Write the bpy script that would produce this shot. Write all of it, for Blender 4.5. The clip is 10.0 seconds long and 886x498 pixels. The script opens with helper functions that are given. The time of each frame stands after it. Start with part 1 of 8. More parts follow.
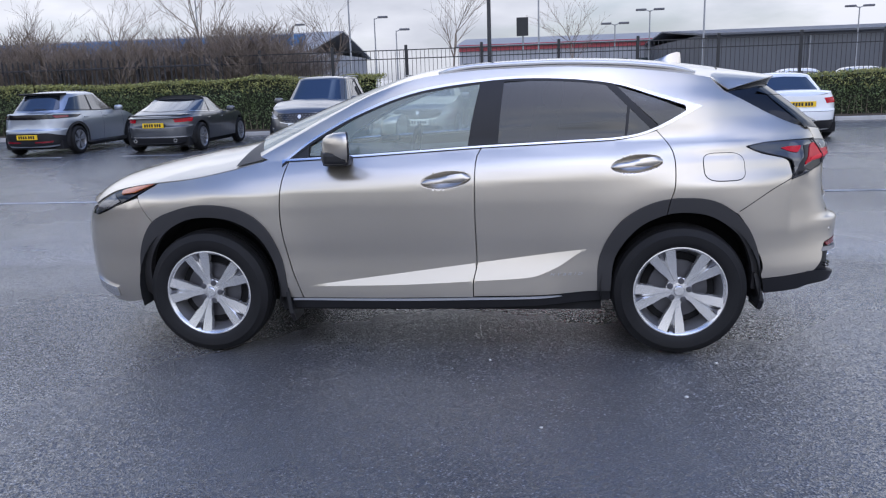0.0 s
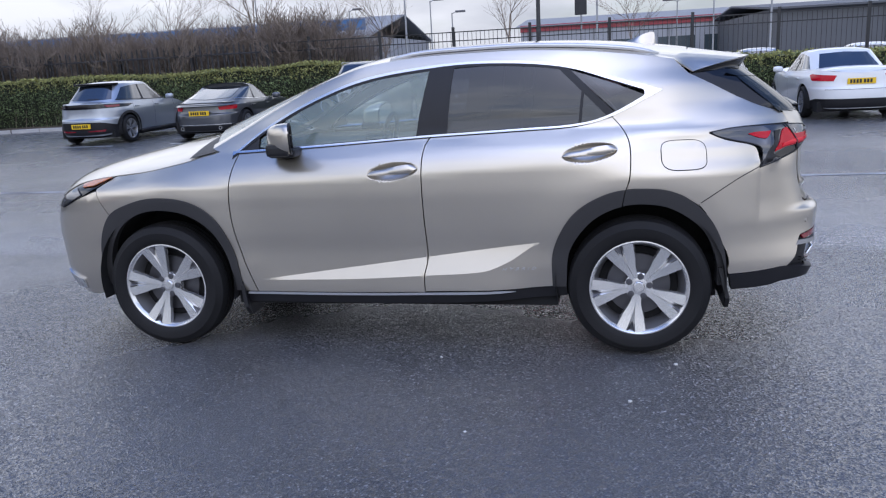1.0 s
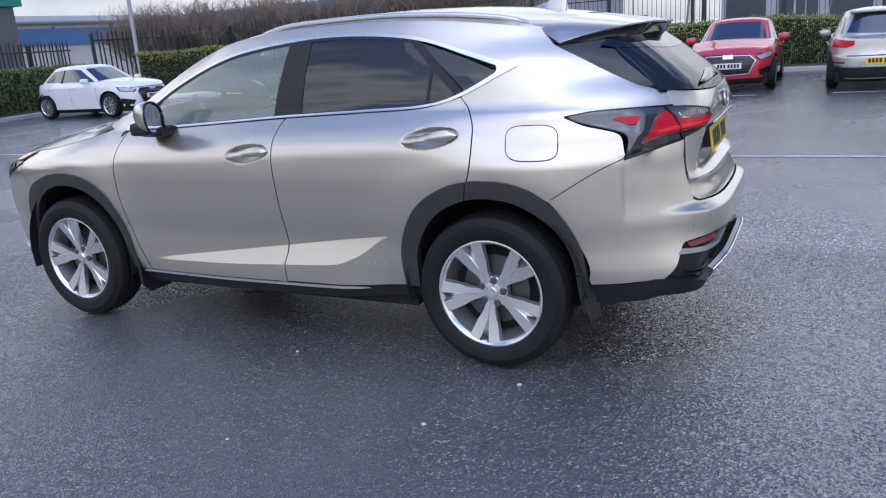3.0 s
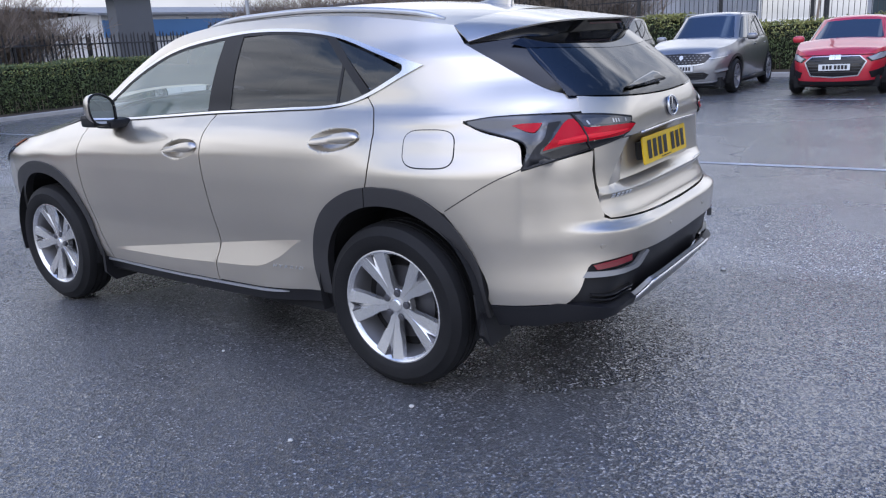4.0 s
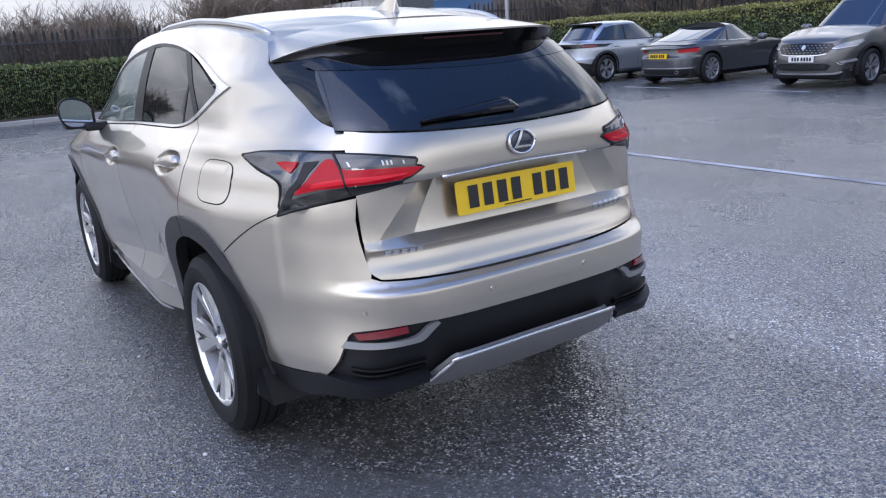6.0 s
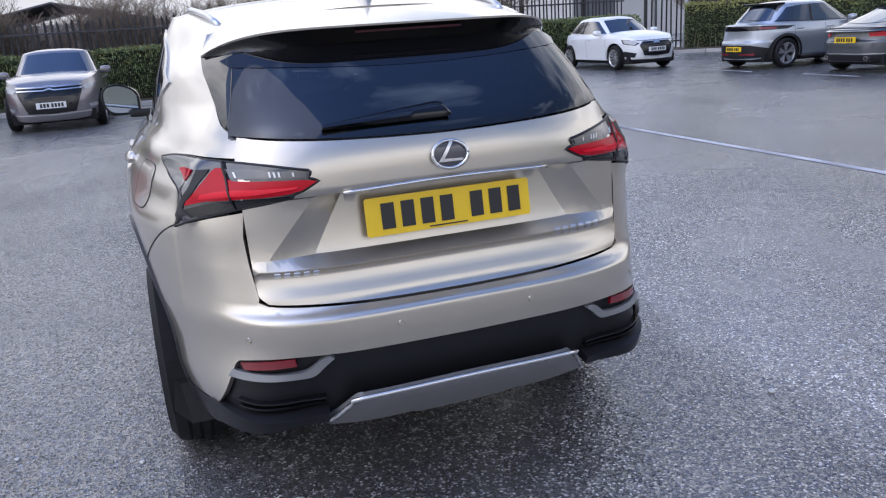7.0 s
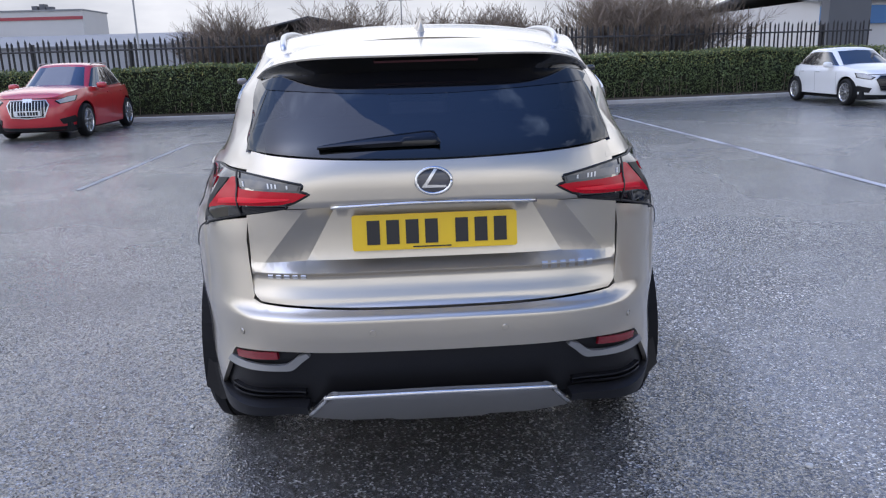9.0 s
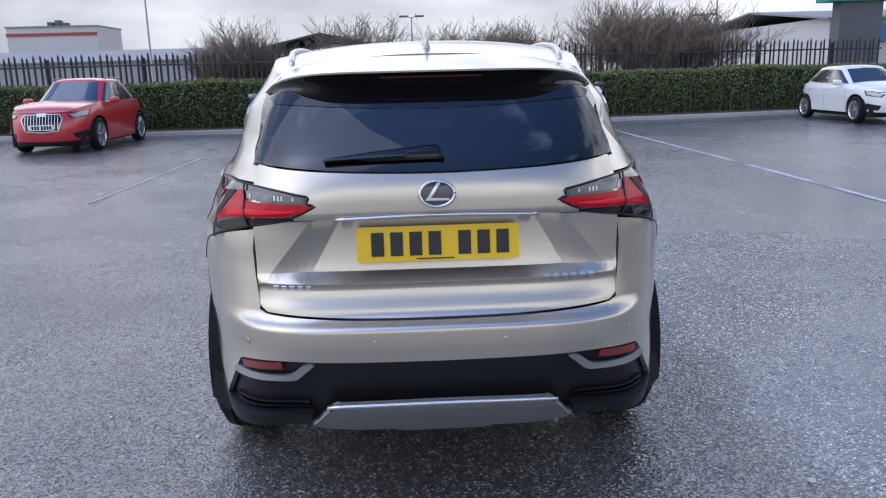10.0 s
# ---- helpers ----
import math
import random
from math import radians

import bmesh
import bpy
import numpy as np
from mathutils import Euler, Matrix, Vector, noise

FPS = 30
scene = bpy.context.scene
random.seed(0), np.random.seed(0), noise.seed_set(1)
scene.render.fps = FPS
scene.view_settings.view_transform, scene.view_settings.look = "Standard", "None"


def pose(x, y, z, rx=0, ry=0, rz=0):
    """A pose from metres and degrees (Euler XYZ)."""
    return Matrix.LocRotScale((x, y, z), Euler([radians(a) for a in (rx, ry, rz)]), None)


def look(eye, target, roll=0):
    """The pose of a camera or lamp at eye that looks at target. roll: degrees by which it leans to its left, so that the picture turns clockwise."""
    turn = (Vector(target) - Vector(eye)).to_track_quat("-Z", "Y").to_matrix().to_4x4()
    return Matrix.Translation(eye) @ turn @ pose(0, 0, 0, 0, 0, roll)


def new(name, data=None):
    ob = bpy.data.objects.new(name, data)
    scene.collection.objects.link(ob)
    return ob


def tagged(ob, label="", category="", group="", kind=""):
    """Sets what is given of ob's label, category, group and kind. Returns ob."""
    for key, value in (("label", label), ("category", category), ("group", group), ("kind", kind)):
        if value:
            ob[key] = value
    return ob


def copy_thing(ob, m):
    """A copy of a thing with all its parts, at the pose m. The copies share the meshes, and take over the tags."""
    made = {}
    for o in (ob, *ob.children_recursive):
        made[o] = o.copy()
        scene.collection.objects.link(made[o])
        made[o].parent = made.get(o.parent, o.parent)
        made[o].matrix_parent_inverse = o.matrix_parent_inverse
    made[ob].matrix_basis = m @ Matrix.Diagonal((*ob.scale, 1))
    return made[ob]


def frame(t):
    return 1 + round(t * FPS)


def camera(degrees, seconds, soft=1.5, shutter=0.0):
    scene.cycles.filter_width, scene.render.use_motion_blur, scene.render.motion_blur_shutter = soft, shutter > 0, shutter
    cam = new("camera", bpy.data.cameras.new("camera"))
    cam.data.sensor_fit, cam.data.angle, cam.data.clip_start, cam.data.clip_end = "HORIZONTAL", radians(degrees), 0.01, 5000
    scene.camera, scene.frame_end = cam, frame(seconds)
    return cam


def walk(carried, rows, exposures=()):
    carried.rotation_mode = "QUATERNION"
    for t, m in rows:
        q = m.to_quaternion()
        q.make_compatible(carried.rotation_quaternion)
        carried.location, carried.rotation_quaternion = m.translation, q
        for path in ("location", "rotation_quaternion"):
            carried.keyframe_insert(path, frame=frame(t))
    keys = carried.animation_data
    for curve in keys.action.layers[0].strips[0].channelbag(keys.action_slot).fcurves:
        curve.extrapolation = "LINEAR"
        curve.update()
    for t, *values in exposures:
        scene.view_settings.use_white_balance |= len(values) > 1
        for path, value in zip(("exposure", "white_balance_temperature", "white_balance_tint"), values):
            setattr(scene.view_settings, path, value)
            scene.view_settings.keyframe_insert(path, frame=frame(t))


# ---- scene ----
cam = camera(59.6, 10.0, soft=1.2)
PATH = [
    (0, (0.529, -5.057, 1.54), (0.304, -3.117, 1.109), -1.9),
    (0.5, (0.856, -5.013, 1.538), (0.551, -3.087, 1.094), -2.5),
    (1, (1.14, -4.81, 1.538), (0.742, -2.906, 1.071), -3.1),
    (1.5, (1.527, -4.636, 1.501), (1.022, -2.76, 1.024), -3.3),
    (2, (1.874, -4.452, 1.523), (1.274, -2.611, 1.023), -3.6),
    (2.5, (2.229, -4.177, 1.526), (1.495, -2.386, 1.023), -3.6),
    (2.7, (2.404, -4.077, 1.516), (1.615, -2.314, 0.999), -3.9),
    (4, (3.343, -3.269, 1.45), (2.212, -1.705, 0.925), -3.4),
    (4.5, (3.646, -2.877, 1.466), (2.386, -1.419, 0.932), -3.4),
    (5, (3.818, -2.454, 1.494), (2.43, -1.119, 0.956), -3.3),
    (5.5, (4.085, -2.06, 1.501), (2.582, -0.857, 0.958), -3.5),
    (5.7, (4.17, -1.904, 1.487), (2.619, -0.761, 0.949), -3.6),
    (6.8, (4.32, -0.91, 1.487), (2.533, -0.201, 0.936), -4.0),
    (7, (4.296, -0.757, 1.477), (2.48, -0.13, 0.923), -3.8),
    (7.5, (4.229, -0.438, 1.487), (2.355, -0.01, 0.935), -3.0),
    (8, (4.386, -0.203, 1.486), (2.478, 0.053, 0.945), -2.1),
    (8.5, (4.499, -0.115, 1.489), (2.572, 0.039, 0.974), -1.7),
    (9, (4.553, -0.097, 1.489), (2.614, 0.002, 1.005), -1.7),
    (9.5, (4.581, -0.085, 1.488), (2.637, -0.005, 1.028), -1.6),
    (10, (4.589, -0.08, 1.486), (2.64, -0.003, 1.042), -1.5),
]
walk(cam, [(t, look(eye, target, roll)) for t, eye, target, roll in PATH], [(0.0, 0.22, 6100, 14), (2.0, 0.30, 6100, 14), (4.0, 0.34, 6100, 14), (5.5, 0.43, 6150, 14), (7.5, 0.44, 6400, 14), (10.0, 0.33, 6250, 13)])

# ---------------------------------------------------------------- sky and sun
SUN_EL, SUN_AZ = radians(54), radians(166)
world = bpy.data.worlds.new("sky")
scene.world = world
world.use_nodes = True
wt = world.node_tree
wt.nodes.clear()
w_out = wt.nodes.new("ShaderNodeOutputWorld")
w_bg = wt.nodes.new("ShaderNodeBackground")
w_sky = wt.nodes.new("ShaderNodeTexSky")
w_sky.sky_type, w_sky.sun_disc = "NISHITA", False
w_sky.sun_elevation, w_sky.sun_rotation = SUN_EL, SUN_AZ
w_map = wt.nodes.new("ShaderNodeMapping")
w_map.inputs["Scale"].default_value = (1.0, 1.0, 3.2)
w_co = wt.nodes.new("ShaderNodeTexCoord")
w_noise = wt.nodes.new("ShaderNodeTexNoise")
w_noise.inputs["Scale"].default_value, w_noise.inputs["Detail"].default_value = 1.9, 7.0
w_noise.inputs["Roughness"].default_value = 0.55
w_ramp = wt.nodes.new("ShaderNodeValToRGB")
w_ramp.color_ramp.elements[0].position, w_ramp.color_ramp.elements[1].position = 0.40, 0.58
w_noise2 = wt.nodes.new("ShaderNodeTexNoise")
w_noise2.inputs["Scale"].default_value, w_noise2.inputs["Detail"].default_value = 3.4, 6.0
w_tone = wt.nodes.new("ShaderNodeValToRGB")
w_tone.color_ramp.elements[0].position, w_tone.color_ramp.elements[0].color = 0.30, (5.2, 5.5, 6.1, 1)
w_tone.color_ramp.elements[1].position, w_tone.color_ramp.elements[1].color = 0.62, (10.5, 10.6, 10.8, 1)
w_mix = wt.nodes.new("ShaderNodeMix")
w_mix.data_type = "RGBA"
wt.links.new(w_co.outputs["Generated"], w_map.inputs["Vector"])
wt.links.new(w_map.outputs["Vector"], w_noise.inputs["Vector"])
wt.links.new(w_map.outputs["Vector"], w_noise2.inputs["Vector"])
wt.links.new(w_noise2.outputs["Fac"], w_tone.inputs["Fac"])
# cloud banks thin out overhead
w_thin = wt.nodes.new("ShaderNodeMapRange")
w_thin.inputs["From Min"].default_value, w_thin.inputs["From Max"].default_value = 0.35, 0.75
w_thin.inputs["To Min"].default_value, w_thin.inputs["To Max"].default_value = 0.10, -0.20
w_sep = wt.nodes.new("ShaderNodeSeparateXYZ")
wt.links.new(w_co.outputs["Generated"], w_sep.inputs[0])
wt.links.new(w_sep.outputs["Z"], w_thin.inputs["Value"])
w_add = wt.nodes.new("ShaderNodeMath")
wt.links.new(w_noise.outputs["Fac"], w_add.inputs[0])
wt.links.new(w_thin.outputs[0], w_add.inputs[1])
wt.links.new(w_ramp.outputs["Color"], w_mix.inputs[0])
wt.links.new(w_sky.outputs["Color"], w_mix.inputs[6])
wt.links.new(w_tone.outputs["Color"], w_mix.inputs[7])
# broken cloud: brightest in the middle heights, clearer overhead
w_lift = wt.nodes.new("ShaderNodeValToRGB")
for pos, v in ((0.10, 0.68), (0.27, 1.12), (0.50, 1.45)):
    w_lift.color_ramp.elements.new(pos).color = (v, v, v, 1)
w_lift.color_ramp.elements[0].color = (0.58, 0.58, 0.58, 1)
w_lift.color_ramp.elements.new(0.72).color = (1.0, 1.15, 1.45, 1)
w_lift.color_ramp.elements[-1].color = (1.2, 1.65, 2.5, 1)
w_mul = wt.nodes.new("ShaderNodeMix")
w_mul.data_type, w_mul.blend_type = "RGBA", "MULTIPLY"
w_mul.inputs[0].default_value = 1.0
wt.links.new(w_add.outputs[0], w_ramp.inputs["Fac"])
wt.links.new(w_sep.outputs["Z"], w_lift.inputs["Fac"])
wt.links.new(w_mix.outputs[2], w_mul.inputs[6])
wt.links.new(w_lift.outputs[0], w_mul.inputs[7])
# and brighter on the sun's side
w_dot = wt.nodes.new("ShaderNodeVectorMath")
w_dot.operation = "DOT_PRODUCT"
w_dot.inputs[1].default_value = (0.82 * math.sin(SUN_AZ), 0.82 * math.cos(SUN_AZ), 0.57)
wt.links.new(w_co.outputs["Generated"], w_dot.inputs[0])
w_side = wt.nodes.new("ShaderNodeMapRange")
w_side.inputs["From Min"].default_value, w_side.inputs["From Max"].default_value = 0.50, 1.0
w_side.inputs["To Min"].default_value, w_side.inputs["To Max"].default_value = 0.90, 1.10
wt.links.new(w_dot.outputs["Value"], w_side.inputs["Value"])
w_mul2 = wt.nodes.new("ShaderNodeMix")
w_mul2.data_type, w_mul2.blend_type = "RGBA", "MULTIPLY"
w_mul2.inputs[0].default_value = 1.0
wt.links.new(w_mul.outputs[2], w_mul2.inputs[6])
wt.links.new(w_side.outputs[0], w_mul2.inputs[7])
wt.links.new(w_mul2.outputs[2], w_bg.inputs["Color"])
w_bg.inputs["Strength"].default_value = 0.13
wt.links.new(w_bg.outputs[0], w_out.inputs[0])
sun = new("sun", bpy.data.lights.new("sun", "SUN"))
sun.data.energy, sun.data.angle, sun.data.color = 0.5, radians(70), (1.0, 0.95, 0.88)
sun.matrix_world = look((0, 0, 30), (-30 * math.cos(SUN_EL) * math.sin(SUN_AZ), -30 * math.cos(SUN_EL) * math.cos(SUN_AZ), 30 - 30 * math.sin(SUN_EL)))
scene.view_settings.exposure = 0.0

from mathutils.geometry import delaunay_2d_cdt


# ---------------------------------------------------------------- materials
def mat(name, color, rough=0.5, metal=0.0, vary=0.12, scale=6.0, grain=0.0, grain_scale=200.0, coat=0.0, coat_rough=0.05, spec=0.5, per_object=0.0, per_island=0.0, stains=0.0, stain_color=None):
    """A procedural surface: colour that varies at two scales, roughness, relief."""
    m = bpy.data.materials.new(name)
    m.use_nodes = True
    t = m.node_tree
    p = t.nodes["Principled BSDF"]
    p.inputs["Roughness"].default_value, p.inputs["Metallic"].default_value = rough, metal
    p.inputs["Coat Weight"].default_value, p.inputs["Coat Roughness"].default_value = coat, coat_rough
    p.inputs["Specular IOR Level"].default_value = spec
    co = t.nodes.new("ShaderNodeTexCoord")
    n1 = t.nodes.new("ShaderNodeTexNoise")
    n1.inputs["Scale"].default_value, n1.inputs["Detail"].default_value = scale, 5.0
    t.links.new(co.outputs["Object"], n1.inputs["Vector"])
    mix = t.nodes.new("ShaderNodeMix")
    mix.data_type = "RGBA"
    lo = [c * (1 - vary) for c in color]
    hi = [min(1.0, c * (1 + vary)) for c in color]
    mix.inputs[6].default_value, mix.inputs[7].default_value = (*lo, 1), (*hi, 1)
    t.links.new(n1.outputs["Fac"], mix.inputs[0])
    last = mix.outputs[2]
    if stains:
        n3 = t.nodes.new("ShaderNodeTexNoise")
        n3.inputs["Scale"].default_value, n3.inputs["Detail"].default_value = scale * 0.23, 6.0
        t.links.new(co.outputs["Object"], n3.inputs["Vector"])
        r3 = t.nodes.new("ShaderNodeValToRGB")
        r3.color_ramp.elements[0].position, r3.color_ramp.elements[1].position = 0.46, 0.66
        t.links.new(n3.outputs["Fac"], r3.inputs["Fac"])
        f3 = t.nodes.new("ShaderNodeMath")
        f3.operation = "MULTIPLY"
        f3.inputs[1].default_value = stains
        t.links.new(r3.outputs["Color"], f3.inputs[0])
        m3 = t.nodes.new("ShaderNodeMix")
        m3.data_type = "RGBA"
        t.links.new(f3.outputs[0], m3.inputs[0])
        t.links.new(last, m3.inputs[6])
        m3.inputs[7].default_value = (*(stain_color or [c * 0.5 for c in color]), 1)
        last = m3.outputs[2]
    if per_object or per_island:
        if per_object:
            src = t.nodes.new("ShaderNodeObjectInfo").outputs["Random"]
        else:
            src = t.nodes.new("ShaderNodeNewGeometry").outputs["Random Per Island"]
        rng = t.nodes.new("ShaderNodeMapRange")
        k = per_object or per_island
        rng.inputs["To Min"].default_value, rng.inputs["To Max"].default_value = 1 - k, 1 + k
        t.links.new(src, rng.inputs["Value"])
        hsv = t.nodes.new("ShaderNodeHueSaturation")
        t.links.new(rng.outputs[0], hsv.inputs["Value"])
        t.links.new(last, hsv.inputs["Color"])
        last = hsv.outputs["Color"]
    t.links.new(last, p.inputs["Base Color"])
    if grain:
        n2 = t.nodes.new("ShaderNodeTexNoise")
        n2.inputs["Scale"].default_value, n2.inputs["Detail"].default_value = grain_scale, 3.0
        t.links.new(co.outputs["Object"], n2.inputs["Vector"])
        b = t.nodes.new("ShaderNodeBump")
        b.inputs["Strength"].default_value, b.inputs["Distance"].default_value = grain, 0.01
        t.links.new(n2.outputs["Fac"], b.inputs["Height"])
        t.links.new(b.outputs[0], p.inputs["Normal"])
    return m


def paint(name, color, metal=0.55, rough=0.32, flake=True):
    """Car paint: metallic base with a clear coat, a little dirt film low down the scale."""
    m = mat(name, color, rough, metal, vary=0.04, scale=3.0, coat=1.0, coat_rough=0.04)
    t = m.node_tree
    p = t.nodes["Principled BSDF"]
    co = t.nodes.new("ShaderNodeTexCoord")
    n = t.nodes.new("ShaderNodeTexNoise")
    n.inputs["Scale"].default_value, n.inputs["Detail"].default_value = 9.0, 8.0
    r = t.nodes.new("ShaderNodeMapRange")
    r.inputs["To Min"].default_value, r.inputs["To Max"].default_value = rough - 0.04, rough + 0.06
    t.links.new(co.outputs["Object"], n.inputs["Vector"])
    t.links.new(n.outputs["Fac"], r.inputs["Value"])
    t.links.new(r.outputs[0], p.inputs["Roughness"])
    return m


def glass(name, tint, gloss_rough=0.01, haze=0.03):
    """A thin pane: tinted see-through with a painted-in pale haze and mirror gloss by Fresnel."""
    m = bpy.data.materials.new(name)
    m.use_nodes = True
    t = m.node_tree
    t.nodes.clear()
    o = t.nodes.new("ShaderNodeOutputMaterial")
    a = t.nodes.new("ShaderNodeBsdfTransparent")
    a.inputs["Color"].default_value = (*tint, 1)
    g = t.nodes.new("ShaderNodeBsdfGlossy")
    g.inputs["Roughness"].default_value = gloss_rough
    f = t.nodes.new("ShaderNodeFresnel")
    f.inputs["IOR"].default_value = 1.75
    x = t.nodes.new("ShaderNodeMixShader")
    # pale green diffuse share that paints the sky's hazy reflection onto the glass
    d = t.nodes.new("ShaderNodeBsdfDiffuse")
    d.inputs["Color"].default_value = (0.55, 0.66, 0.58, 1)
    film = t.nodes.new("ShaderNodeMixShader")
    film.inputs[0].default_value = haze
    t.links.new(a.outputs[0], film.inputs[1])
    t.links.new(d.outputs[0], film.inputs[2])
    t.links.new(f.outputs[0], x.inputs[0])
    t.links.new(film.outputs[0], x.inputs[1])
    t.links.new(g.outputs[0], x.inputs[2])
    t.links.new(x.outputs[0], o.inputs[0])
    return m


# ---------------------------------------------------------------- mesh helpers
def mesh_object(name, verts, faces, material, parent=None, label="", smooth=False, normals=None):
    me = bpy.data.meshes.new(name)
    me.from_pydata([tuple(v) for v in verts], [], [tuple(f) for f in faces])
    if material:
        me.materials.append(material)
    if smooth or normals is not None:
        me.polygons.foreach_set("use_smooth", [True] * len(me.polygons))
    if normals is not None:
        me.normals_split_custom_set(normals)
    me.update()
    ob = new(name, me)
    if parent is not None:
        ob.parent = parent
    if label:
        ob["label"] = label
    return ob


def part(name, bm, material, parent=None, label="", smooth=False, angle=35):
    """Link a bmesh as one mesh object under a thing or a part."""
    me = bpy.data.meshes.new(name)
    bmesh.ops.recalc_face_normals(bm, faces=bm.faces)
    if smooth:
        for f in bm.faces:
            f.smooth = True
        for e in bm.edges:
            if len(e.link_faces) == 2 and e.calc_face_angle(0) > radians(angle):
                e.smooth = False
    bm.to_mesh(me)
    bm.free()
    me.materials.append(material)
    ob = new(name, me)
    if parent is not None:
        ob.parent = parent
    if label:
        ob["label"] = label
    return ob


def thing(name, label, category, m=None, group="", kind=""):
    ob = new(name)
    ob.empty_display_size = 0.2
    if m is not None:
        ob.matrix_world = m
    return tagged(ob, label, category, group, kind)


def add_box(bm, x0, y0, z0, x1, y1, z1, bevel=0.0):
    ret = bmesh.ops.create_cube(bm, size=1.0)
    vs = ret["verts"]
    bmesh.ops.transform(bm, verts=vs, matrix=Matrix.Translation(((x0 + x1) / 2, (y0 + y1) / 2, (z0 + z1) / 2)) @ Matrix.Diagonal((x1 - x0, y1 - y0, z1 - z0, 1)))
    if bevel:
        es = list({e for v in vs for e in v.link_edges})
        bmesh.ops.bevel(bm, geom=es, offset=bevel, segments=2, affect="EDGES", profile=0.6)
    return vs


def box(name, x0, y0, z0, x1, y1, z1, material, parent=None, label="", bevel=0.0):
    bm = bmesh.new()
    add_box(bm, x0, y0, z0, x1, y1, z1, bevel)
    return part(name, bm, material, parent, label)


def ellipsoid(name, c, r, material, parent=None, label="", turn=None, seg=24):
    bm = bmesh.new()
    bmesh.ops.create_uvsphere(bm, u_segments=seg, v_segments=seg // 2, radius=1.0, matrix=Matrix.Translation(c) @ (turn or Matrix()) @ Matrix.Diagonal((*r, 1)))
    return part(name, bm, material, parent, label, smooth=True, angle=80)


def lathe(profile, steps=48, axis="y"):
    """Vertices and faces of a profile of (radius, along) turned about an axis; y by default."""
    vs, fs = [], []
    n = len(profile)
    for k in range(steps):
        a = 2 * math.pi * k / steps
        for r, h in profile:
            p, q = r * math.cos(a), r * math.sin(a)
            vs.append((p, h, q) if axis == "y" else (p, q, h))
    for k in range(steps):
        for i in range(n - 1):
            a, b = k * n + i, ((k + 1) % steps) * n + i
            fs.append((a, a + 1, b + 1, b) if axis == "y" else (a, b, b + 1, a + 1))
    return vs, fs


def turned(name, profile, material, parent=None, label="", steps=48, axis="y", at=(0, 0, 0)):
    vs, fs = lathe(profile, steps, axis)
    bm = bmesh.new()
    bv = [bm.verts.new((v[0] + at[0], v[1] + at[1], v[2] + at[2])) for v in vs]
    for f in fs:
        bm.faces.new([bv[i] for i in f])
    bmesh.ops.remove_doubles(bm, verts=bm.verts, dist=0.0003)
    return part(name, bm, material, parent, label, smooth=True)


def tube(name, points, radius, material, parent=None, label="", sides=8):
    """A bar of round section along points; radius may be a list."""
    pts = [Vector(p) for p in points]
    rad = radius if isinstance(radius, (list, tuple)) else [radius] * len(pts)
    vs, fs = [], []
    for i, p in enumerate(pts):
        d = (pts[min(i + 1, len(pts) - 1)] - pts[max(i - 1, 0)]).normalized()
        s = d.cross(Vector((0, 0, 1)) if abs(d.z) < 0.95 else Vector((1, 0, 0))).normalized()
        u = s.cross(d)
        for k in range(sides):
            a = 2 * math.pi * k / sides
            vs.append(p + rad[i] * (math.cos(a) * s + math.sin(a) * u))
    for i in range(len(pts) - 1):
        for k in range(sides):
            a, b = i * sides + k, i * sides + (k + 1) % sides
            fs.append((a, b, b + sides, a + sides))
    fs.append(tuple(range(sides))[::-1])
    fs.append(tuple(range((len(pts) - 1) * sides, len(pts) * sides)))
    return mesh_object(name, vs, fs, material, parent, label, smooth=sides > 5)


def smooth_table(rows):
    """A smooth monotone curve through (x, y) rows, for arrays."""
    xs = np.array([r[0] for r in rows], float)
    ys = np.array([r[1] for r in rows], float)
    h = np.diff(xs)
    d = np.diff(ys) / h
    m = np.zeros(len(xs))
    m[0], m[-1] = d[0], d[-1]
    for i in range(1, len(xs) - 1):
        if d[i - 1] * d[i] > 0:
            w1, w2 = 2 * h[i] + h[i - 1], h[i] + 2 * h[i - 1]
            m[i] = (w1 + w2) / (w1 / d[i - 1] + w2 / d[i])

    def f(x):
        x = np.asarray(x, float)
        i = np.clip(np.searchsorted(xs, x) - 1, 0, len(h) - 1)
        t = np.clip((x - xs[i]) / h[i], -0.5, 1.5)
        return (ys[i] * (1 + 2 * t) * (1 - t) ** 2 + h[i] * m[i] * t * (1 - t) ** 2 + ys[i + 1] * t * t * (3 - 2 * t) + h[i] * m[i + 1] * t * t * (t - 1))
    return f


def sstep(a, b, x):
    t = np.clip((np.asarray(x, float) - a) / (b - a), 0, 1)
    return t * t * (3 - 2 * t)


def run(points, step=0.03, smooth=True):
    """A dense line through points, rounded when smooth."""
    p = np.array(points, float)
    if len(p) < 3 or not smooth:
        out = []
        for a, b in zip(p[:-1], p[1:]):
            k = max(1, int(np.ceil(np.linalg.norm(b - a) / step)))
            out += [a + (b - a) * i / k for i in range(k)]
        return np.array(out + [p[-1]])
    q = np.vstack([2 * p[0] - p[1], p, 2 * p[-1] - p[-2]])
    out = []
    for i in range(1, len(q) - 2):
        k = max(2, int(np.ceil(np.linalg.norm(q[i + 1] - q[i]) / step)))
        for j in range(k):
            t = j / k
            out.append(0.5 * (2 * q[i] + (q[i + 1] - q[i - 1]) * t + (2 * q[i - 1] - 5 * q[i] + 4 * q[i + 1] - q[i + 2]) * t * t + (3 * q[i] - q[i - 1] - 3 * q[i + 1] + q[i + 2]) * t ** 3))
    return np.array(out + [p[-1]])


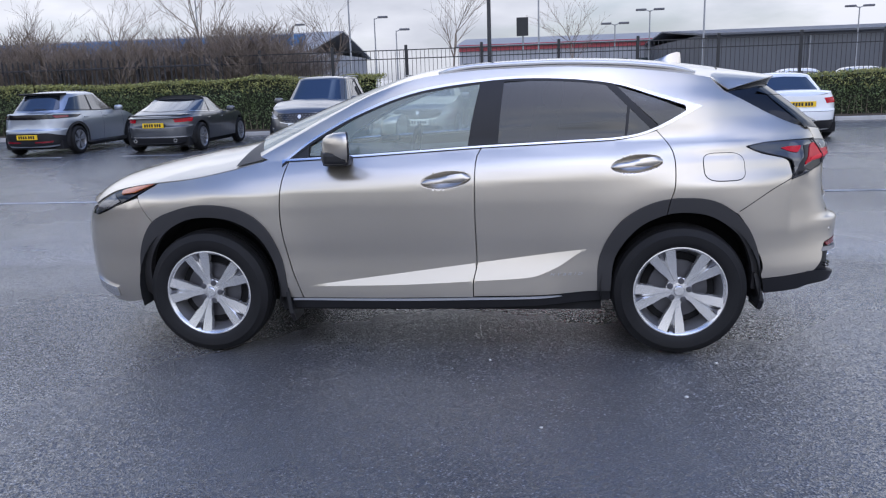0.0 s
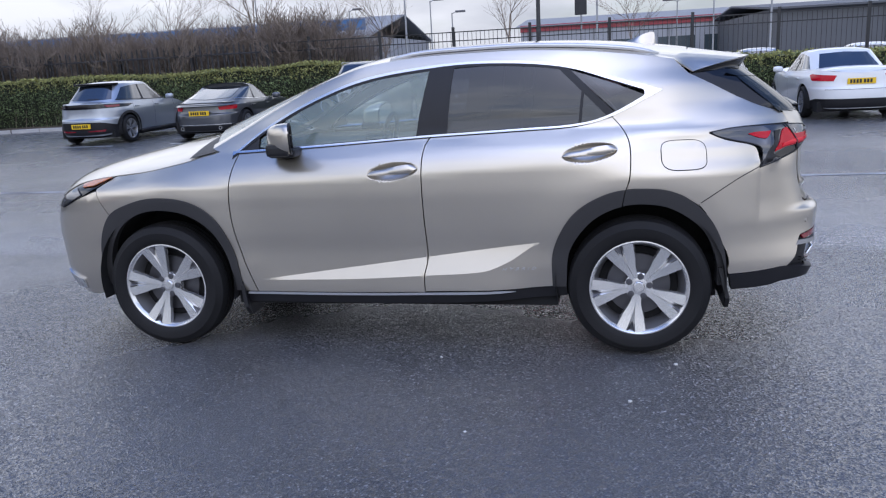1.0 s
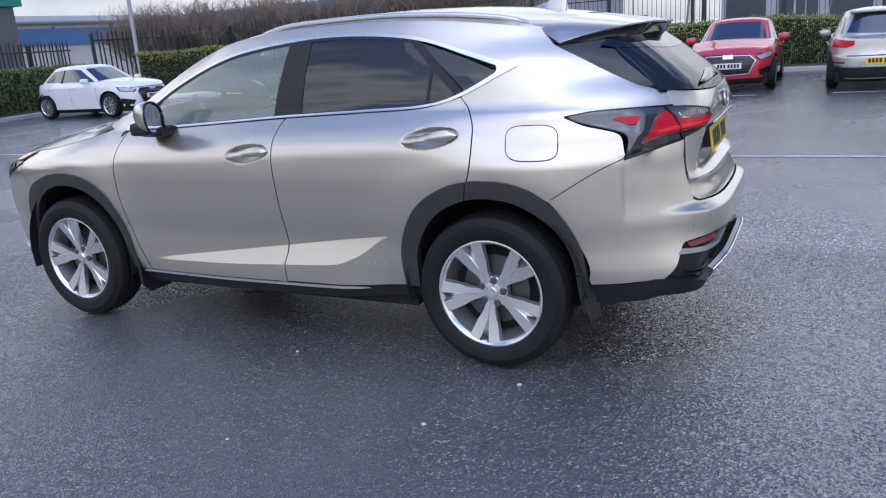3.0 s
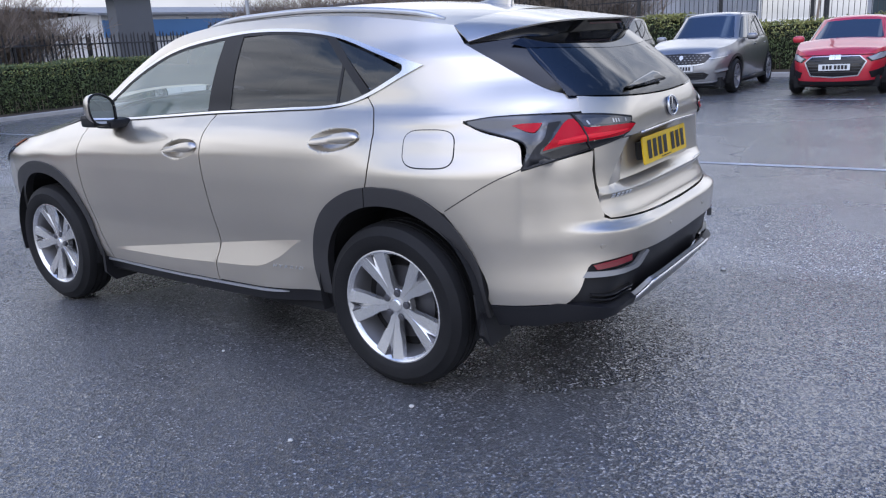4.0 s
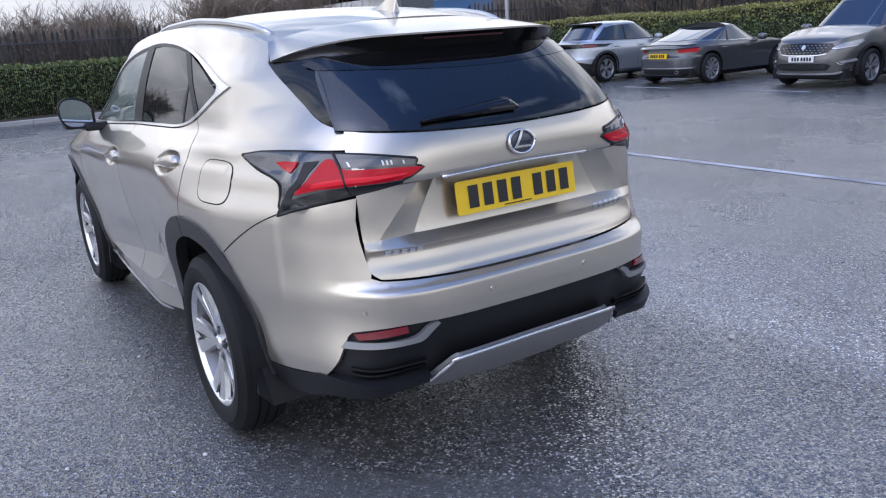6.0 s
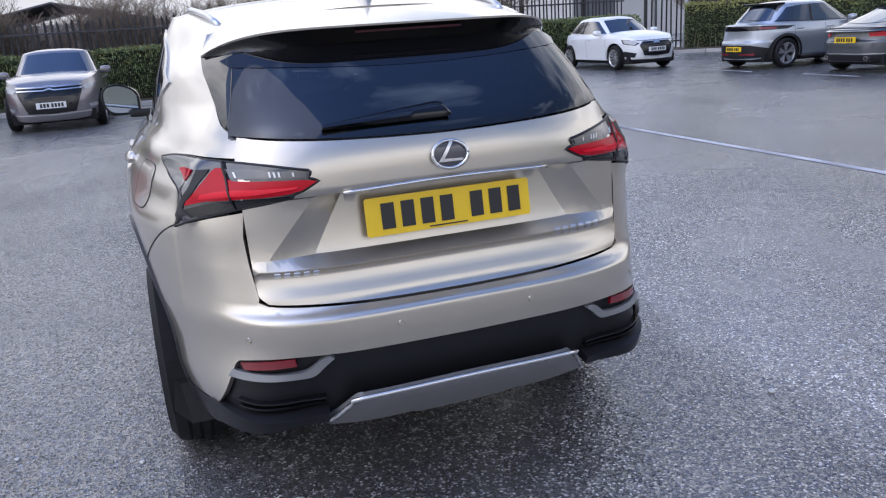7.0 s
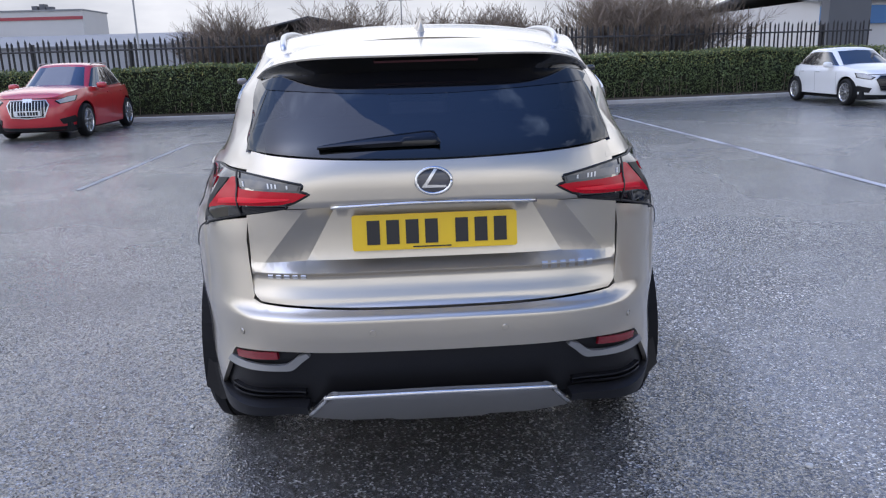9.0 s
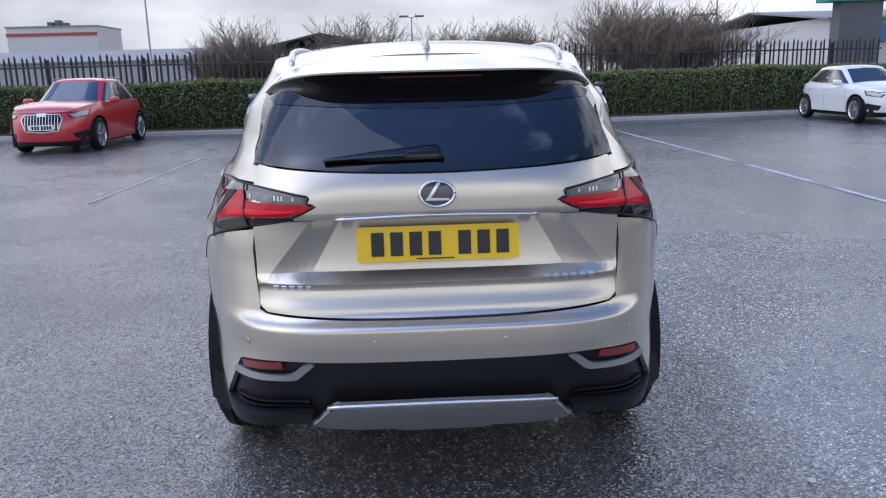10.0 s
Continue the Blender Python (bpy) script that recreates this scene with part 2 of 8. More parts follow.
def loop_of(*runs):
    """Join runs, end to end, into one closed outline."""
    pts = []
    for r in runs:
        for p in r:
            if not pts or np.linalg.norm(np.array(p) - pts[-1]) > 0.004:
                pts.append(np.array(p, float))
    if np.linalg.norm(pts[0] - pts[-1]) < 0.004:
        pts.pop()
    out = []
    for a, b in zip(pts, pts[1:] + pts[:1]):
        k = max(1, int(np.ceil(np.linalg.norm(b - a) / 0.09)))
        out += [a + (b - a) * i / k for i in range(k)]
    return np.array(out)


def inside(poly, q):
    """Which of the points q lie in the outline, and how far from its edge."""
    a, b = poly, np.roll(poly, -1, 0)
    hit = np.zeros(len(q), bool)
    dist = np.full(len(q), 1e9)
    for (x0, y0), (x1, y1) in zip(a, b):
        c = ((y0 > q[:, 1]) != (y1 > q[:, 1])) & (q[:, 0] < (x1 - x0) * (q[:, 1] - y0) / ((y1 - y0) or 1e-12) + x0)
        hit ^= c
        d = np.array([x1 - x0, y1 - y0])
        t = np.clip(((q - (x0, y0)) @ d) / max(d @ d, 1e-12), 0, 1)
        dist = np.minimum(dist, np.hypot(q[:, 0] - x0 - t * d[0], q[:, 1] - y0 - t * d[1]))
    return hit, dist


def skin(fn, u, v, hint, eps=0.002):
    """Normals of the surface fn(u, v), pointing away from hint."""
    du = fn(u + eps, v) - fn(u - eps, v)
    dv = fn(u, v + eps) - fn(u, v - eps)
    n = np.cross(du, dv)
    n /= np.maximum(np.linalg.norm(n, axis=1), 1e-12)[:, None]
    if np.sum(n * (fn(u, v) - np.array(hint))) < 0:
        n = -n
    return n


def panel(name, parent, material, outline, fn, step=0.05, depth=0.012, lift=0.0, creases=(), label="", mirror=False, hint=(0, 0, 0.7), both=False, extra=(), guides=()):
    """A sheet cut to an outline in (u, v) and laid on the surface fn, with a turned-in rim; creases are sharp lines in (u, v) that the mesh keeps, guides smooth ones."""
    if both:
        panel(name, parent, material, outline, fn, step, depth, lift, creases, label, False, hint, False, extra, guides)
        return panel(name, parent, material, outline, fn, step, depth, lift, creases, label, True, hint, False, extra, guides)
    base = fn
    if mirror:
        flip = np.array([1.0, -1.0, 1.0])
        fn = lambda u, v: base(u, v) * flip
        hint = (hint[0], -hint[1], hint[2])
    pts = [tuple(p) for p in outline]
    nb = len(pts)
    edges = [(i, (i + 1) % nb) for i in range(nb)]
    folds = []
    for n_line, line in enumerate([*creases, *guides]):
        ok, dist = inside(outline, line)
        keep = [tuple(p) for p, o, d in zip(line, ok, dist) if o and d > 0.004]
        k = len(pts)
        pts += keep
        folds += range(k, k + len(keep)) if n_line < len(creases) else ()
        edges += [(k + i, k + i + 1) for i in range(len(keep) - 1)]
    lo, hi = outline.min(0), outline.max(0)
    gx, gy = np.meshgrid(np.arange(lo[0], hi[0], step), np.arange(lo[1], hi[1], step))
    gx[1::2] += step / 2
    q = np.column_stack([gx.ravel(), gy.ravel()])
    ok, dist = inside(outline, q)
    sel = ok & (dist > step * 0.4)
    for line in [*creases, *guides]:
        for c in line:
            sel &= np.hypot(q[:, 0] - c[0], q[:, 1] - c[1]) > step * 0.45
    if len(extra):
        near = np.min(np.hypot(q[:, None, 0] - extra[None, :, 0], q[:, None, 1] - extra[None, :, 1]), 1)
        sel &= near > step * 0.3
        ok, dist = inside(outline, extra)
        pts += [tuple(p) for p in extra[ok & (dist > 0.004)]]
    pts += [tuple(p) for p in q[sel]]
    vs, _, fs, orig, _, _ = delaunay_2d_cdt([Vector(p) for p in pts], edges, [], 1, 1e-5)
    uv = np.array([tuple(v) for v in vs])
    back = {}
    for i, o in enumerate(orig):
        for k in o:
            back[k] = i
    ring = [back[i] for i in range(nb)]
    co = fn(uv[:, 0], uv[:, 1])
    nv = skin(fn, uv[:, 0], uv[:, 1], hint)
    co = co + nv * lift
    faces, normals = [], []
    tri = np.array([tuple(f) for f in fs])
    mid = uv[tri].mean(1)
    fnorm = np.cross(co[tri[:, 1]] - co[tri[:, 0]], co[tri[:, 2]] - co[tri[:, 0]])
    if np.sum(fnorm * nv[tri[:, 0]]) < 0:
        tri = tri[:, ::-1]
    sharp = np.zeros(len(uv), bool)
    sharp[[back[i] for i in folds if i in back]] = True
    w_in = np.where(sharp[tri], 0.45, 0.8)[:, :, None]
    lu = uv[tri] * w_in + mid[:, None, :] * (1 - w_in)
    ln = skin(fn, lu[:, :, 0].ravel(), lu[:, :, 1].ravel(), hint, 0.0008)
    at_v = nv[tri.ravel()]
    ln = np.where(((np.sum(ln * at_v, 1) > math.cos(radians(60))) & ~sharp[tri.ravel()])[:, None], at_v, ln)
    verts = list(co[tri].reshape(-1, 3))
    faces = [(3 * i, 3 * i + 1, 3 * i + 2) for i in range(len(tri))]
    normals = [tuple(n) for n in ln]
    if depth:
        for j in range(nb):
            a, b = ring[j], ring[(j + 1) % nb]
            quad = [co[a], co[b], co[b] - nv[b] * depth, co[a] - nv[a] * depth]
            n = np.cross(quad[1] - quad[0], quad[3] - quad[0])
            n = n / max(np.linalg.norm(n), 1e-9)
            k = len(verts)
            verts += quad
            faces.append((k, k + 1, k + 2, k + 3))
            normals += [tuple(n)] * 4
    return mesh_object(name, verts, faces, material, parent, label, normals=normals)

# ---------------------------------------------------------------- ground, kerbs, lines
def asphalt_material():
    m = mat("asphalt", (0.15, 0.15, 0.15), 0.55, vary=0.22, scale=0.35, stains=0.55, stain_color=(0.075, 0.075, 0.076))
    t = m.node_tree
    p = t.nodes["Principled BSDF"]
    src = p.inputs["Base Color"].links[0].from_socket
    p.inputs["Specular IOR Level"].default_value = 0.8
    co = t.nodes.new("ShaderNodeTexCoord")
    vor = t.nodes.new("ShaderNodeTexVoronoi")
    vor.inputs["Scale"].default_value = 125.0
    t.links.new(co.outputs["Object"], vor.inputs["Vector"])
    big = t.nodes.new("ShaderNodeTexNoise")
    big.inputs["Scale"].default_value, big.inputs["Detail"].default_value = 240.0, 2.0
    t.links.new(co.outputs["Object"], big.inputs["Vector"])
    stone = t.nodes.new("ShaderNodeValToRGB")
    stone.color_ramp.elements[0].position, stone.color_ramp.elements[0].color = 0.25, (0.18, 0.18, 0.19, 1)
    stone.color_ramp.elements[1].position, stone.color_ramp.elements[1].color = 0.98, (4.6, 4.6, 4.65, 1)
    peb = stone.color_ramp.elements.new(0.72)
    peb.color = (0.80, 0.80, 0.81, 1)
    t.links.new(vor.outputs["Color"], stone.inputs["Fac"])
    mul = t.nodes.new("ShaderNodeMix")
    mul.data_type, mul.blend_type = "RGBA", "MULTIPLY"
    mul.inputs[0].default_value = 1.0
    t.links.new(src, mul.inputs[6])
    t.links.new(stone.outputs["Color"], mul.inputs[7])
    # a paler worn band along the lane
    sep = t.nodes.new("ShaderNodeSeparateXYZ")
    t.links.new(co.outputs["Object"], sep.inputs[0])
    frayed = t.nodes.new("ShaderNodeTexNoise")
    frayed.inputs["Scale"].default_value, frayed.inputs["Detail"].default_value = 2.5, 6.0
    t.links.new(co.outputs["Object"], frayed.inputs["Vector"])
    shift = t.nodes.new("ShaderNodeMath")
    shift.operation = "MULTIPLY_ADD"
    shift.inputs[1].default_value = 0.5
    t.links.new(frayed.outputs["Fac"], shift.inputs[0])
    t.links.new(sep.outputs["Y"], shift.inputs[2])
    across = t.nodes.new("ShaderNodeMapRange")
    across.inputs["From Min"].default_value, across.inputs["From Max"].default_value = 1.5, 4.8
    t.links.new(shift.outputs[0], across.inputs["Value"])
    band = t.nodes.new("ShaderNodeValToRGB")
    for pos, v in ((0.09, 2.3), (0.22, 1.9), (0.50, 1.45)):
        band.color_ramp.elements.new(pos).color = (v, v, v, 1)
    band.color_ramp.elements[0].color = (1, 1, 1, 1)
    band.color_ramp.elements[-1].color = (1, 1, 1, 1)
    t.links.new(across.outputs[0], band.inputs["Fac"])
    mul3 = t.nodes.new("ShaderNodeMix")
    mul3.data_type, mul3.blend_type = "RGBA", "MULTIPLY"
    mul3.inputs[0].default_value = 1.0
    t.links.new(mul.outputs[2], mul3.inputs[6])
    t.links.new(band.outputs["Color"], mul3.inputs[7])
    t.links.new(mul3.outputs[2], p.inputs["Base Color"])
    bump = t.nodes.new("ShaderNodeBump")
    bump.inputs["Strength"].default_value, bump.inputs["Distance"].default_value = 1.0, 0.008
    t.links.new(vor.outputs["Distance"], bump.inputs["Height"])
    bump2 = t.nodes.new("ShaderNodeBump")
    bump2.inputs["Strength"].default_value, bump2.inputs["Distance"].default_value = 0.5, 0.004
    t.links.new(big.outputs["Fac"], bump2.inputs["Height"])
    t.links.new(bump.outputs[0], bump2.inputs["Normal"])
    t.links.new(bump2.outputs[0], p.inputs["Normal"])
    # a thin film of water lies over the stones
    tilt = t.nodes.new("ShaderNodeVectorMath")
    tilt.operation = "MULTIPLY_ADD"
    tilt.inputs[1].default_value, tilt.inputs[2].default_value = (0.66, 0.66, 0.0), (-0.33, -0.33, 0.0)
    t.links.new(vor.outputs["Color"], tilt.inputs[0])
    lean = t.nodes.new("ShaderNodeVectorMath")
    geo = t.nodes.new("ShaderNodeNewGeometry")
    t.links.new(geo.outputs["Normal"], lean.inputs[0])
    t.links.new(tilt.outputs[0], lean.inputs[1])
    even = t.nodes.new("ShaderNodeVectorMath")
    even.operation = "NORMALIZE"
    t.links.new(lean.outputs[0], even.inputs[0])
    t.links.new(even.outputs[0], p.inputs["Coat Normal"])
    p.inputs["Coat Roughness"].default_value, p.inputs["Coat IOR"].default_value = 0.18, 1.85
    damp = t.nodes.new("ShaderNodeTexNoise")
    damp.inputs["Scale"].default_value, damp.inputs["Detail"].default_value = 0.55, 6.0
    t.links.new(co.outputs["Object"], damp.inputs["Vector"])
    cover = t.nodes.new("ShaderNodeMapRange")
    cover.inputs["From Min"].default_value, cover.inputs["From Max"].default_value = 0.35, 0.65
    cover.inputs["To Min"].default_value, cover.inputs["To Max"].default_value = 0.65, 1.0
    t.links.new(damp.outputs["Fac"], cover.inputs["Value"])
    t.links.new(cover.outputs[0], p.inputs["Coat Weight"])
    wet = t.nodes.new("ShaderNodeTexNoise")
    wet.inputs["Scale"].default_value, wet.inputs["Detail"].default_value = 0.28, 5.0
    t.links.new(co.outputs["Object"], wet.inputs["Vector"])
    rr = t.nodes.new("ShaderNodeMapRange")
    rr.inputs["From Min"].default_value, rr.inputs["From Max"].default_value = 0.35, 0.65
    rr.inputs["To Min"].default_value, rr.inputs["To Max"].default_value = 0.17, 0.36
    t.links.new(wet.outputs["Fac"], rr.inputs["Value"])
    t.links.new(rr.outputs[0], p.inputs["Roughness"])
    fine = t.nodes.new("ShaderNodeTexNoise")
    fine.inputs["Scale"].default_value, fine.inputs["Detail"].default_value = 0.8, 4.0
    t.links.new(co.outputs["Object"], fine.inputs["Vector"])
    worn = t.nodes.new("ShaderNodeMapRange")
    worn.inputs["From Min"].default_value, worn.inputs["From Max"].default_value = 0.40, 0.58
    worn.inputs["To Min"].default_value, worn.inputs["To Max"].default_value = 0.55, 1.0
    t.links.new(fine.outputs["Fac"], worn.inputs["Value"])
    t.links.new(worn.outputs[0], mul.inputs[0])
    return m


ASPHALT = asphalt_material()
CONCRETE = mat("kerb_concrete", (0.42, 0.41, 0.39), 0.85, vary=0.2, scale=3.0, grain=0.3, grain_scale=120)
LINE_PAINT = mat("line_paint", (0.5, 0.5, 0.52), 0.7, vary=0.25, scale=5.0, grain=0.4, grain_scale=90, stains=0.75, stain_color=(0.10, 0.10, 0.11))
SOIL = mat("soil", (0.09, 0.07, 0.05), 0.95, vary=0.4, scale=4.0, grain=0.8, grain_scale=25)
GRASS = mat("rough_grass", (0.10, 0.13, 0.05), 0.95, vary=0.5, scale=0.6, grain=0.8, grain_scale=20)
LEAF_PALE = mat("yellowed_leaf", (0.27, 0.27, 0.085), 0.55, vary=0.35, scale=1.2, per_island=0.5)
LEAF = mat("hedge_leaf", (0.11, 0.150, 0.056), 0.55, vary=0.35, scale=1.2, per_island=0.55)
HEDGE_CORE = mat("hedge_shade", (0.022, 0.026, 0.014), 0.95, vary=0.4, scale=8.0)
TWIG = mat("bare_twig", (0.20, 0.158, 0.122), 0.9, vary=0.35, scale=2.0, per_island=0.3)
FENCE_BLACK = mat("fence_black_paint", (0.02, 0.021, 0.023), 0.5, vary=0.2, scale=5.0)
FENCE_DARK = mat("fence_weathered_steel", (0.035, 0.034, 0.036), 0.6, metal=0.2, vary=0.3, scale=5.0, per_object=0.3)
POLE_STEEL = mat("galvanised_steel", (0.30, 0.31, 0.32), 0.5, metal=0.6, vary=0.15, scale=3.0)

SIZE = 2500.0
ground = mesh_object("ground", [(-SIZE, -SIZE, 0), (SIZE, -SIZE, 0), (SIZE, SIZE, 0), (-SIZE, SIZE, 0)], [(0, 1, 2, 3)], ASPHALT)
tagged(ground, "dark damp asphalt car park surface with coarse stone grain", "car park", kind="structure")


def strip(name, line, width, height, material, parent=None, base=-0.2):
    """A raised band of rectangular section, right of a line in plan."""
    p = [Vector((*q, 0)) for q in line]
    vs, fs = [], []
    for i, c in enumerate(p):
        d = (p[min(i + 1, len(p) - 1)] - p[max(i - 1, 0)]).normalized()
        s = Vector((d.y, -d.x, 0))
        b = 0.015
        for off, z in ((0, base), (0, height - b), (b, height), (width - b, height), (width, height - b), (width, base)):
            q = c + s * off
            vs.append((q.x, q.y, z))
    for i in range(len(p) - 1):
        for k in range(5):
            a = i * 6 + k
            fs.append((a, a + 1, a + 7, a + 6))
    fs += [tuple(range(6)), tuple(range((len(p) - 1) * 6, len(p) * 6))[::-1]]
    return mesh_object(name, vs, fs, material, parent)


WEST = [(-16.9, -16.0), (-17.1, -6.0), (-17.25, 3.0), (-18.3, 9.5), (-19.3, 14.5)]
CORNER = [(-19.45, 15.6), (-19.3, 16.9), (-18.6, 17.9), (-17.6, 18.3)]
NORTH = [(-16.0, 18.35), (-4.0, 18.35), (10.0, 18.35), (32.0, 18.35)]


def along(line, step):
    """Evenly spaced points, with headings, down a line in plan."""
    out = []
    rest = 0.0
    for a, b in zip(line[:-1], line[1:]):
        a, b = Vector(a), Vector(b)
        n = (b - a).length
        d = (b - a) / n
        t = rest
        while t < n:
            out.append((a + d * t, d))
            t += step
        rest = t - n
    return out


KERB_LINE = WEST + CORNER + NORTH
kerb = thing("kerb", "pale concrete kerb edging along the planting strip", "kerb", kind="structure")
marks = along(KERB_LINE, 0.915)
for (a, d), (b, _) in zip(marks[:-1], marks[1:]):
    side = Vector((-d.y, d.x))
    e = (b - a).normalized() * 0.006
    strip("kerb_stone", [tuple(a + e + side * 0.125), tuple(b - e + side * 0.125)], 0.125, 0.11, CONCRETE, kerb)


def bank(name, line, near, far, z, material, label):
    """The planted ground behind a kerb line."""
    vs, fs = [], []
    for i, c in enumerate(line):
        d = (Vector(line[min(i + 1, len(line) - 1)]) - Vector(line[max(i - 1, 0)])).normalized()
        s = Vector((-d.y, d.x))
        for off, h in ((near, z - 0.03), (near + 0.6, z + 0.05), (far, z + 0.02)):
            q = Vector(c) + s * off
            vs.append((q.x, q.y, h))
    for i in range(len(line) - 1):
        for k in range(2):
            a = i * 3 + k
            fs.append((a, a + 1, a + 4, a + 3))
    ob = mesh_object(name, vs, fs, material)
    return tagged(ob, label, "verge", kind="structure")


bank("verge_soil", KERB_LINE, 0.12, 2.6, 0.09, SOIL, "bare brown soil strip below the hedge behind the kerb")

line_obj = thing("lane_line", "worn thin white painted line across the car park", "road marking", kind="structure")
for x0, x1 in ((-8.6, -2.0), (-2.0, 6.0), (6.0, 22.0)):
    mesh_object("painted_line", [(x0, 5.02, 0.004), (x1, 5.02, 0.004), (x1, 5.12, 0.004), (x0, 5.12, 0.004)], [(0, 1, 2, 3)], LINE_PAINT, line_obj)
mesh_object("painted_line", [(-16, 4.92, 0.004), (-8.6, 5.02, 0.004), (-8.6, 5.1, 0.004), (-16, 5.0, 0.004)], [(0, 1, 2, 3)], LINE_PAINT, line_obj)
for bx in (-11.2, -8.2, -5.0, -2.1, 0.7, 3.5):
    tagged(mesh_object("bay_mark", [(bx - 0.75, 12.15, 0.004), (bx + 0.75, 12.1, 0.004), (bx + 0.75, 12.19, 0.004), (bx - 0.75, 12.24, 0.004)], [(0, 1, 2, 3)], LINE_PAINT), "faded white bay line end on the asphalt", "road marking", "bay marks", "structure")


OLD_LINE = mat("worn_off_line_paint", (0.34, 0.34, 0.345), 0.6, vary=0.3, scale=4.0, grain=0.4, grain_scale=90, stains=0.6, stain_color=(0.20, 0.20, 0.20))
tagged(mesh_object("worn_line", [(-10.4, -4.13, 0.004), (-5.2, -4.16, 0.004), (-5.2, -4.08, 0.004), (-10.4, -4.05, 0.004)], [(0, 1, 2, 3)], OLD_LINE), "almost worn off pale line on the asphalt", "road marking", kind="structure")
PEBBLE = mat("pale_pebble", (0.52, 0.51, 0.48), 0.7, vary=0.2, scale=60.0)
for k, (px, py, pr) in enumerate(((0.30, -0.99, 0.008), (1.27, -1.47, 0.010), (0.57, -1.83, 0.008), (2.09, 1.34, 0.015), (1.51, -1.02, 0.011))):
    bm = bmesh.new()
    bmesh.ops.create_icosphere(bm, subdivisions=2, radius=pr)
    for v in bm.verts:
        v.co *= 1 + 0.35 * noise.noise(v.co * (0.9 / pr) + Vector((k * 3.1, 0, 0)))
        v.co.z *= 0.6
    ob = part("pebble", bm, PEBBLE, smooth=True, angle=50)
    ob.matrix_basis = pose(px, py, pr * 0.35, 0, 0, 50 * k)
    tagged(ob, "small pale stone lying on the damp asphalt", "stone", "loose stones")


# ---------------------------------------------------------------- hedges
def leaf_mass(name, centres, size, material, seed, parent=None, up=0.3):
    """Many small folded leaves about the given centres, in one mesh."""
    rng = np.random.default_rng(seed)
    n = len(centres)
    a = rng.normal(size=(n, 3))
    a[:, 2] += up
    a /= np.linalg.norm(a, axis=1)[:, None]
    b = np.cross(a, rng.normal(size=(n, 3)))
    b /= np.linalg.norm(b, axis=1)[:, None]
    c = np.cross(a, b)
    s = size * rng.uniform(0.6, 1.5, n)[:, None]
    p0 = centres - b * s
    p1 = centres + c * s * 0.45
    p2 = centres + b * s
    p3 = centres - c * s * 0.45 + a * s * 0.25
    vs = np.stack([p0, p1, p2, p3], 1).reshape(-1, 3)
    me = bpy.data.meshes.new(name)
    idx = np.arange(4 * n).reshape(-1, 4)
    me.from_pydata(vs.tolist(), [], idx.tolist())
    me.materials.append(material)
    ob = new(name, me)
    if parent is not None:
        ob.parent = parent
    return ob


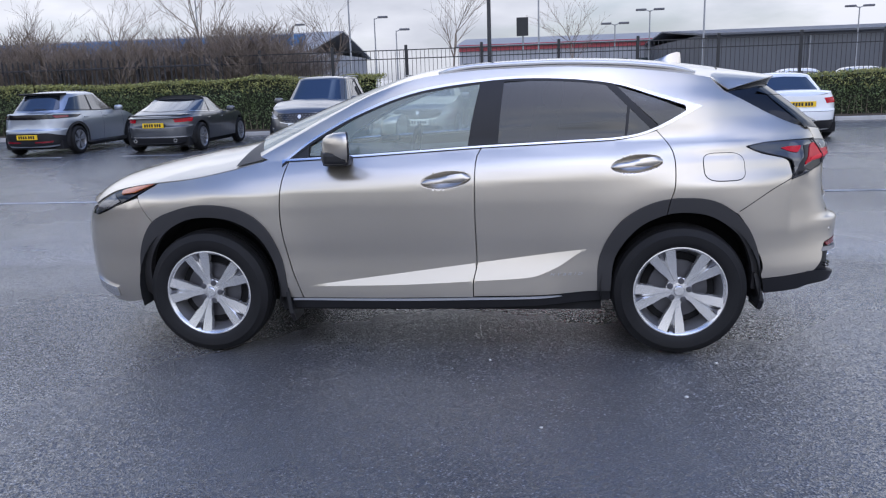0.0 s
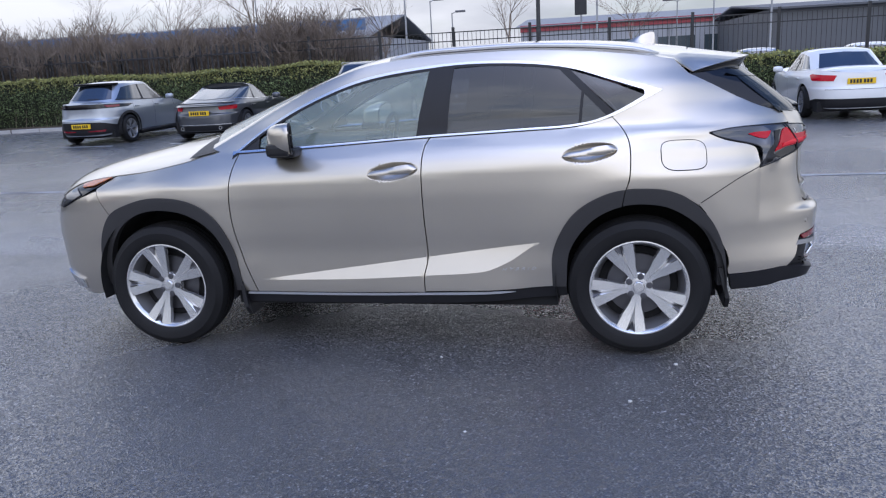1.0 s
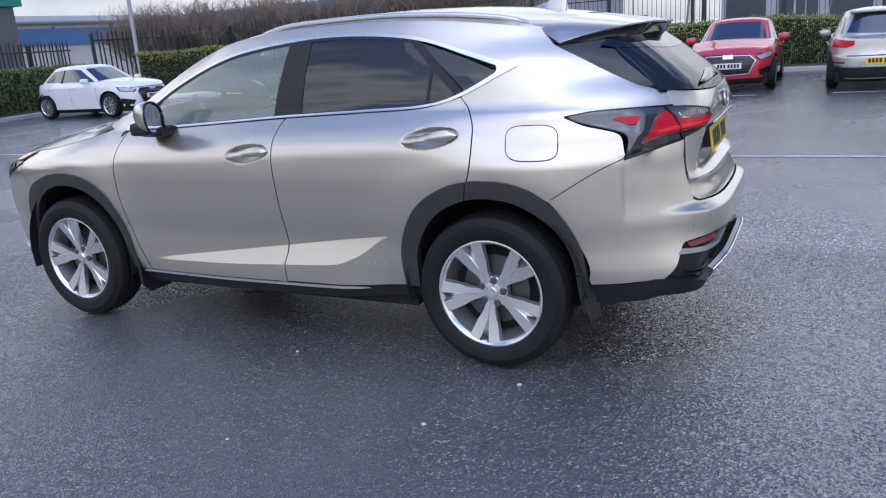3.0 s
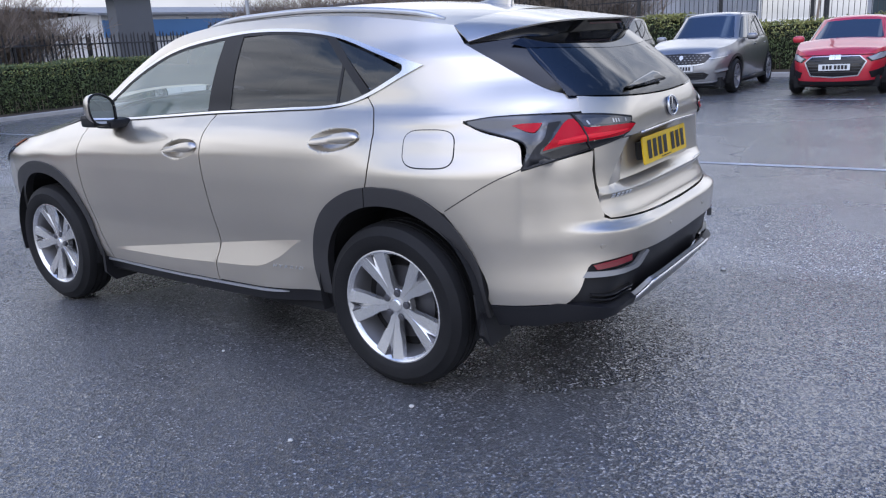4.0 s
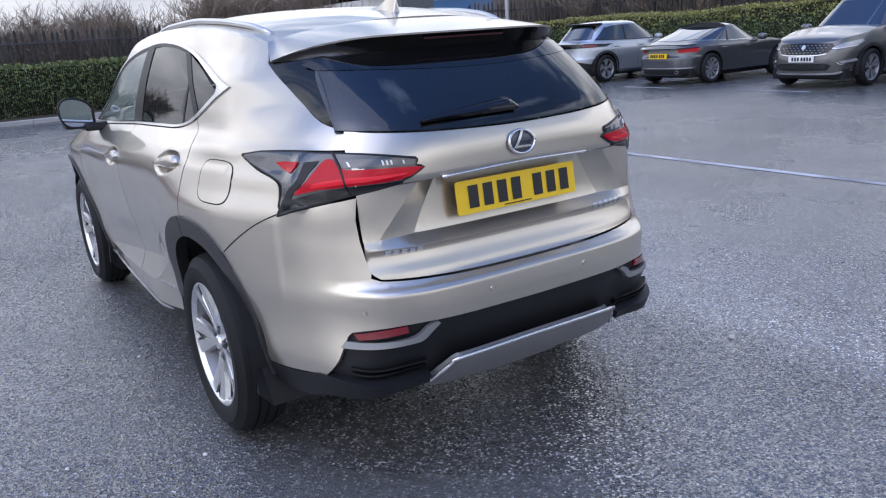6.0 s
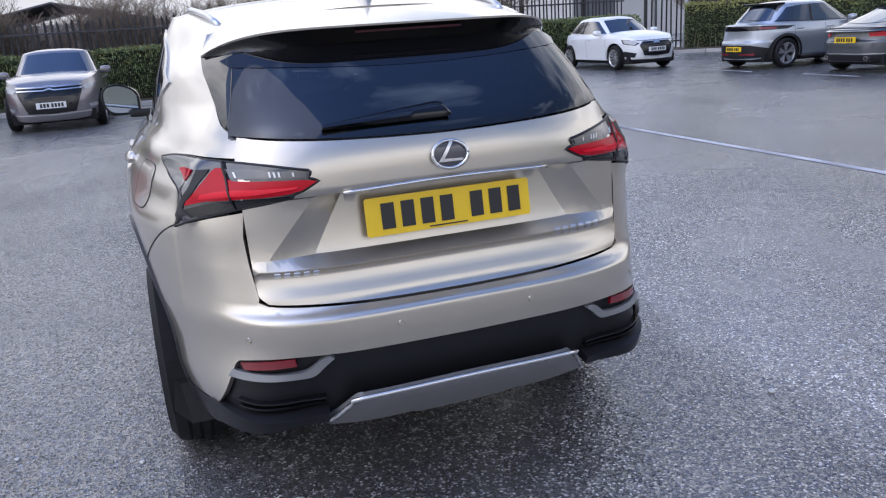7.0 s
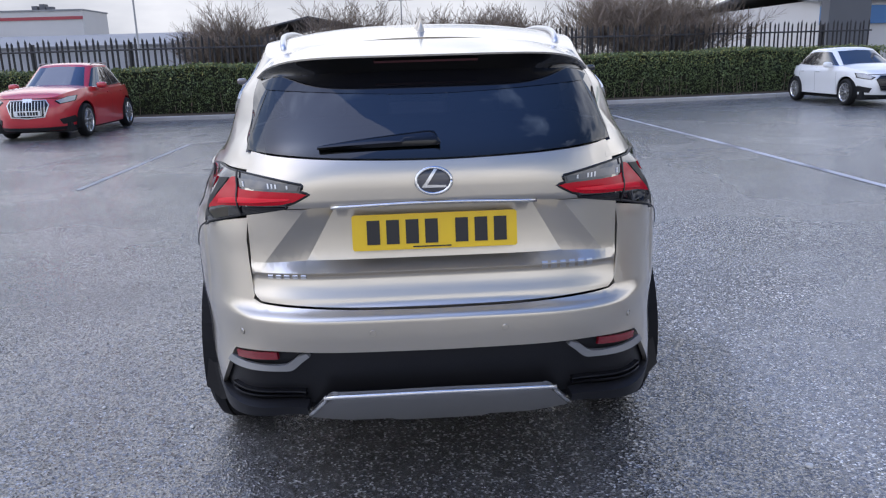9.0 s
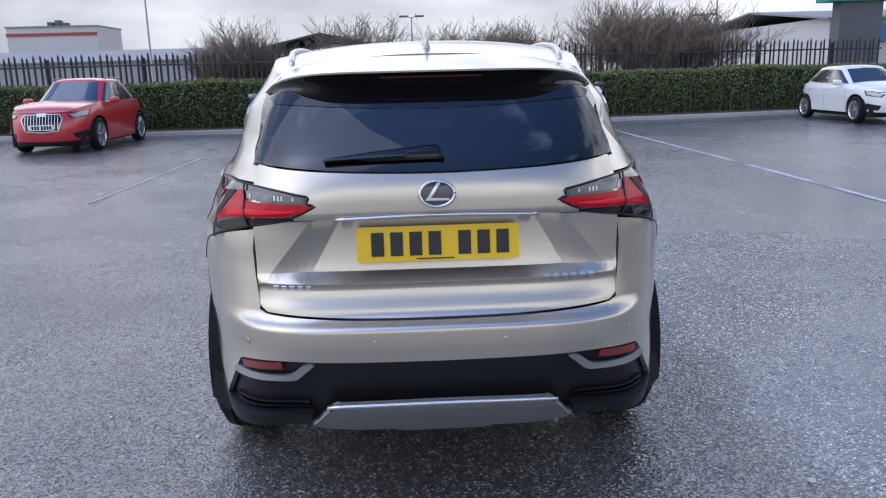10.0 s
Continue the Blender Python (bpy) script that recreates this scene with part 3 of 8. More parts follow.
def hedge(line, depth, height, label, seed, per_metre=1500, pale=0.25):
    """A clipped hedge behind a line in plan: leaf shell over a sheet coloured as inner shade."""
    rng = np.random.default_rng(seed)
    h = thing("hedge", label, "hedge", kind="stuff")
    pts = along(line, 0.05)
    n = int(len(pts) * 0.05 * per_metre)
    k = rng.integers(0, len(pts), n)
    base = np.array([tuple(pts[i][0]) for i in k])
    dirs = np.array([tuple(pts[i][1]) for i in k])
    nrm = np.column_stack([-dirs[:, 1], dirs[:, 0]])
    bulge = np.array([noise.noise((b[0] * 0.45, b[1] * 0.45, seed)) for b in base])
    bump = np.array([noise.noise((b[0] * 1.7, b[1] * 1.7, seed + 3.0)) for b in base])
    top = height + 0.10 * bulge + 0.06 * bump
    face = rng.random(n) < 0.62
    z = np.where(face, 0.12 + (top - 0.12) * rng.random(n) ** 0.85, top - 0.05 + rng.normal(0, 0.035, n))
    wob = np.array([noise.noise((b[0] * 2.2, b[1] * 2.2, zz * 2.2)) for b, zz in zip(base, z)])
    off = np.where(face, 0.10 + 0.12 * wob + np.abs(rng.normal(0, 0.05, n)) - 0.10 * sstep(0.1, 0.6, z / height) + 0.12 * sstep(0.85, 1.0, z / height), rng.uniform(0.0, depth, n))
    keep = ~(face & (z < 0.45) & (rng.random(n) < 0.25))
    c = np.column_stack([base + nrm * off[:, None], z])[keep]
    high = (rng.random(len(c)) < pale * sstep(height - 0.55, height - 0.10, c[:, 2]))
    leaf_mass("leaves", c[~high], 0.034, LEAF, seed, h)
    leaf_mass("top_leaves", c[high], 0.034, LEAF_PALE, seed + 40, h)
    # near-black sheet inside the leaves, its colour standing for the shaded interior
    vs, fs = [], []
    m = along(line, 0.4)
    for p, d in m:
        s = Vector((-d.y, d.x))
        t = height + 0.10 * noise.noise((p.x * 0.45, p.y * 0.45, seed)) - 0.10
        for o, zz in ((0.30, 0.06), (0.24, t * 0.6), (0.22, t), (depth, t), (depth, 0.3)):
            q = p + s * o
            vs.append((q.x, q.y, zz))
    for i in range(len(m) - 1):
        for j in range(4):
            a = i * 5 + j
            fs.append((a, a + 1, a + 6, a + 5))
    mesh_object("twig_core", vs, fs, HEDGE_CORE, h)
    stems, sf = [], []
    for p, d in along(line, 0.11):
        s = Vector((-d.y, d.x))
        q = p + s * (0.25 + rng.uniform(-0.08, 0.15))
        w = rng.uniform(0.008, 0.016)
        lean = rng.uniform(-0.12, 0.12)
        i = len(stems)
        e = Vector((d.x, d.y)) * w
        stems += [(q.x - e.x, q.y - e.y, 0.05), (q.x + e.x, q.y + e.y, 0.05), (q.x + e.x * 0.6 + d.x * lean, q.y + e.y * 0.6 + d.y * lean, 0.7), (q.x - e.x * 0.6 + d.x * lean, q.y - e.y * 0.6 + d.y * lean, 0.7)]
        stems += [(q.x + s.x * w, q.y + s.y * w, 0.05), (q.x + s.x * w + d.x * lean, q.y + s.y * w + d.y * lean, 0.7)]
        sf += [(i, i + 1, i + 2, i + 3), (i + 1, i + 4, i + 5, i + 2), (i + 4, i, i + 3, i + 5)]
    mesh_object("stems", stems, sf, TWIG, h)
    return h


def shifted(line, off):
    out = []
    for i, c in enumerate(line):
        d = (Vector(line[min(i + 1, len(line) - 1)]) - Vector(line[max(i - 1, 0)])).normalized()
        out.append((c[0] - d.y * off, c[1] + d.x * off))
    return out


hedge(shifted(WEST + CORNER[:1], 0.5), 1.1, 1.42, "clipped dark green evergreen hedge beside the kerb", 5, 1700)
hedge(shifted(CORNER[1:] + NORTH[:2], 0.5), 1.2, 1.72, "clipped green hedge with yellowed top behind parked cars", 6, 1700, 0.95)
hedge(shifted([NORTH[1], (8.0, 18.35), (24.0, 18.35)], 0.5), 1.2, 1.36, "low clipped green hedge behind parked cars", 7, 1500, 0.85)


# ---------------------------------------------------------------- fences
def palisade(line, top, pitch, label):
    f = thing("palisade_fence", label, "fence")
    bm = bmesh.new()
    w = 0.034
    v = [bm.verts.new(p) for p in ((-w, 0, 0), (-w * 0.5, -0.02, 0), (w * 0.5, -0.02, 0), (w, 0, 0), (-w, 0, top - 0.09), (-w * 0.5, -0.02, top - 0.07), (w * 0.5, -0.02, top - 0.07), (w, 0, top - 0.09), (0, -0.012, top))]
    for a in ((0, 1, 5, 4), (1, 2, 6, 5), (2, 3, 7, 6), (4, 5, 8), (5, 6, 8), (6, 7, 8), (0, 4, 8, 7, 3)):
        bm.faces.new([v[i] for i in a])
    first = part("pale", bm, FENCE_DARK, f)
    pts = along(line, pitch)
    for i, (p, d) in enumerate(pts):
        ob = first if i == 0 else new("pale", first.data)
        ob.parent = f
        ob.matrix_basis = pose(p.x, p.y, 0.04 * math.sin(i * 1.7), 0, 0.7 * math.sin(i * 2.3), math.degrees(math.atan2(d.y, d.x)))
    for i, (p, d) in enumerate(along(line, 2.75)):
        ob = box("post", -0.05, 0.02, 0, 0.05, 0.12, top - 0.12, FENCE_DARK, f)
        ob.matrix_basis = pose(p.x, p.y, 0, 0, 0, math.degrees(math.atan2(d.y, d.x)))
    for z in (0.35, top - 0.36):
        strip("rail", [tuple(p) for p in line], 0.045, z + 0.05, FENCE_DARK, f, base=z)
    return f


palisade(shifted(WEST + [(-19.6, 16.2)], 2.0), 2.26, 0.172, "dark weathered steel palisade fence with pointed pales")
palisade([(-21.2, 16.6), (-20.9, 18.6), (-19.0, 20.2), (-9.4, 20.2)], 2.55, 0.2, "brown weathered palisade fence tangled with bare shrubs")


def railing(x0, x1, y, top, label):
    f = thing("railing_fence", label, "fence")
    bm = bmesh.new()
    add_box(bm, -0.007, -0.007, 0.15, 0.007, 0.007, top - 0.02)
    bar = part("bar", bm, FENCE_BLACK, f)
    n = int((x1 - x0) / 0.135)
    for i in range(n):
        ob = bar if i == 0 else new("bar", bar.data)
        ob.parent = f
        ob.matrix_basis = pose(x0 + i * 0.135, y, 0)
    x = -8.22
    while x < x1:
        box("post", x - 0.045, y - 0.04, 0, x + 0.045, y + 0.04, top + 0.12, FENCE_BLACK, f, bevel=0.01)
        x += 2.42
    for z in (0.35, top - 0.32, top - 0.05):
        box("rail", x0, y - 0.02, z, x1, y + 0.02, z + 0.03, FENCE_BLACK, f)
    return f


railing(-9.4, 26.0, 20.2, 2.5, "black steel railing fence with square posts behind the hedge")


# ---------------------------------------------------------------- bare trees and scrub
def bare_tree(name, height, seed, spread=0.5, levels=4, thick=0.05, stems=1, twig=0.004):
    """A leafless tree: tapered trunk and limbs that fork into twigs."""
    rng = random.Random(seed)
    vs, fs = [], []

    def limb(p, d, length, r, level):
        k = 3 if level else 6
        segs = 3
        ring = None
        q, e = Vector(p), Vector(d)
        for i in range(segs + 1):
            rr = max(twig, r * (1 - 0.55 * i / segs))
            s = e.cross(Vector((0.3, 0.9, 0.1))).normalized()
            u = s.cross(e)
            now = []
            for j in range(k):
                a = 2 * math.pi * j / k
                vs.append(q + rr * (math.cos(a) * s + math.sin(a) * u))
                now.append(len(vs) - 1)
            if ring:
                for j in range(k):
                    fs.append((ring[j], ring[(j + 1) % k], now[(j + 1) % k], now[j]))
            ring = now
            if i < segs:
                e = (e + Vector((rng.uniform(-1, 1), rng.uniform(-1, 1), rng.uniform(-0.3, 0.6))) * 0.16).normalized()
                q = q + e * (length / segs)
                if level < levels:
                    for _ in range(2 if level else 3):
                        if i or level:
                            f = (e + Vector((rng.uniform(-1, 1), rng.uniform(-1, 1), rng.uniform(-0.2, 0.7))) * (0.55 + spread)).normalized()
                            limb(q, f, length * rng.uniform(0.42, 0.65), rr * 0.5, level + 1)
    for _ in range(stems):
        d = Vector((rng.uniform(-1, 1) * 0.25 * (stems > 1), rng.uniform(-1, 1) * 0.25 * (stems > 1), 1)).normalized()
        limb(Vector((rng.uniform(-0.5, 0.5) * (stems > 1), rng.uniform(-0.5, 0.5) * (stems > 1), 0)), d, height * rng.uniform(0.5, 0.62), thick * rng.uniform(0.7, 1), 0)
    return mesh_object(name, vs, fs, TWIG)


tagged(bare_tree("bare_tree", 5.2, 1, 0.35, 3, 0.06), "slender leafless tree with upright branches", "tree", "bare trees")
tagged(bare_tree("bare_tree", 5.6, 2, 0.3, 3, 0.07), "slender leafless tree with upright branches", "tree", "bare trees")
TREES = [o for o in scene.objects if o.name.startswith("bare_tree")]
SHRUBS = []
for s in (11, 12, 13):
    SHRUBS.append(tagged(bare_tree("scrub_bush", 3.0, s, 0.6, 3, 0.022, stems=7, twig=0.005), "tangled leafless brown scrub behind the fence", "bush", "scrub", "stuff"))
rng = random.Random(4)
spots = [(-17.6, 24.0), (-14.8, 23.0), (-13.1, 25.5), (-11.4, 23.2), (-9.6, 25.0), (-19.6, 26.0), (-21.6, 23.4), (-3.2, 33.0), (2.4, 33.5), (-7.4, 27.0)]
for i, (x, y) in enumerate(spots):
    m = pose(x, y, 0, 0, 0, rng.uniform(0, 360)) @ Matrix.Scale(rng.uniform(0.8, 1.1), 4)
    if i < 2:
        TREES[i].matrix_basis = m
    else:
        ob = copy_thing(TREES[i % 2], m)
        ob.scale = m.to_scale()
k = 0
for x0, x1, y0, y1, n in ((-24.0, -7.5, 20.8, 24.0, 80), (-23.0, -20.6, 2.0, 10.0, 24), (-22.4, -19.8, -6.0, 4.0, 34)):
    for i in range(n):
        x, y = rng.uniform(x0, x1), rng.uniform(y0, y1)
        sc = rng.uniform(0.75, 1.15) * (0.85 if y < 6 else 1.0)
        m = pose(x, y, 0, 0, 0, rng.uniform(0, 360))
        if k < 3:
            ob = SHRUBS[k]
            ob.matrix_basis = m
        else:
            ob = copy_thing(SHRUBS[k % 3], m)
        ob.scale = (sc, sc, sc)
        k += 1


# ---------------------------------------------------------------- buildings and poles beyond the fence
CLAD_GREY = mat("grey_cladding", (0.33, 0.34, 0.36), 0.6, vary=0.12, scale=0.5)
CLAD_DARK = mat("dark_cladding", (0.10, 0.105, 0.115), 0.6, vary=0.15, scale=0.5)
ROOF_GREY = mat("roof_sheet", (0.24, 0.245, 0.25), 0.6, vary=0.1, scale=0.4)
BLUE_BAND = mat("blue_fascia", (0.06, 0.16, 0.33), 0.5, vary=0.15, scale=0.5)
RED_BAND = mat("red_fascia", (0.33, 0.05, 0.06), 0.5, vary=0.15, scale=0.5)
GREEN_SIGN = mat("green_fascia", (0.02, 0.22, 0.17), 0.5, vary=0.15, scale=0.5)
WHITE_WALL = mat("white_cladding", (0.52, 0.51, 0.49), 0.6, vary=0.08, scale=0.3)
PANE_FAR = mat("far_window", (0.05, 0.07, 0.08), 0.15, vary=0.2, scale=0.5)
LAMP_HEAD = mat("lamp_head", (0.12, 0.12, 0.13), 0.5, vary=0.1, scale=4.0)


def shed(label, x0, x1, y0, y1, eaves, ridge, wall, roof, band=None, band_z=(0, 0), windows=0, face="y", name="warehouse"):
    """A long shed with a shallow gabled roof, cladding joints and a coloured fascia."""
    b = thing(name, label, "building")
    box("wall", x0, y0, 0, x1, y1, eaves, wall, b)
    vs, fs = [], []
    o = 0.4
    if face == "y":
        ym = (y0 + y1) / 2
        vs = [(x0 - o, y0 - o, eaves), (x1 + o, y0 - o, eaves), (x1 + o, ym, ridge), (x0 - o, ym, ridge), (x1 + o, y1 + o, eaves), (x0 - o, y1 + o, eaves)]
    else:
        xm = (x0 + x1) / 2
        vs = [(x0 - o, y0 - o, eaves), (x0 - o, y1 + o, eaves), (xm, y1 + o, ridge), (xm, y0 - o, ridge), (x1 + o, y1 + o, eaves), (x1 + o, y0 - o, eaves)]
    vs += [(v[0], v[1], v[2] - 0.12) for v in vs]
    fs = [(0, 1, 2, 3), (3, 2, 4, 5), (6, 9, 8, 7), (9, 11, 10, 8), (0, 6, 7, 1), (4, 10, 11, 5), (0, 3, 9, 6), (3, 5, 11, 9), (1, 7, 8, 2), (2, 8, 10, 4)]
    mesh_object("roof", vs, fs, roof, b)
    if band:
        if face == "y":
            box("fascia", x0 - 0.02, y0 - 0.15, band_z[0], x1 + 0.02, y0 - 0.01, band_z[1], band, b)
        else:
            box("fascia", x1 + 0.01, y0 - 0.02, band_z[0], x1 + 0.15, y1 + 0.02, band_z[1], band, b)
    n = int((x1 - x0) / 6) if face == "y" else int((y1 - y0) / 6)
    for i in range(1, n):
        if face == "y":
            x = x0 + (x1 - x0) * i / n
            box("downpipe", x - 0.06, y0 - 0.14, 0, x + 0.06, y0 - 0.02, eaves - 0.3, ROOF_GREY, b)
        else:
            y = y0 + (y1 - y0) * i / n
            box("downpipe", x1 + 0.02, y - 0.06, 0, x1 + 0.14, y + 0.06, eaves - 0.3, ROOF_GREY, b)
    for i in range(windows):
        if face == "y":
            x = x0 + (x1 - x0) * (i + 0.5) / windows
            w = box("window", x - 1.6, y0 - 0.06, 0.9, x + 1.6, y0 - 0.005, 2.8, PANE_FAR, b)
        else:
            y = y0 + (y1 - y0) * (i + 0.5) / windows
            w = box("window", x1 + 0.005, y - 1.6, 0.9, x1 + 0.06, y + 1.6, 2.8, PANE_FAR, b)
    return b


shed("long grey warehouse with a blue fascia band", -75, -18, 60, 85, 4.1, 6.4, CLAD_GREY, ROOF_GREY, BLUE_BAND, (4.6, 5.5))
shed("low retail building with a red fascia stripe", -6.0, 14.0, 70, 95, 4.4, 5.6, CLAD_GREY, ROOF_GREY, RED_BAND, (3.9, 4.5), 5)
shed("dark grey clad industrial unit", 11.5, 60, 46, 75, 3.7, 4.6, CLAD_DARK, CLAD_DARK)
shed("grey shed with a shallow pitched roof", -95, -72, -62, -13, 3.4, 4.8, CLAD_GREY, ROOF_GREY, face="x")
shed("brown gabled shed beyond the scrub", -92, -70, -16, 0, 3.6, 5.4, CLAD_GREY, CLAD_DARK, face="y")
shed("long blue and white distribution shed", -60, -40, 24, 60, 4.0, 5.0, WHITE_WALL, ROOF_GREY, BLUE_BAND, (2.6, 3.6), face="x")
block = thing("office_block", "white flat roofed block with a thin red stripe", "building")
box("wall", -100, -47, 0, -92, -36.5, 7.9, WHITE_WALL, block)
box("stripe", -91.99, -47.02, 6.9, -91.9, -36.48, 7.25, RED_BAND, block)
box("parapet", -100.1, -47.1, 7.9, -91.85, -36.4, 8.05, ROOF_GREY, block)
for yy, hh in ((-42.6, 0.5), (-41.7, 0.7), (-40.9, 0.4)):
    box("roof_plant", -94, yy, 8.05, -93, yy + 0.6, 8.05 + hh, CLAD_DARK, block)
kiosk = thing("sign_tower", "dark pylon with a green illuminated sign head", "sign")
box("pier", -36.2, 22.0, 0, -35.4, 24.2, 4.5, CLAD_DARK, kiosk)
box("sign_board", -36.4, 21.2, 4.5, -35.2, 24.6, 5.5, GREEN_SIGN, kiosk)
for yy in (21.6, 22.5, 23.4):
    box("sign_bar", -35.19, yy, 4.85, -35.16, yy + 0.7, 5.1, WHITE_WALL, kiosk)


def lamp_post(x, y, height, r, heads, label, z_turn=0.0, colour=None):
    c = colour or POLE_STEEL
    p = thing("street_lamp", label, "lamp post", pose(x, y, 0, 0, 0, z_turn), "street lamps")
    turned("pole", [(0.0, 0), (r * 1.5, 0), (r * 1.5, 0.9), (r, 1.0), (r * 0.6, height), (0, height)], c, p, steps=12, axis="z")
    for s in ((-1, 1) if heads == 2 else (1,) if heads == 1 else ()):
        tube("arm", [(0, 0, height - 0.05), (s * 0.25, 0, height + 0.05)], r * 0.45, c, p, sides=6)
        bm = bmesh.new()
        add_box(bm, min(s * 0.2, s * 0.75), -0.12, height + 0.0, max(s * 0.2, s * 0.75), 0.12, height + 0.11, 0.03)
        part("lamp_head", bm, LAMP_HEAD, p)
    return p


lamp_post(-20.3, 17.7, 8.5, 0.085, 1, "tall grey steel lamp post standing at the hedge corner", 30)
lamp_post(-9.2, 38, 7.5, 0.06, 0, "slim grey pole beyond the fence")
lamp_post(-8.0, 39, 4.9, 0.05, 1, "grey street lamp beyond the fence")
lamp_post(-6.8, 39, 4.2, 0.05, 1, "grey street lamp beyond the fence")
lamp_post(-0.75, 21.0, 7.5, 0.075, 0, "tall black pole just behind the fence", 0, FENCE_BLACK)
lamp_post(-17.4, 37, 8.0, 0.05, 0, "slim grey pole among bare trees")
lamp_post(7.05, 39.5, 4.75, 0.05, 2, "twin headed grey street lamp beyond the fence")
lamp_post(5.2, 39.5, 4.1, 0.05, 2, "twin headed grey street lamp beyond the fence")
lamp_post(9.8, 39, 7.0, 0.06, 0, "slim grey pole beyond the fence")
lamp_post(1.05, 38, 7.0, 0.06, 0, "slim grey pole beyond the fence")
lamp_post(18.4, 41, 4.6, 0.05, 2, "twin headed grey street lamp beyond the fence")
lamp_post(-13.0, 40, 4.75, 0.06, 1, "grey street lamp beyond bare trees")
lamp_post(-44, -15.4, 7.5, 0.07, 0, "slim grey pole beyond the palisade fence")
lamp_post(-44, 0.3, 4.8, 0.06, 2, "twin headed grey street lamp beyond the palisade fence", 90)
lamp_post(-44, 18.3, 4.5, 0.06, 2, "twin headed grey street lamp beyond the palisade fence", 90)
lamp_post(-43, 18.6, 7.5, 0.07, 0, "slim grey pole beyond the palisade fence")
board = thing("dark_sign", "small dark square sign on a slim pole", "sign")
turned("pole", [(0, 0), (0.05, 0), (0.05, 4.6), (0, 4.6)], POLE_STEEL, board, steps=10, axis="z", at=(0.2, 40, 0))
box("plate", -0.15, 39.9, 3.7, 0.5, 39.94, 4.7, FENCE_BLACK, board)


# ---------------------------------------------------------------- the grey SUV: surfaces
BODY = paint("titanium_paint", (0.53, 0.485, 0.41), 0.84, 0.30)
CLADDING = mat("grey_arch_plastic", (0.034, 0.033, 0.034), 0.52, vary=0.08, scale=6.0, grain=0.05, grain_scale=300)
BLACK_PLASTIC = mat("black_plastic", (0.011, 0.011, 0.013), 0.45, vary=0.15, scale=8.0, grain=0.08, grain_scale=250, spec=0.35)
BLACK_GLOSS = mat("black_gloss", (0.006, 0.006, 0.008), 0.06, vary=0.1, scale=5.0)
FRIT = mat("black_glass_edge", (0.004, 0.004, 0.005), 0.03, vary=0.1, scale=5.0, spec=0.45)
CHROME = mat("chrome_trim", (0.64, 0.64, 0.64), 0.24, metal=1.0, vary=0.03, scale=5.0)
SILVER = mat("silver_trim", (0.55, 0.56, 0.58), 0.28, metal=0.7, vary=0.05, scale=5.0)
ALLOY = mat("machined_alloy", (0.66, 0.66, 0.66), 0.25, metal=0.85, vary=0.05, scale=9.0)
SATIN = mat("satin_grey_trim", (0.25, 0.25, 0.25), 0.35, metal=0.4, vary=0.06, scale=6.0)
BARREL = mat("rim_barrel_grey", (0.20, 0.20, 0.21), 0.4, metal=0.5, vary=0.2, scale=9.0)
ALLOY_DARK = mat("dark_alloy", (0.10, 0.10, 0.11), 0.45, metal=0.6, vary=0.15, scale=9.0)
RUBBER = mat("tyre_rubber", (0.008, 0.008, 0.009), 0.68, vary=0.25, scale=7.0, grain=0.15, grain_scale=160, stains=0.35, stain_color=(0.017, 0.017, 0.017), spec=0.3)
WELL = mat("wheel_well", (0.008, 0.008, 0.009), 0.95, vary=0.2, scale=5.0)
RED_LENS = mat("red_lens", (0.46, 0.002, 0.014), 0.14, vary=0.12, scale=14.0, spec=0.25)
EMBLEM_BLUE = mat("emblem_dark_blue", (0.018, 0.022, 0.040), 0.12, vary=0.2, scale=30.0, coat=1.0)
RED_GUIDE = mat("red_light_guide", (0.72, 0.012, 0.03), 0.10, vary=0.1, scale=30.0, spec=0.3)
LAMP_SMOKE = mat("smoked_lamp_lens", (0.035, 0.036, 0.040), 0.10, vary=0.15, scale=12.0, coat=1.0)
RED_DARK = mat("dark_red_reflector", (0.17, 0.004, 0.012), 0.15, vary=0.15, scale=20.0, coat=0.5)
CLEAR_LENS = mat("clear_lamp_lens", (0.075, 0.075, 0.08), 0.12, metal=0.2, vary=0.3, scale=30.0, coat=1.0)
AMBER = mat("amber_lens", (0.55, 0.16, 0.05), 0.15, vary=0.15, scale=18.0, coat=1.0)
YELLOW_PLATE = mat("yellow_plate", (0.80, 0.52, 0.015), 0.35, vary=0.05, scale=8.0)
WHITE_PLATE = mat("white_plate", (0.75, 0.76, 0.76), 0.35, vary=0.05, scale=8.0)
PLATE_INK = mat("plate_ink", (0.012, 0.012, 0.014), 0.4, vary=0.1, scale=8.0)
CLEAR_GLASS = glass("clear_side_glass", (0.80, 0.88, 0.84), haze=0.24)
TINTED = glass("privacy_glass", (0.05, 0.052, 0.06), haze=0.012)
REAR_TINT = glass("tinted_rear_glass", (0.06, 0.068, 0.085), haze=0.004)
CREAM = mat("cream_leather", (0.66, 0.64, 0.58), 0.55, vary=0.1, scale=6.0, grain=0.1, grain_scale=200)
DARK_TRIM = mat("dark_cabin_trim", (0.03, 0.03, 0.032), 0.6, vary=0.15, scale=8.0)
MIRROR_GLASS = mat("mirror_glass", (0.50, 0.52, 0.53), 0.02, metal=1.0, vary=0.02, scale=2.0)

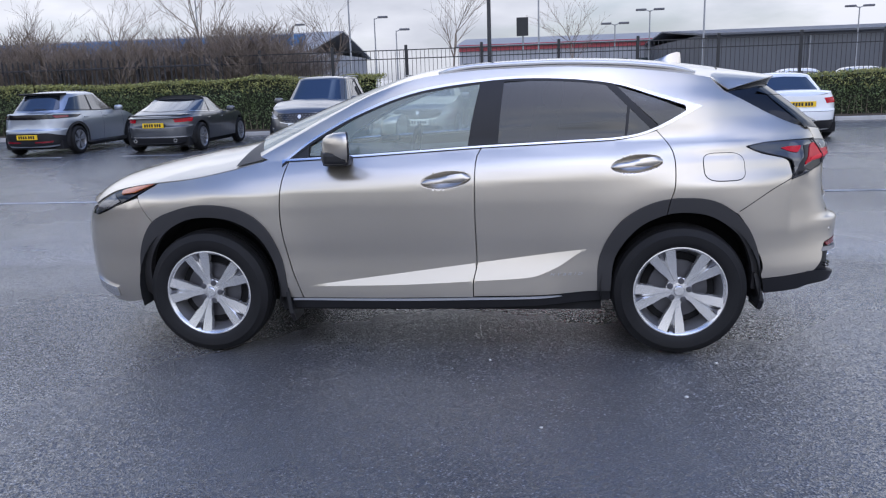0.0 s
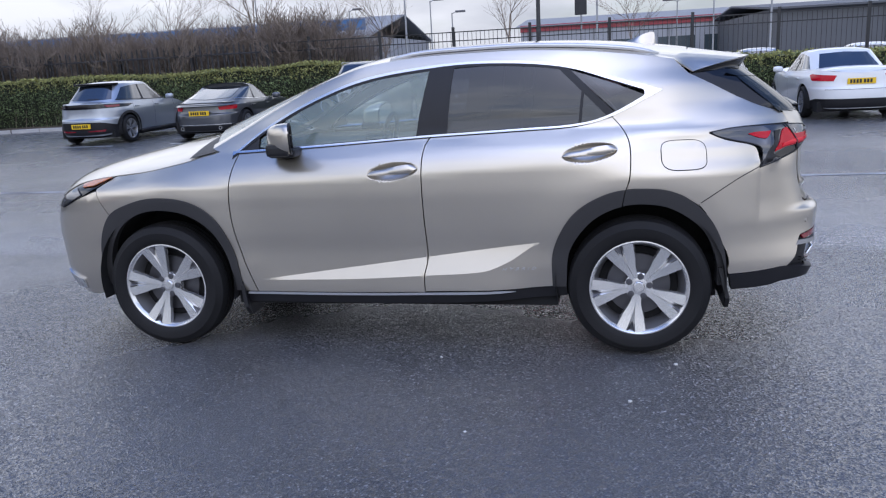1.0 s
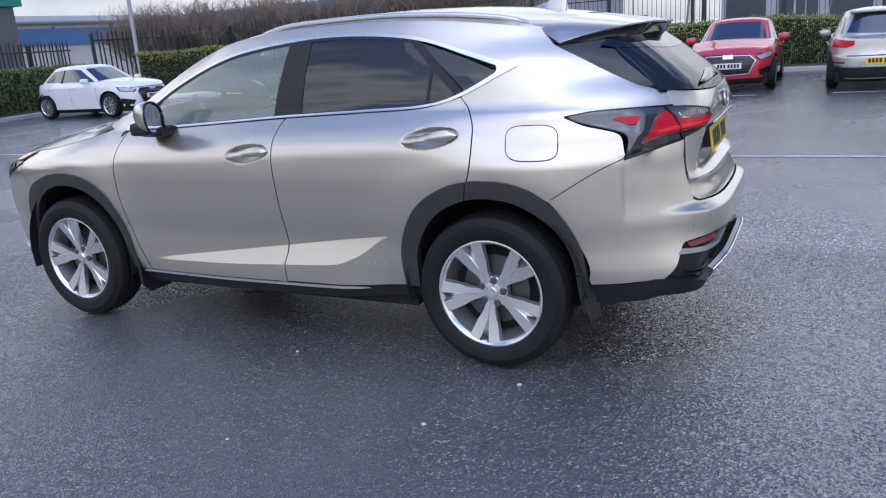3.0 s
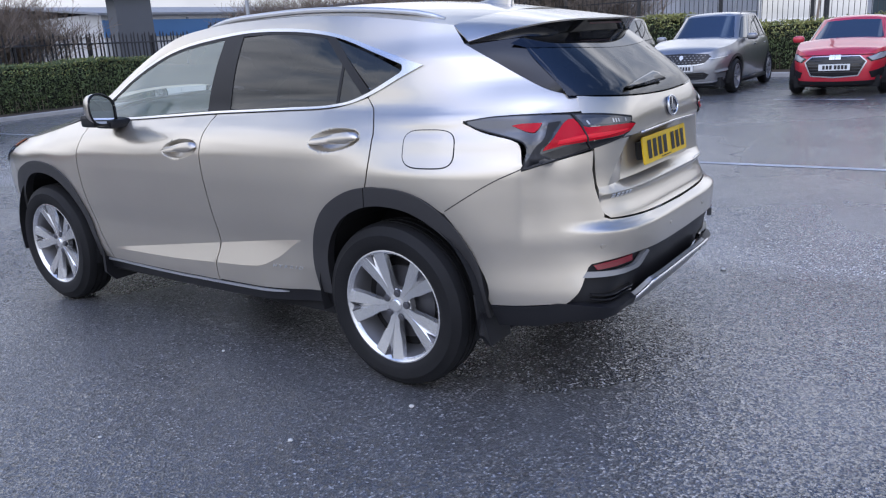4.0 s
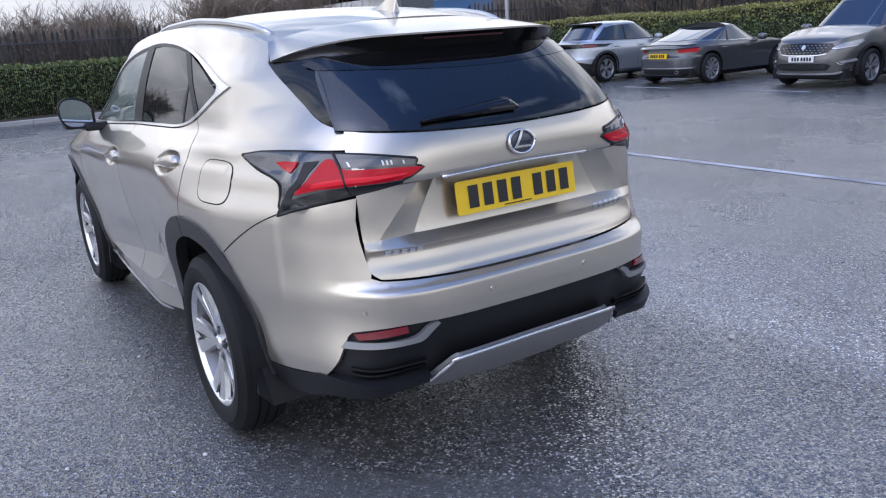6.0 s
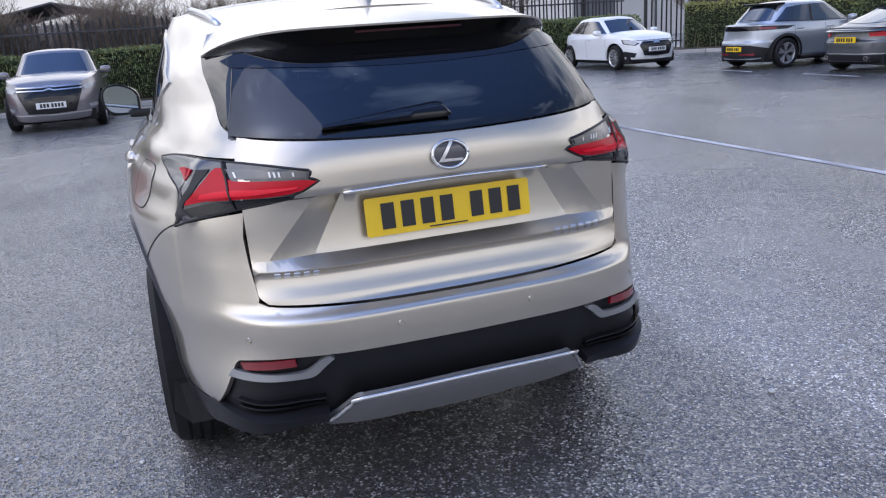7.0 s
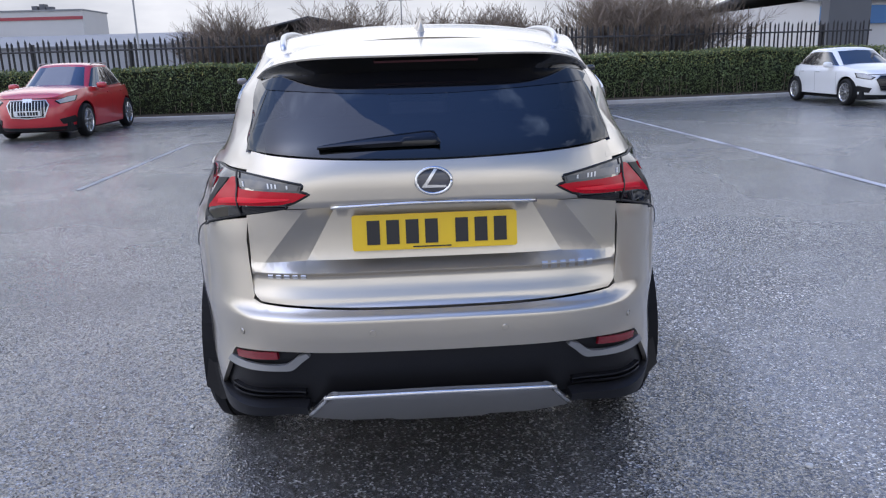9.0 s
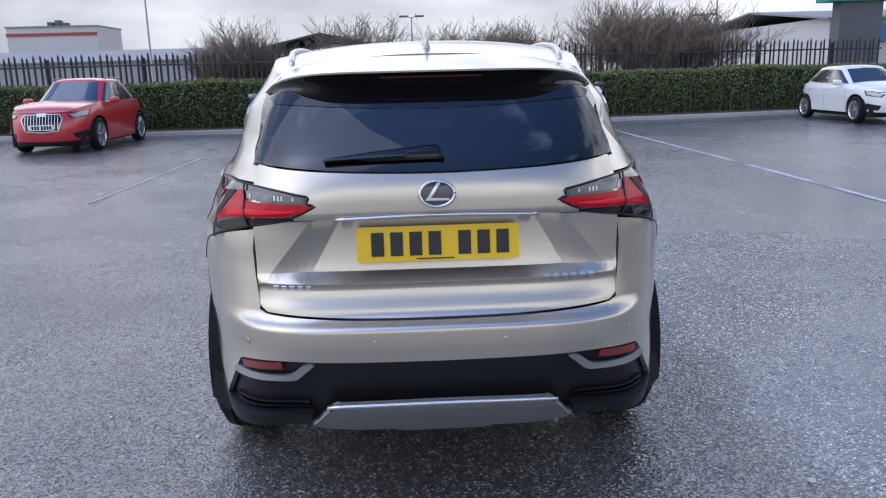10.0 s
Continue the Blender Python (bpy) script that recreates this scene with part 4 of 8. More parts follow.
NEXP = 4.6
AR_PLAIN = smooth_table([(0.18, 2.11), (0.30, 2.20), (0.36, 2.235), (0.42, 2.262), (0.50, 2.280), (0.60, 2.282), (0.68, 2.270), (0.76, 2.240), (0.84, 2.214), (0.90, 2.198)])
AR = smooth_table([(0.18, 2.11), (0.30, 2.20), (0.36, 2.235), (0.42, 2.262), (0.50, 2.285), (0.60, 2.292), (0.665, 2.296), (0.704, 2.295), (0.715, 2.287), (0.727, 2.262), (0.738, 2.245), (0.76, 2.236), (0.84, 2.212), (0.90, 2.199), (0.95, 2.196), (1.04, 2.202), (1.065, 2.216), (1.12, 2.214), (1.17, 2.198), (1.21, 2.175), (1.25, 2.138), (1.30, 2.080), (1.35, 2.017), (1.40, 1.95), (1.45, 1.88), (1.50, 1.80), (1.57, 1.68)])
AF = smooth_table([(0.18, 2.12), (0.30, 2.24), (0.45, 2.285), (0.60, 2.285), (0.75, 2.26), (0.85, 2.21), (0.92, 2.14), (1.00, 2.06), (1.10, 2.0), (1.6, 2.0)])
AG = smooth_table([(1.00, 1.5), (1.10, 1.30), (1.20, 1.12), (1.30, 0.92), (1.40, 0.70), (1.50, 0.45), (1.60, 0.25)])
WID = smooth_table([(0.15, 0.80), (0.31, 0.838), (0.36, 0.846), (0.45, 0.852), (0.55, 0.862), (0.68, 0.889), (0.80, 0.908), (0.90, 0.920), (0.97, 0.922), (1.03, 0.908), (1.08, 0.880), (1.13, 0.835), (1.17, 0.800), (1.25, 0.780), (1.35, 0.752), (1.45, 0.715), (1.52, 0.683), (1.60, 0.63)])
BELT = smooth_table([(-2.3, 0.83), (-2.0, 0.93), (-1.64, 1.02), (-1.2, 1.085), (-0.85, 1.115), (-0.2, 1.145), (0.3, 1.165), (1.0, 1.19), (1.5, 1.19), (1.8, 1.165), (2.2, 1.15)])
C2 = smooth_table([(-0.80, 0.388), (-0.69, 0.392), (-0.23, 0.404), (0.22, 0.429), (0.53, 0.452), (0.66, 0.50), (0.84, 0.606), (0.90, 0.617)])
FRONT_AXLE, REAR_AXLE, WHEEL_R = -1.335, 1.335, 0.362


HANDLES = ((0.074, 1.000, 0.012), (1.091, 1.066, 0.012))


def tail_reach(z, c):
    """How far the tail goes back at height z; its ledge dies away towards the corner (c: width share)."""
    z = np.asarray(z, float)
    a = AR(z)
    flat = a + (AR_PLAIN(np.clip(z, 0.18, 0.90)) - a) * sstep(0.45, 0.52, z) * (1 - sstep(0.84, 0.90, z))
    square = 0.13 * sstep(0.52, 0.86, c) * (1 - sstep(0.95, 1.0, c)) * (1 - sstep(0.42, 0.66, z))
    return a + (flat - a) * sstep(0.64, 0.82, c) + square


def c1(x):
    return 0.395 + (np.asarray(x, float) + 0.75) * 0.134


def full_width(x, z):
    """Half width before the plan rounding."""
    ze = z + (1.165 - BELT(x)) * sstep(0.80, 1.02, z)
    return WID(ze)


def relief(x, z):
    """Sill step below the door crease, and haunches over the wheels."""
    hi, lo = c1(x), C2(x)
    gap = np.maximum(hi - lo, 0)
    t = np.clip((hi - z) / np.maximum(gap, 1e-4), 0, 1)
    on = sstep(-0.78, -0.6, x) * (1 - sstep(0.80, 0.93, x))
    d = 0.42 * gap * t * on
    for hx, hz, tilt in HANDLES:
        e = ((x - hx) / 0.136) ** 2 + ((z - hz - tilt * (x - hx) / 0.136) / 0.046) ** 2
        d = d - 0.034 * np.clip(1 - e, 0, 1) ** 0.9
    d = d - 0.014 * sstep(1.900, 1.926, x) * sstep(0.64, 0.80, z) * (1 - sstep(0.975, 0.985, z))
    d = d - 0.032 * sstep(1.0, 1.55, x) * sstep(0.93, 1.02, z) * (1 - sstep(1.09, 1.155, z))
    d = d + 0.034 * np.exp(-((x - 1.980) / 0.045) ** 2) * sstep(0.93, 1.0, z) * (1 - sstep(1.12, 1.17, z))
    for ax in (FRONT_AXLE, REAR_AXLE):
        r = np.hypot(x - ax, (z - 0.40) * 0.92)
        d = d + 0.020 * np.exp(-((r - 0.47) / 0.16) ** 2) * sstep(0.3, 0.5, z)
    return d


def half(x, z):
    x, z = np.asarray(x, float), np.asarray(z, float)
    c = (1 - np.clip(np.abs(x) / AR(z), 0, 0.9995) ** NEXP) ** (1 / NEXP)
    for _ in range(4):
        c = (1 - np.clip(np.abs(x) / tail_reach(z, c), 0, 0.9995) ** NEXP) ** (1 / NEXP)
    a = np.where(x > 0, tail_reach(z, c), AF(z))
    r = np.clip(np.abs(x) / a, 0, 0.9995)
    y = full_width(x, z) * (1 - r ** NEXP) ** (1 / NEXP)
    rg = np.clip(-x / AG(z), 0, 0.97)
    y = y * (1 + sstep(1.06, 1.28, z) * ((1 - rg ** 4) ** 0.25 - 1))
    y = y * (1 - 0.065 * sstep(1.17, 1.30, z) * sstep(1.35, 1.8, x) - 0.05 * sstep(1.36, 1.48, z) * sstep(0.9, 1.5, x))
    return y + relief(x, z) * (1 - r ** 8)


def side(x, z):
    """The flank of the car at (x, z)."""
    x, z = np.asarray(x, float), np.asarray(z, float)
    return np.column_stack([x, -half(x, z), z])


def recess(y, z):
    """Depth of the number plate hollow in the tailgate."""
    y = np.abs(y)
    t = np.clip((z - 0.862) / (1.045 - 0.862), 0, 1)
    inner, outer = 0.412 - 0.105 * t, 0.548 - 0.150 * t
    k = 1 - np.clip((y - inner) / (outer - inner), 0, 1)
    return (0.036 + 0.018 * t) * k * np.clip((z - 0.843) / 0.029, 0, 1)


def rear(y, z):
    """The tail of the car at (y, z)."""
    y, z = np.asarray(y, float), np.asarray(z, float)
    w = full_width(2.1, z)
    r = np.clip(np.abs(y) / w, 0, 0.9995)
    return np.column_stack([tail_reach(z, r) * (1 - r ** NEXP) ** (1 / NEXP), y, z])


GATE_EDGE = smooth_table([(0.70, 0.0), (0.755, 0.0), (0.80, -0.007), (0.824, -0.008), (0.843, 0.008), (0.872, 0.001), (0.90, 0.0), (1.1, 0.0)])


def rear_low(y, z):
    """The lower tailgate, with the plate hollow."""
    p = rear(y, z)
    p[:, 0] += GATE_EDGE(p[:, 2]) - recess(p[:, 1], p[:, 2])
    return p


_th = np.linspace(math.pi / 2, 0, 4001)
_cx, _cy = np.cos(_th) ** (2 / NEXP), np.sin(_th) ** (2 / NEXP)
_cx[0], _cy[-1] = 0.0, 0.0
_s = np.concatenate([[0], np.cumsum(np.hypot(np.diff(_cx * 2.25), np.diff(_cy * 0.9)))])
SL = float(_s[-1])


def wrap(s, z):
    """Round the car at height z: s is 0 abeam, SL at the tail, -SL at the nose; past those it goes on along the other flank."""
    s, z = np.asarray(s, float), np.asarray(z, float)
    far = np.where(np.abs(s) > SL, -1.0, 1.0)
    q = np.where(np.abs(s) > SL, 2 * SL - np.abs(s), np.abs(s))
    cx, cy = np.interp(q, _s, _cx), np.interp(q, _s, _cy)
    x = np.where(s > 0, tail_reach(z, cy) * cx, -AF(z) * cx)
    y = full_width(x, z) * cy + relief(x, z) * (1 - cx ** 8)
    return np.column_stack([x, -far * y, z])


def sx(x, z):
    if x > 0:
        return float(np.interp(x, np.maximum.accumulate(tail_reach(z, _cy) * _cx), _s))
    return -float(np.interp(min(-x / float(AF(z)), 0.9999), _cx, _s))


def sy(y, z, x=2.1):
    c = min(abs(y) / float(full_width(x, z)), 0.9999)
    return math.copysign(float(np.interp(-c, -_cy, _s)), x)


def S(*pts):
    """Outline points given as ('x', x, z) on the flank or ('y', y, z) on the tail, as (s, z)."""
    return [(sx(a, z) if k == "x" else sy(a, z), z) for k, a, z in pts]


ROOF_EDGE = smooth_table([(-1.02, 1.125), (-0.85, 1.215), (-0.60, 1.345), (-0.30, 1.480), (-0.05, 1.548), (0.30, 1.578), (0.66, 1.582), (1.0, 1.566), (1.3, 1.533), (1.52, 1.497), (1.75, 1.455), (1.95, 1.42)])
CROWN = smooth_table([(-1.25, 1.135), (-1.0, 1.235), (-0.7, 1.365), (-0.45, 1.470), (-0.2, 1.562), (0.0, 1.603), (0.3, 1.630), (0.65, 1.638), (1.0, 1.628), (1.3, 1.603), (1.6, 1.562), (1.8, 1.527), (1.95, 1.498)])


def roof(u, v):
    """The roof and windscreen: u along the car, v across from -1 to 1."""
    u, v = np.asarray(u, float), np.asarray(v, float)
    ze = ROOF_EDGE(u)
    ye = half(u, ze)
    k = 1 - np.abs(np.clip(v, -1, 1)) ** 2.4
    bow = 0.22 * (1 - sstep(-1.05, 0.1, u))
    return np.column_stack([u - bow * k * 0.6, ye * v, ze + (CROWN(u) - ze) * k])


def bonnet(u, v):
    """The bonnet: u along the car, v across from -1 to 1."""
    u, v = np.asarray(u, float), np.asarray(v, float)
    ze = BON_EDGE(u)
    ye = half(u, ze)
    k = 1 - np.abs(np.clip(v, -1, 1)) ** 2.2
    pull = 0.30 * (1 - sstep(-2.1, -1.5, u))
    return np.column_stack([u - pull * k * 0.75, ye * v, ze + BON_RISE(u) * k])


BON_EDGE = smooth_table([(-2.10, 0.862), (-1.93, 0.945), (-1.64, 0.995), (-1.41, 1.021), (-1.18, 1.063), (-0.95, 1.115)])
BON_RISE = smooth_table([(-2.10, 0.01), (-1.93, 0.05), (-1.64, 0.10), (-1.41, 0.12), (-1.18, 0.12), (-0.95, 0.09)])

suv = thing("suv", "titanium grey five door SUV with dark wheel arch cladding", "car")

# flank panels -----------------------------------------------------------
GAP_F = [(-0.825, 1.108), (-0.850, 0.978), (-0.864, 0.760), (-0.834, 0.523), (-0.785, 0.322)]
GAP_M = [(0.264, 1.158), (0.236, 1.083), (0.229, 0.804), (0.231, 0.533), (0.211, 0.429), (0.209, 0.333)]
GAP_R = [(1.205, 1.228), (1.259, 1.164), (1.288, 1.089), (1.287, 0.95), (1.266, 0.874)]
FLARE_F = [(-1.775, 0.372), (-1.760, 0.58), (-1.650, 0.775), (-1.481, 0.856), (-1.300, 0.886), (-1.095, 0.857), (-0.955, 0.750), (-0.882, 0.56), (-0.868, 0.33)]
FLARE_F_IN = [(-1.705, 0.30), (-1.700, 0.52), (-1.600, 0.690), (-1.460, 0.785), (-1.300, 0.815), (-1.130, 0.787), (-0.995, 0.690), (-0.925, 0.52), (-0.915, 0.33)]
FLARE_R = [(0.893, 0.362), (0.902, 0.565), (0.999, 0.751), (1.159, 0.856), (1.334, 0.884), (1.508, 0.857), (1.657, 0.744), (1.746, 0.575), (1.777, 0.36)]
FLARE_R_IN = [(0.965, 0.362), (0.985, 0.56), (1.090, 0.715), (1.225, 0.79), (1.360, 0.805), (1.500, 0.772), (1.640, 0.665), (1.712, 0.514), (1.725, 0.36)]
DLO_TOP = [(-0.862, 1.106), (-0.680, 1.235), (-0.414, 1.370), (-0.087, 1.480), (0.332, 1.530), (0.661, 1.531), (0.964, 1.498), (1.205, 1.425), (1.448, 1.350)]
DLO_BOT = [(-0.862, 1.106), (-0.47, 1.122), (-0.10, 1.141), (0.26, 1.160), (0.718, 1.176), (1.018, 1.190), (1.209, 1.235), (1.448, 1.350)]


def cut(points, x0=None, x1=None):
    return [p for p in points if (x0 is None or p[0] >= x0) and (x1 is None or p[0] <= x1)]


def clip_run(points, x, before):
    """The part of a rounded line before or after x, ending just there."""
    p = run(points, 0.02)
    k = int(np.argmax(p[:, 0] > x))
    t = (x - p[k - 1, 0]) / (p[k, 0] - p[k - 1, 0])
    end = p[k - 1] + (p[k] - p[k - 1]) * t
    return np.vstack([p[:k], end]) if before else np.vstack([end, p[k:]])


crease1 = run([(x, float(c1(x))) for x in np.linspace(-0.72, 0.86, 60)], smooth=False)
crease2 = run([(x, float(C2(x))) for x in np.linspace(-0.72, 0.80, 60)], smooth=False)
g = 0.003
in_f = lambda pts, dx, dz=0.0: [(x + dx, z + dz) for x, z in pts]

fender = loop_of(run(in_f(GAP_F, -g)), run([(-0.79, 0.322), (-0.862, 0.325)]), run([*[p for p in FLARE_F[::-1] if p[0] > -1.64], (-1.640, 0.785)]), run([(-1.642, 0.786), (-1.70, 0.865), (-1.735, 0.925)]), run([(-1.735, 0.93), (-1.63, 0.991)]), run([(-1.62, 0.994), (-1.41, 1.018), (-1.18, 1.060), (-0.98, 1.108)]), run([(-0.98, 1.110), (-0.92, 1.122), (-0.829, 1.110)]))
panel("front_fender", suv, BODY, fender, side, 0.03, both=True)

door_f = loop_of(run([(-0.82, 1.104), (-0.47, 1.119), (-0.10, 1.138), (0.258, 1.156)]), run(in_f(GAP_M, -g)), run([(0.206, 0.336), (-0.237, 0.327), (-0.780, 0.322)]), run(in_f(GAP_F[::-1], g)))
door_r = loop_of(run([(0.268, 1.157), (0.718, 1.173), (1.018, 1.187), (1.204, 1.228)]), run(in_f(GAP_R, -g)), run([(1.262, 0.872), *[p for p in FLARE_R[::-1] if p[0] < 1.262]]), run([(0.893, 0.362), (0.623, 0.349), (0.214, 0.340)]), run(in_f(GAP_M[::-1], g)))


def bowl_points(k):
    """Close points round and in a handle bowl."""
    hx, hz, tilt = HANDLES[k]
    out = []
    for r in (1.04, 1.0, 0.97, 0.85, 0.65, 0.4, 0.15):
        for a in np.linspace(0, 2 * math.pi, 44, endpoint=False):
            out.append((hx + 0.136 * r * math.cos(a), hz + tilt * r * math.cos(a) + 0.046 * r * math.sin(a)))
    return np.array(out)


for mir in (False, True):
    df = panel("front_door", suv, BODY, door_f, side, 0.028, 0.02, creases=(crease1, crease2), mirror=mir, extra=bowl_points(0))
    dr = panel("rear_door", suv, BODY, door_r, side, 0.028, 0.02, creases=(crease1, crease2), mirror=mir, extra=bowl_points(1))
    # windows in the doors
    fg = loop_of(run([(-0.700, 1.135), (-0.47, 1.138), (-0.10, 1.157), (0.190, 1.172)]), run([(0.192, 1.176), (0.215, 1.30), (0.265, 1.505)]), run([(0.26, 1.508), (0.05, 1.492), (-0.20, 1.427), (-0.45, 1.326), (-0.62, 1.232), (-0.700, 1.180)]))
    pane = panel("window", df, CLEAR_GLASS, fg, side, 0.07, 0, 0.001, mirror=mir, label="clear front door glass")
    pane.visible_shadow = False
    sail = loop_of(run([(-0.85, 1.116), (-0.71, 1.128)]), run([(-0.71, 1.13), (-0.71, 1.19)]), run([(-0.71, 1.19), (-0.85, 1.117)]))
    panel("mirror_sail", df, BLACK_PLASTIC, sail, side, 0.05, 0.004, mirror=mir)
    rg = loop_of(run([(0.352, 1.181), (0.718, 1.188), (1.035, 1.203)]), run([(1.035, 1.203), (1.187, 1.232)]), run([(1.187, 1.234), (0.935, 1.480)]), run([(0.935, 1.482), (0.80, 1.503), (0.66, 1.512), (0.389, 1.504)]), run([(0.389, 1.502), (0.368, 1.36), (0.352, 1.185)]))
    pane = panel("window", dr, TINTED, rg, side, 0.07, 0, 0.001, mirror=mir, label="dark privacy glass")
    panel("glass_divider", dr, BLACK_PLASTIC, loop_of(run([(1.035, 1.205), (1.050, 1.205)]), run([(1.050, 1.205), (1.065, 1.352)]), run([(1.065, 1.352), (1.052, 1.365)]), run([(1.052, 1.365), (1.035, 1.205)])), side, 0.05, 0.004, 0.003, mirror=mir)
    # dark pillars between and round the panes
    bp = loop_of(run([(0.190, 1.168), (0.356, 1.178)]), run([(0.356, 1.18), (0.372, 1.36), (0.392, 1.512)]), run([(0.392, 1.514), (0.262, 1.512)]), run([(0.262, 1.510), (0.213, 1.30), (0.190, 1.17)]))
    panel("door_pillar", df, BLACK_PLASTIC, bp, side, 0.06, 0.004, 0.004, mirror=mir)
    tp = loop_of(run([(1.183, 1.230), (1.222, 1.246)]), run([(1.222, 1.246), (0.985, 1.480)]), run([(0.985, 1.480), (0.93, 1.489)]), run([(0.93, 1.487), (1.183, 1.232)]))
    panel("door_frame", dr, BLACK_PLASTIC, tp, side, 0.06, 0.006, 0.003, mirror=mir)
    # chrome round the side windows
    hi = np.array([p for p in run(DLO_TOP, 0.03) if p[0] < 1.40])
    lo = np.array([p for p in run(DLO_BOT, 0.03) if p[0] < 1.40])
    top_in = [(x + (0.004 if x < 0.3 else -0.006), z - (0.013 if x < 1.1 else 0.013 + 0.008 * min(1, (x - 1.1) / 0.3))) for x, z in hi]
    strip_top = loop_of(hi, top_in[::-1])
    panel("window_trim", suv, CHROME, strip_top, side, 0.08, 0.012, 0.006, mirror=mir, label="bright chrome window surround")
    low_in = [(x, z + (0.011 if x < 1.1 else 0.011 + 0.012 * min(1, (x - 1.1) / 0.3))) for x, z in lo]
    panel("window_trim", suv, CHROME, loop_of(lo, low_in[::-1]), side, 0.08, 0.012, 0.006, mirror=mir)
    tip = loop_of(run([(1.335, 1.2935), (1.395, 1.322), (1.452, 1.350)]), run([(1.452, 1.351), (1.395, 1.367), (1.310, 1.394)]), run([(1.310, 1.382), (1.352, 1.362), (1.362, 1.334), (1.340, 1.308)]))
    panel("window_trim", suv, CHROME, tip, side, 0.03, 0.012, 0.0065, mirror=mir)
    black = [(x, z - 0.012) for x, z in top_in if x < 0.99]
    panel("window_seal", suv, BLACK_PLASTIC, loop_of([p for p in top_in if p[0] < 0.99], black[::-1]), side, 0.08, 0.004, 0.003, mirror=mir)
    qg = loop_of(run([(1.225, 1.252), (1.330, 1.300), (1.358, 1.330)]), run([(1.358, 1.334), (1.20, 1.398), (1.000, 1.468)]), run([(0.992, 1.470), (1.225, 1.252)]))
    panel("quarter_window", suv, TINTED, qg, side, 0.07, 0, 0.001, mirror=mir, label="dark privacy glass")
    panel("inner_trim", df, CREAM, loop_of(run([(-0.8, 0.50), (0.84, 0.52), (0.90, 0.82), (1.19, 0.94)], 0.1, False), run([(1.19, 0.94), (1.19, 1.16)]), run([(1.19, 1.16), (-0.8, 1.09)]), run([(-0.8, 1.09), (-0.8, 0.50)])), side, 0.15, 0, -0.075, mirror=mir)
    # handles in their bowls
    for door, (cx, cz, dz) in ((df, HANDLES[0]), (dr, HANDLES[1])):
        bm = bmesh.new()
        rows = []
        for t in np.linspace(-1, 1, 17):
            x = cx + 0.134 * t
            z = cz + dz * t
            y = -float(full_width(x, z) * (1 - (x / AR(z)) ** NEXP) ** (1 / NEXP) if x > 0 else full_width(x, z)) + 0.002 - 0.010 * (1 - t ** 4)
            h = 0.013 + 0.012 * max(0.0, (t + 0.35)) * (1 - t) ** 0.5 * 1.2 if t > -0.35 else 0.013
            h *= (1 - t ** 6) ** 0.5 + 0.15
            rows.append([bm.verts.new((x, y - o, z + k * h)) for k, o in ((1.15, 0.0), (0.45, 0.012), (-0.2, 0.014), (-0.75, 0.004), (-0.75, -0.012), (1.15, -0.012))])
        for a, b in zip(rows[:-1], rows[1:]):
            for k in range(6):
                bm.faces.new((a[k], b[k], b[(k + 1) % 6], a[(k + 1) % 6]))
        bm.faces.new(rows[0])
        bm.faces.new(rows[-1][::-1])
        if mir:
            bmesh.ops.scale(bm, vec=(1, -1, 1), verts=bm.verts)
        part("handle", bm, BODY, door, "body coloured pull handle", smooth=True, angle=50)
    # arch cladding, split at the door gap
    panel("arch_cladding", suv, CLADDING, loop_of(run(FLARE_F, 0.03), run(FLARE_F_IN[::-1], 0.03)), side, 0.05, 0.05, 0.008, mirror=mir, label="dark grey wheel arch cladding")
    fr_a = clip_run(FLARE_R, 1.262, True)
    fr_b = clip_run(FLARE_R, 1.267, False)
    fi_a = clip_run(FLARE_R_IN, 1.246, True)
    fi_b = clip_run(FLARE_R_IN, 1.251, False)
    panel("arch_cladding", suv, CLADDING, loop_of(fr_a, fi_a[::-1]), side, 0.05, 0.05, 0.008, mirror=mir)
    panel("arch_cladding", suv, CLADDING, loop_of(fr_b, fi_b[::-1]), side, 0.05, 0.05, 0.008, mirror=mir)
    sill = loop_of(run([(-0.868, 0.318), (-0.237, 0.322), (0.21, 0.331), (0.623, 0.344), (0.965, 0.356)]), run([(0.965, 0.356), (0.97, 0.30)]), run([(0.97, 0.30), (0.2, 0.262), (-0.88, 0.25)]), run([(-0.88, 0.25), (-0.868, 0.318)]))
    panel("sill", suv, BLACK_PLASTIC, sill, side, 0.08, 0.03, -0.012, mirror=mir, label="black plastic sill")
    shine = loop_of(run([(-0.845, 0.318), (-0.237, 0.322), (0.21, 0.331), (0.623, 0.341), (0.70, 0.338)]), run([(0.70, 0.337), (0.58, 0.328), (0.21, 0.318), (-0.237, 0.309), (-0.85, 0.306)]))
    panel("sill_trim", suv, SILVER, shine, side, 0.08, 0.006, 0.004, mirror=mir, label="thin bright sill strip")
    # mud flaps
    for x, z0, z1, lean in ((-0.885, 0.175, 0.44, 0.02), (1.735, 0.245, 0.46, 0.025)):
        bm = bmesh.new()
        y0, y1 = -0.868, -0.66
        vv = [bm.verts.new(p) for p in ((x - 0.01, y0 + 0.02, z1), (x - 0.01, y1, z1), (x + lean, y1, z0), (x + lean, y0 + 0.05, z0), (x + lean, y0, z0 + 0.06))]
        vb = [bm.verts.new((v.co.x + 0.022, v.co.y, v.co.z)) for v in vv]
        bm.faces.new(vv)
        bm.faces.new(vb[::-1])
        for k in range(5):
            bm.faces.new((vv[k], vb[k], vb[(k + 1) % 5], vv[(k + 1) % 5]))
        if mir:
            bmesh.ops.scale(bm, vec=(1, -1, 1), verts=bm.verts)
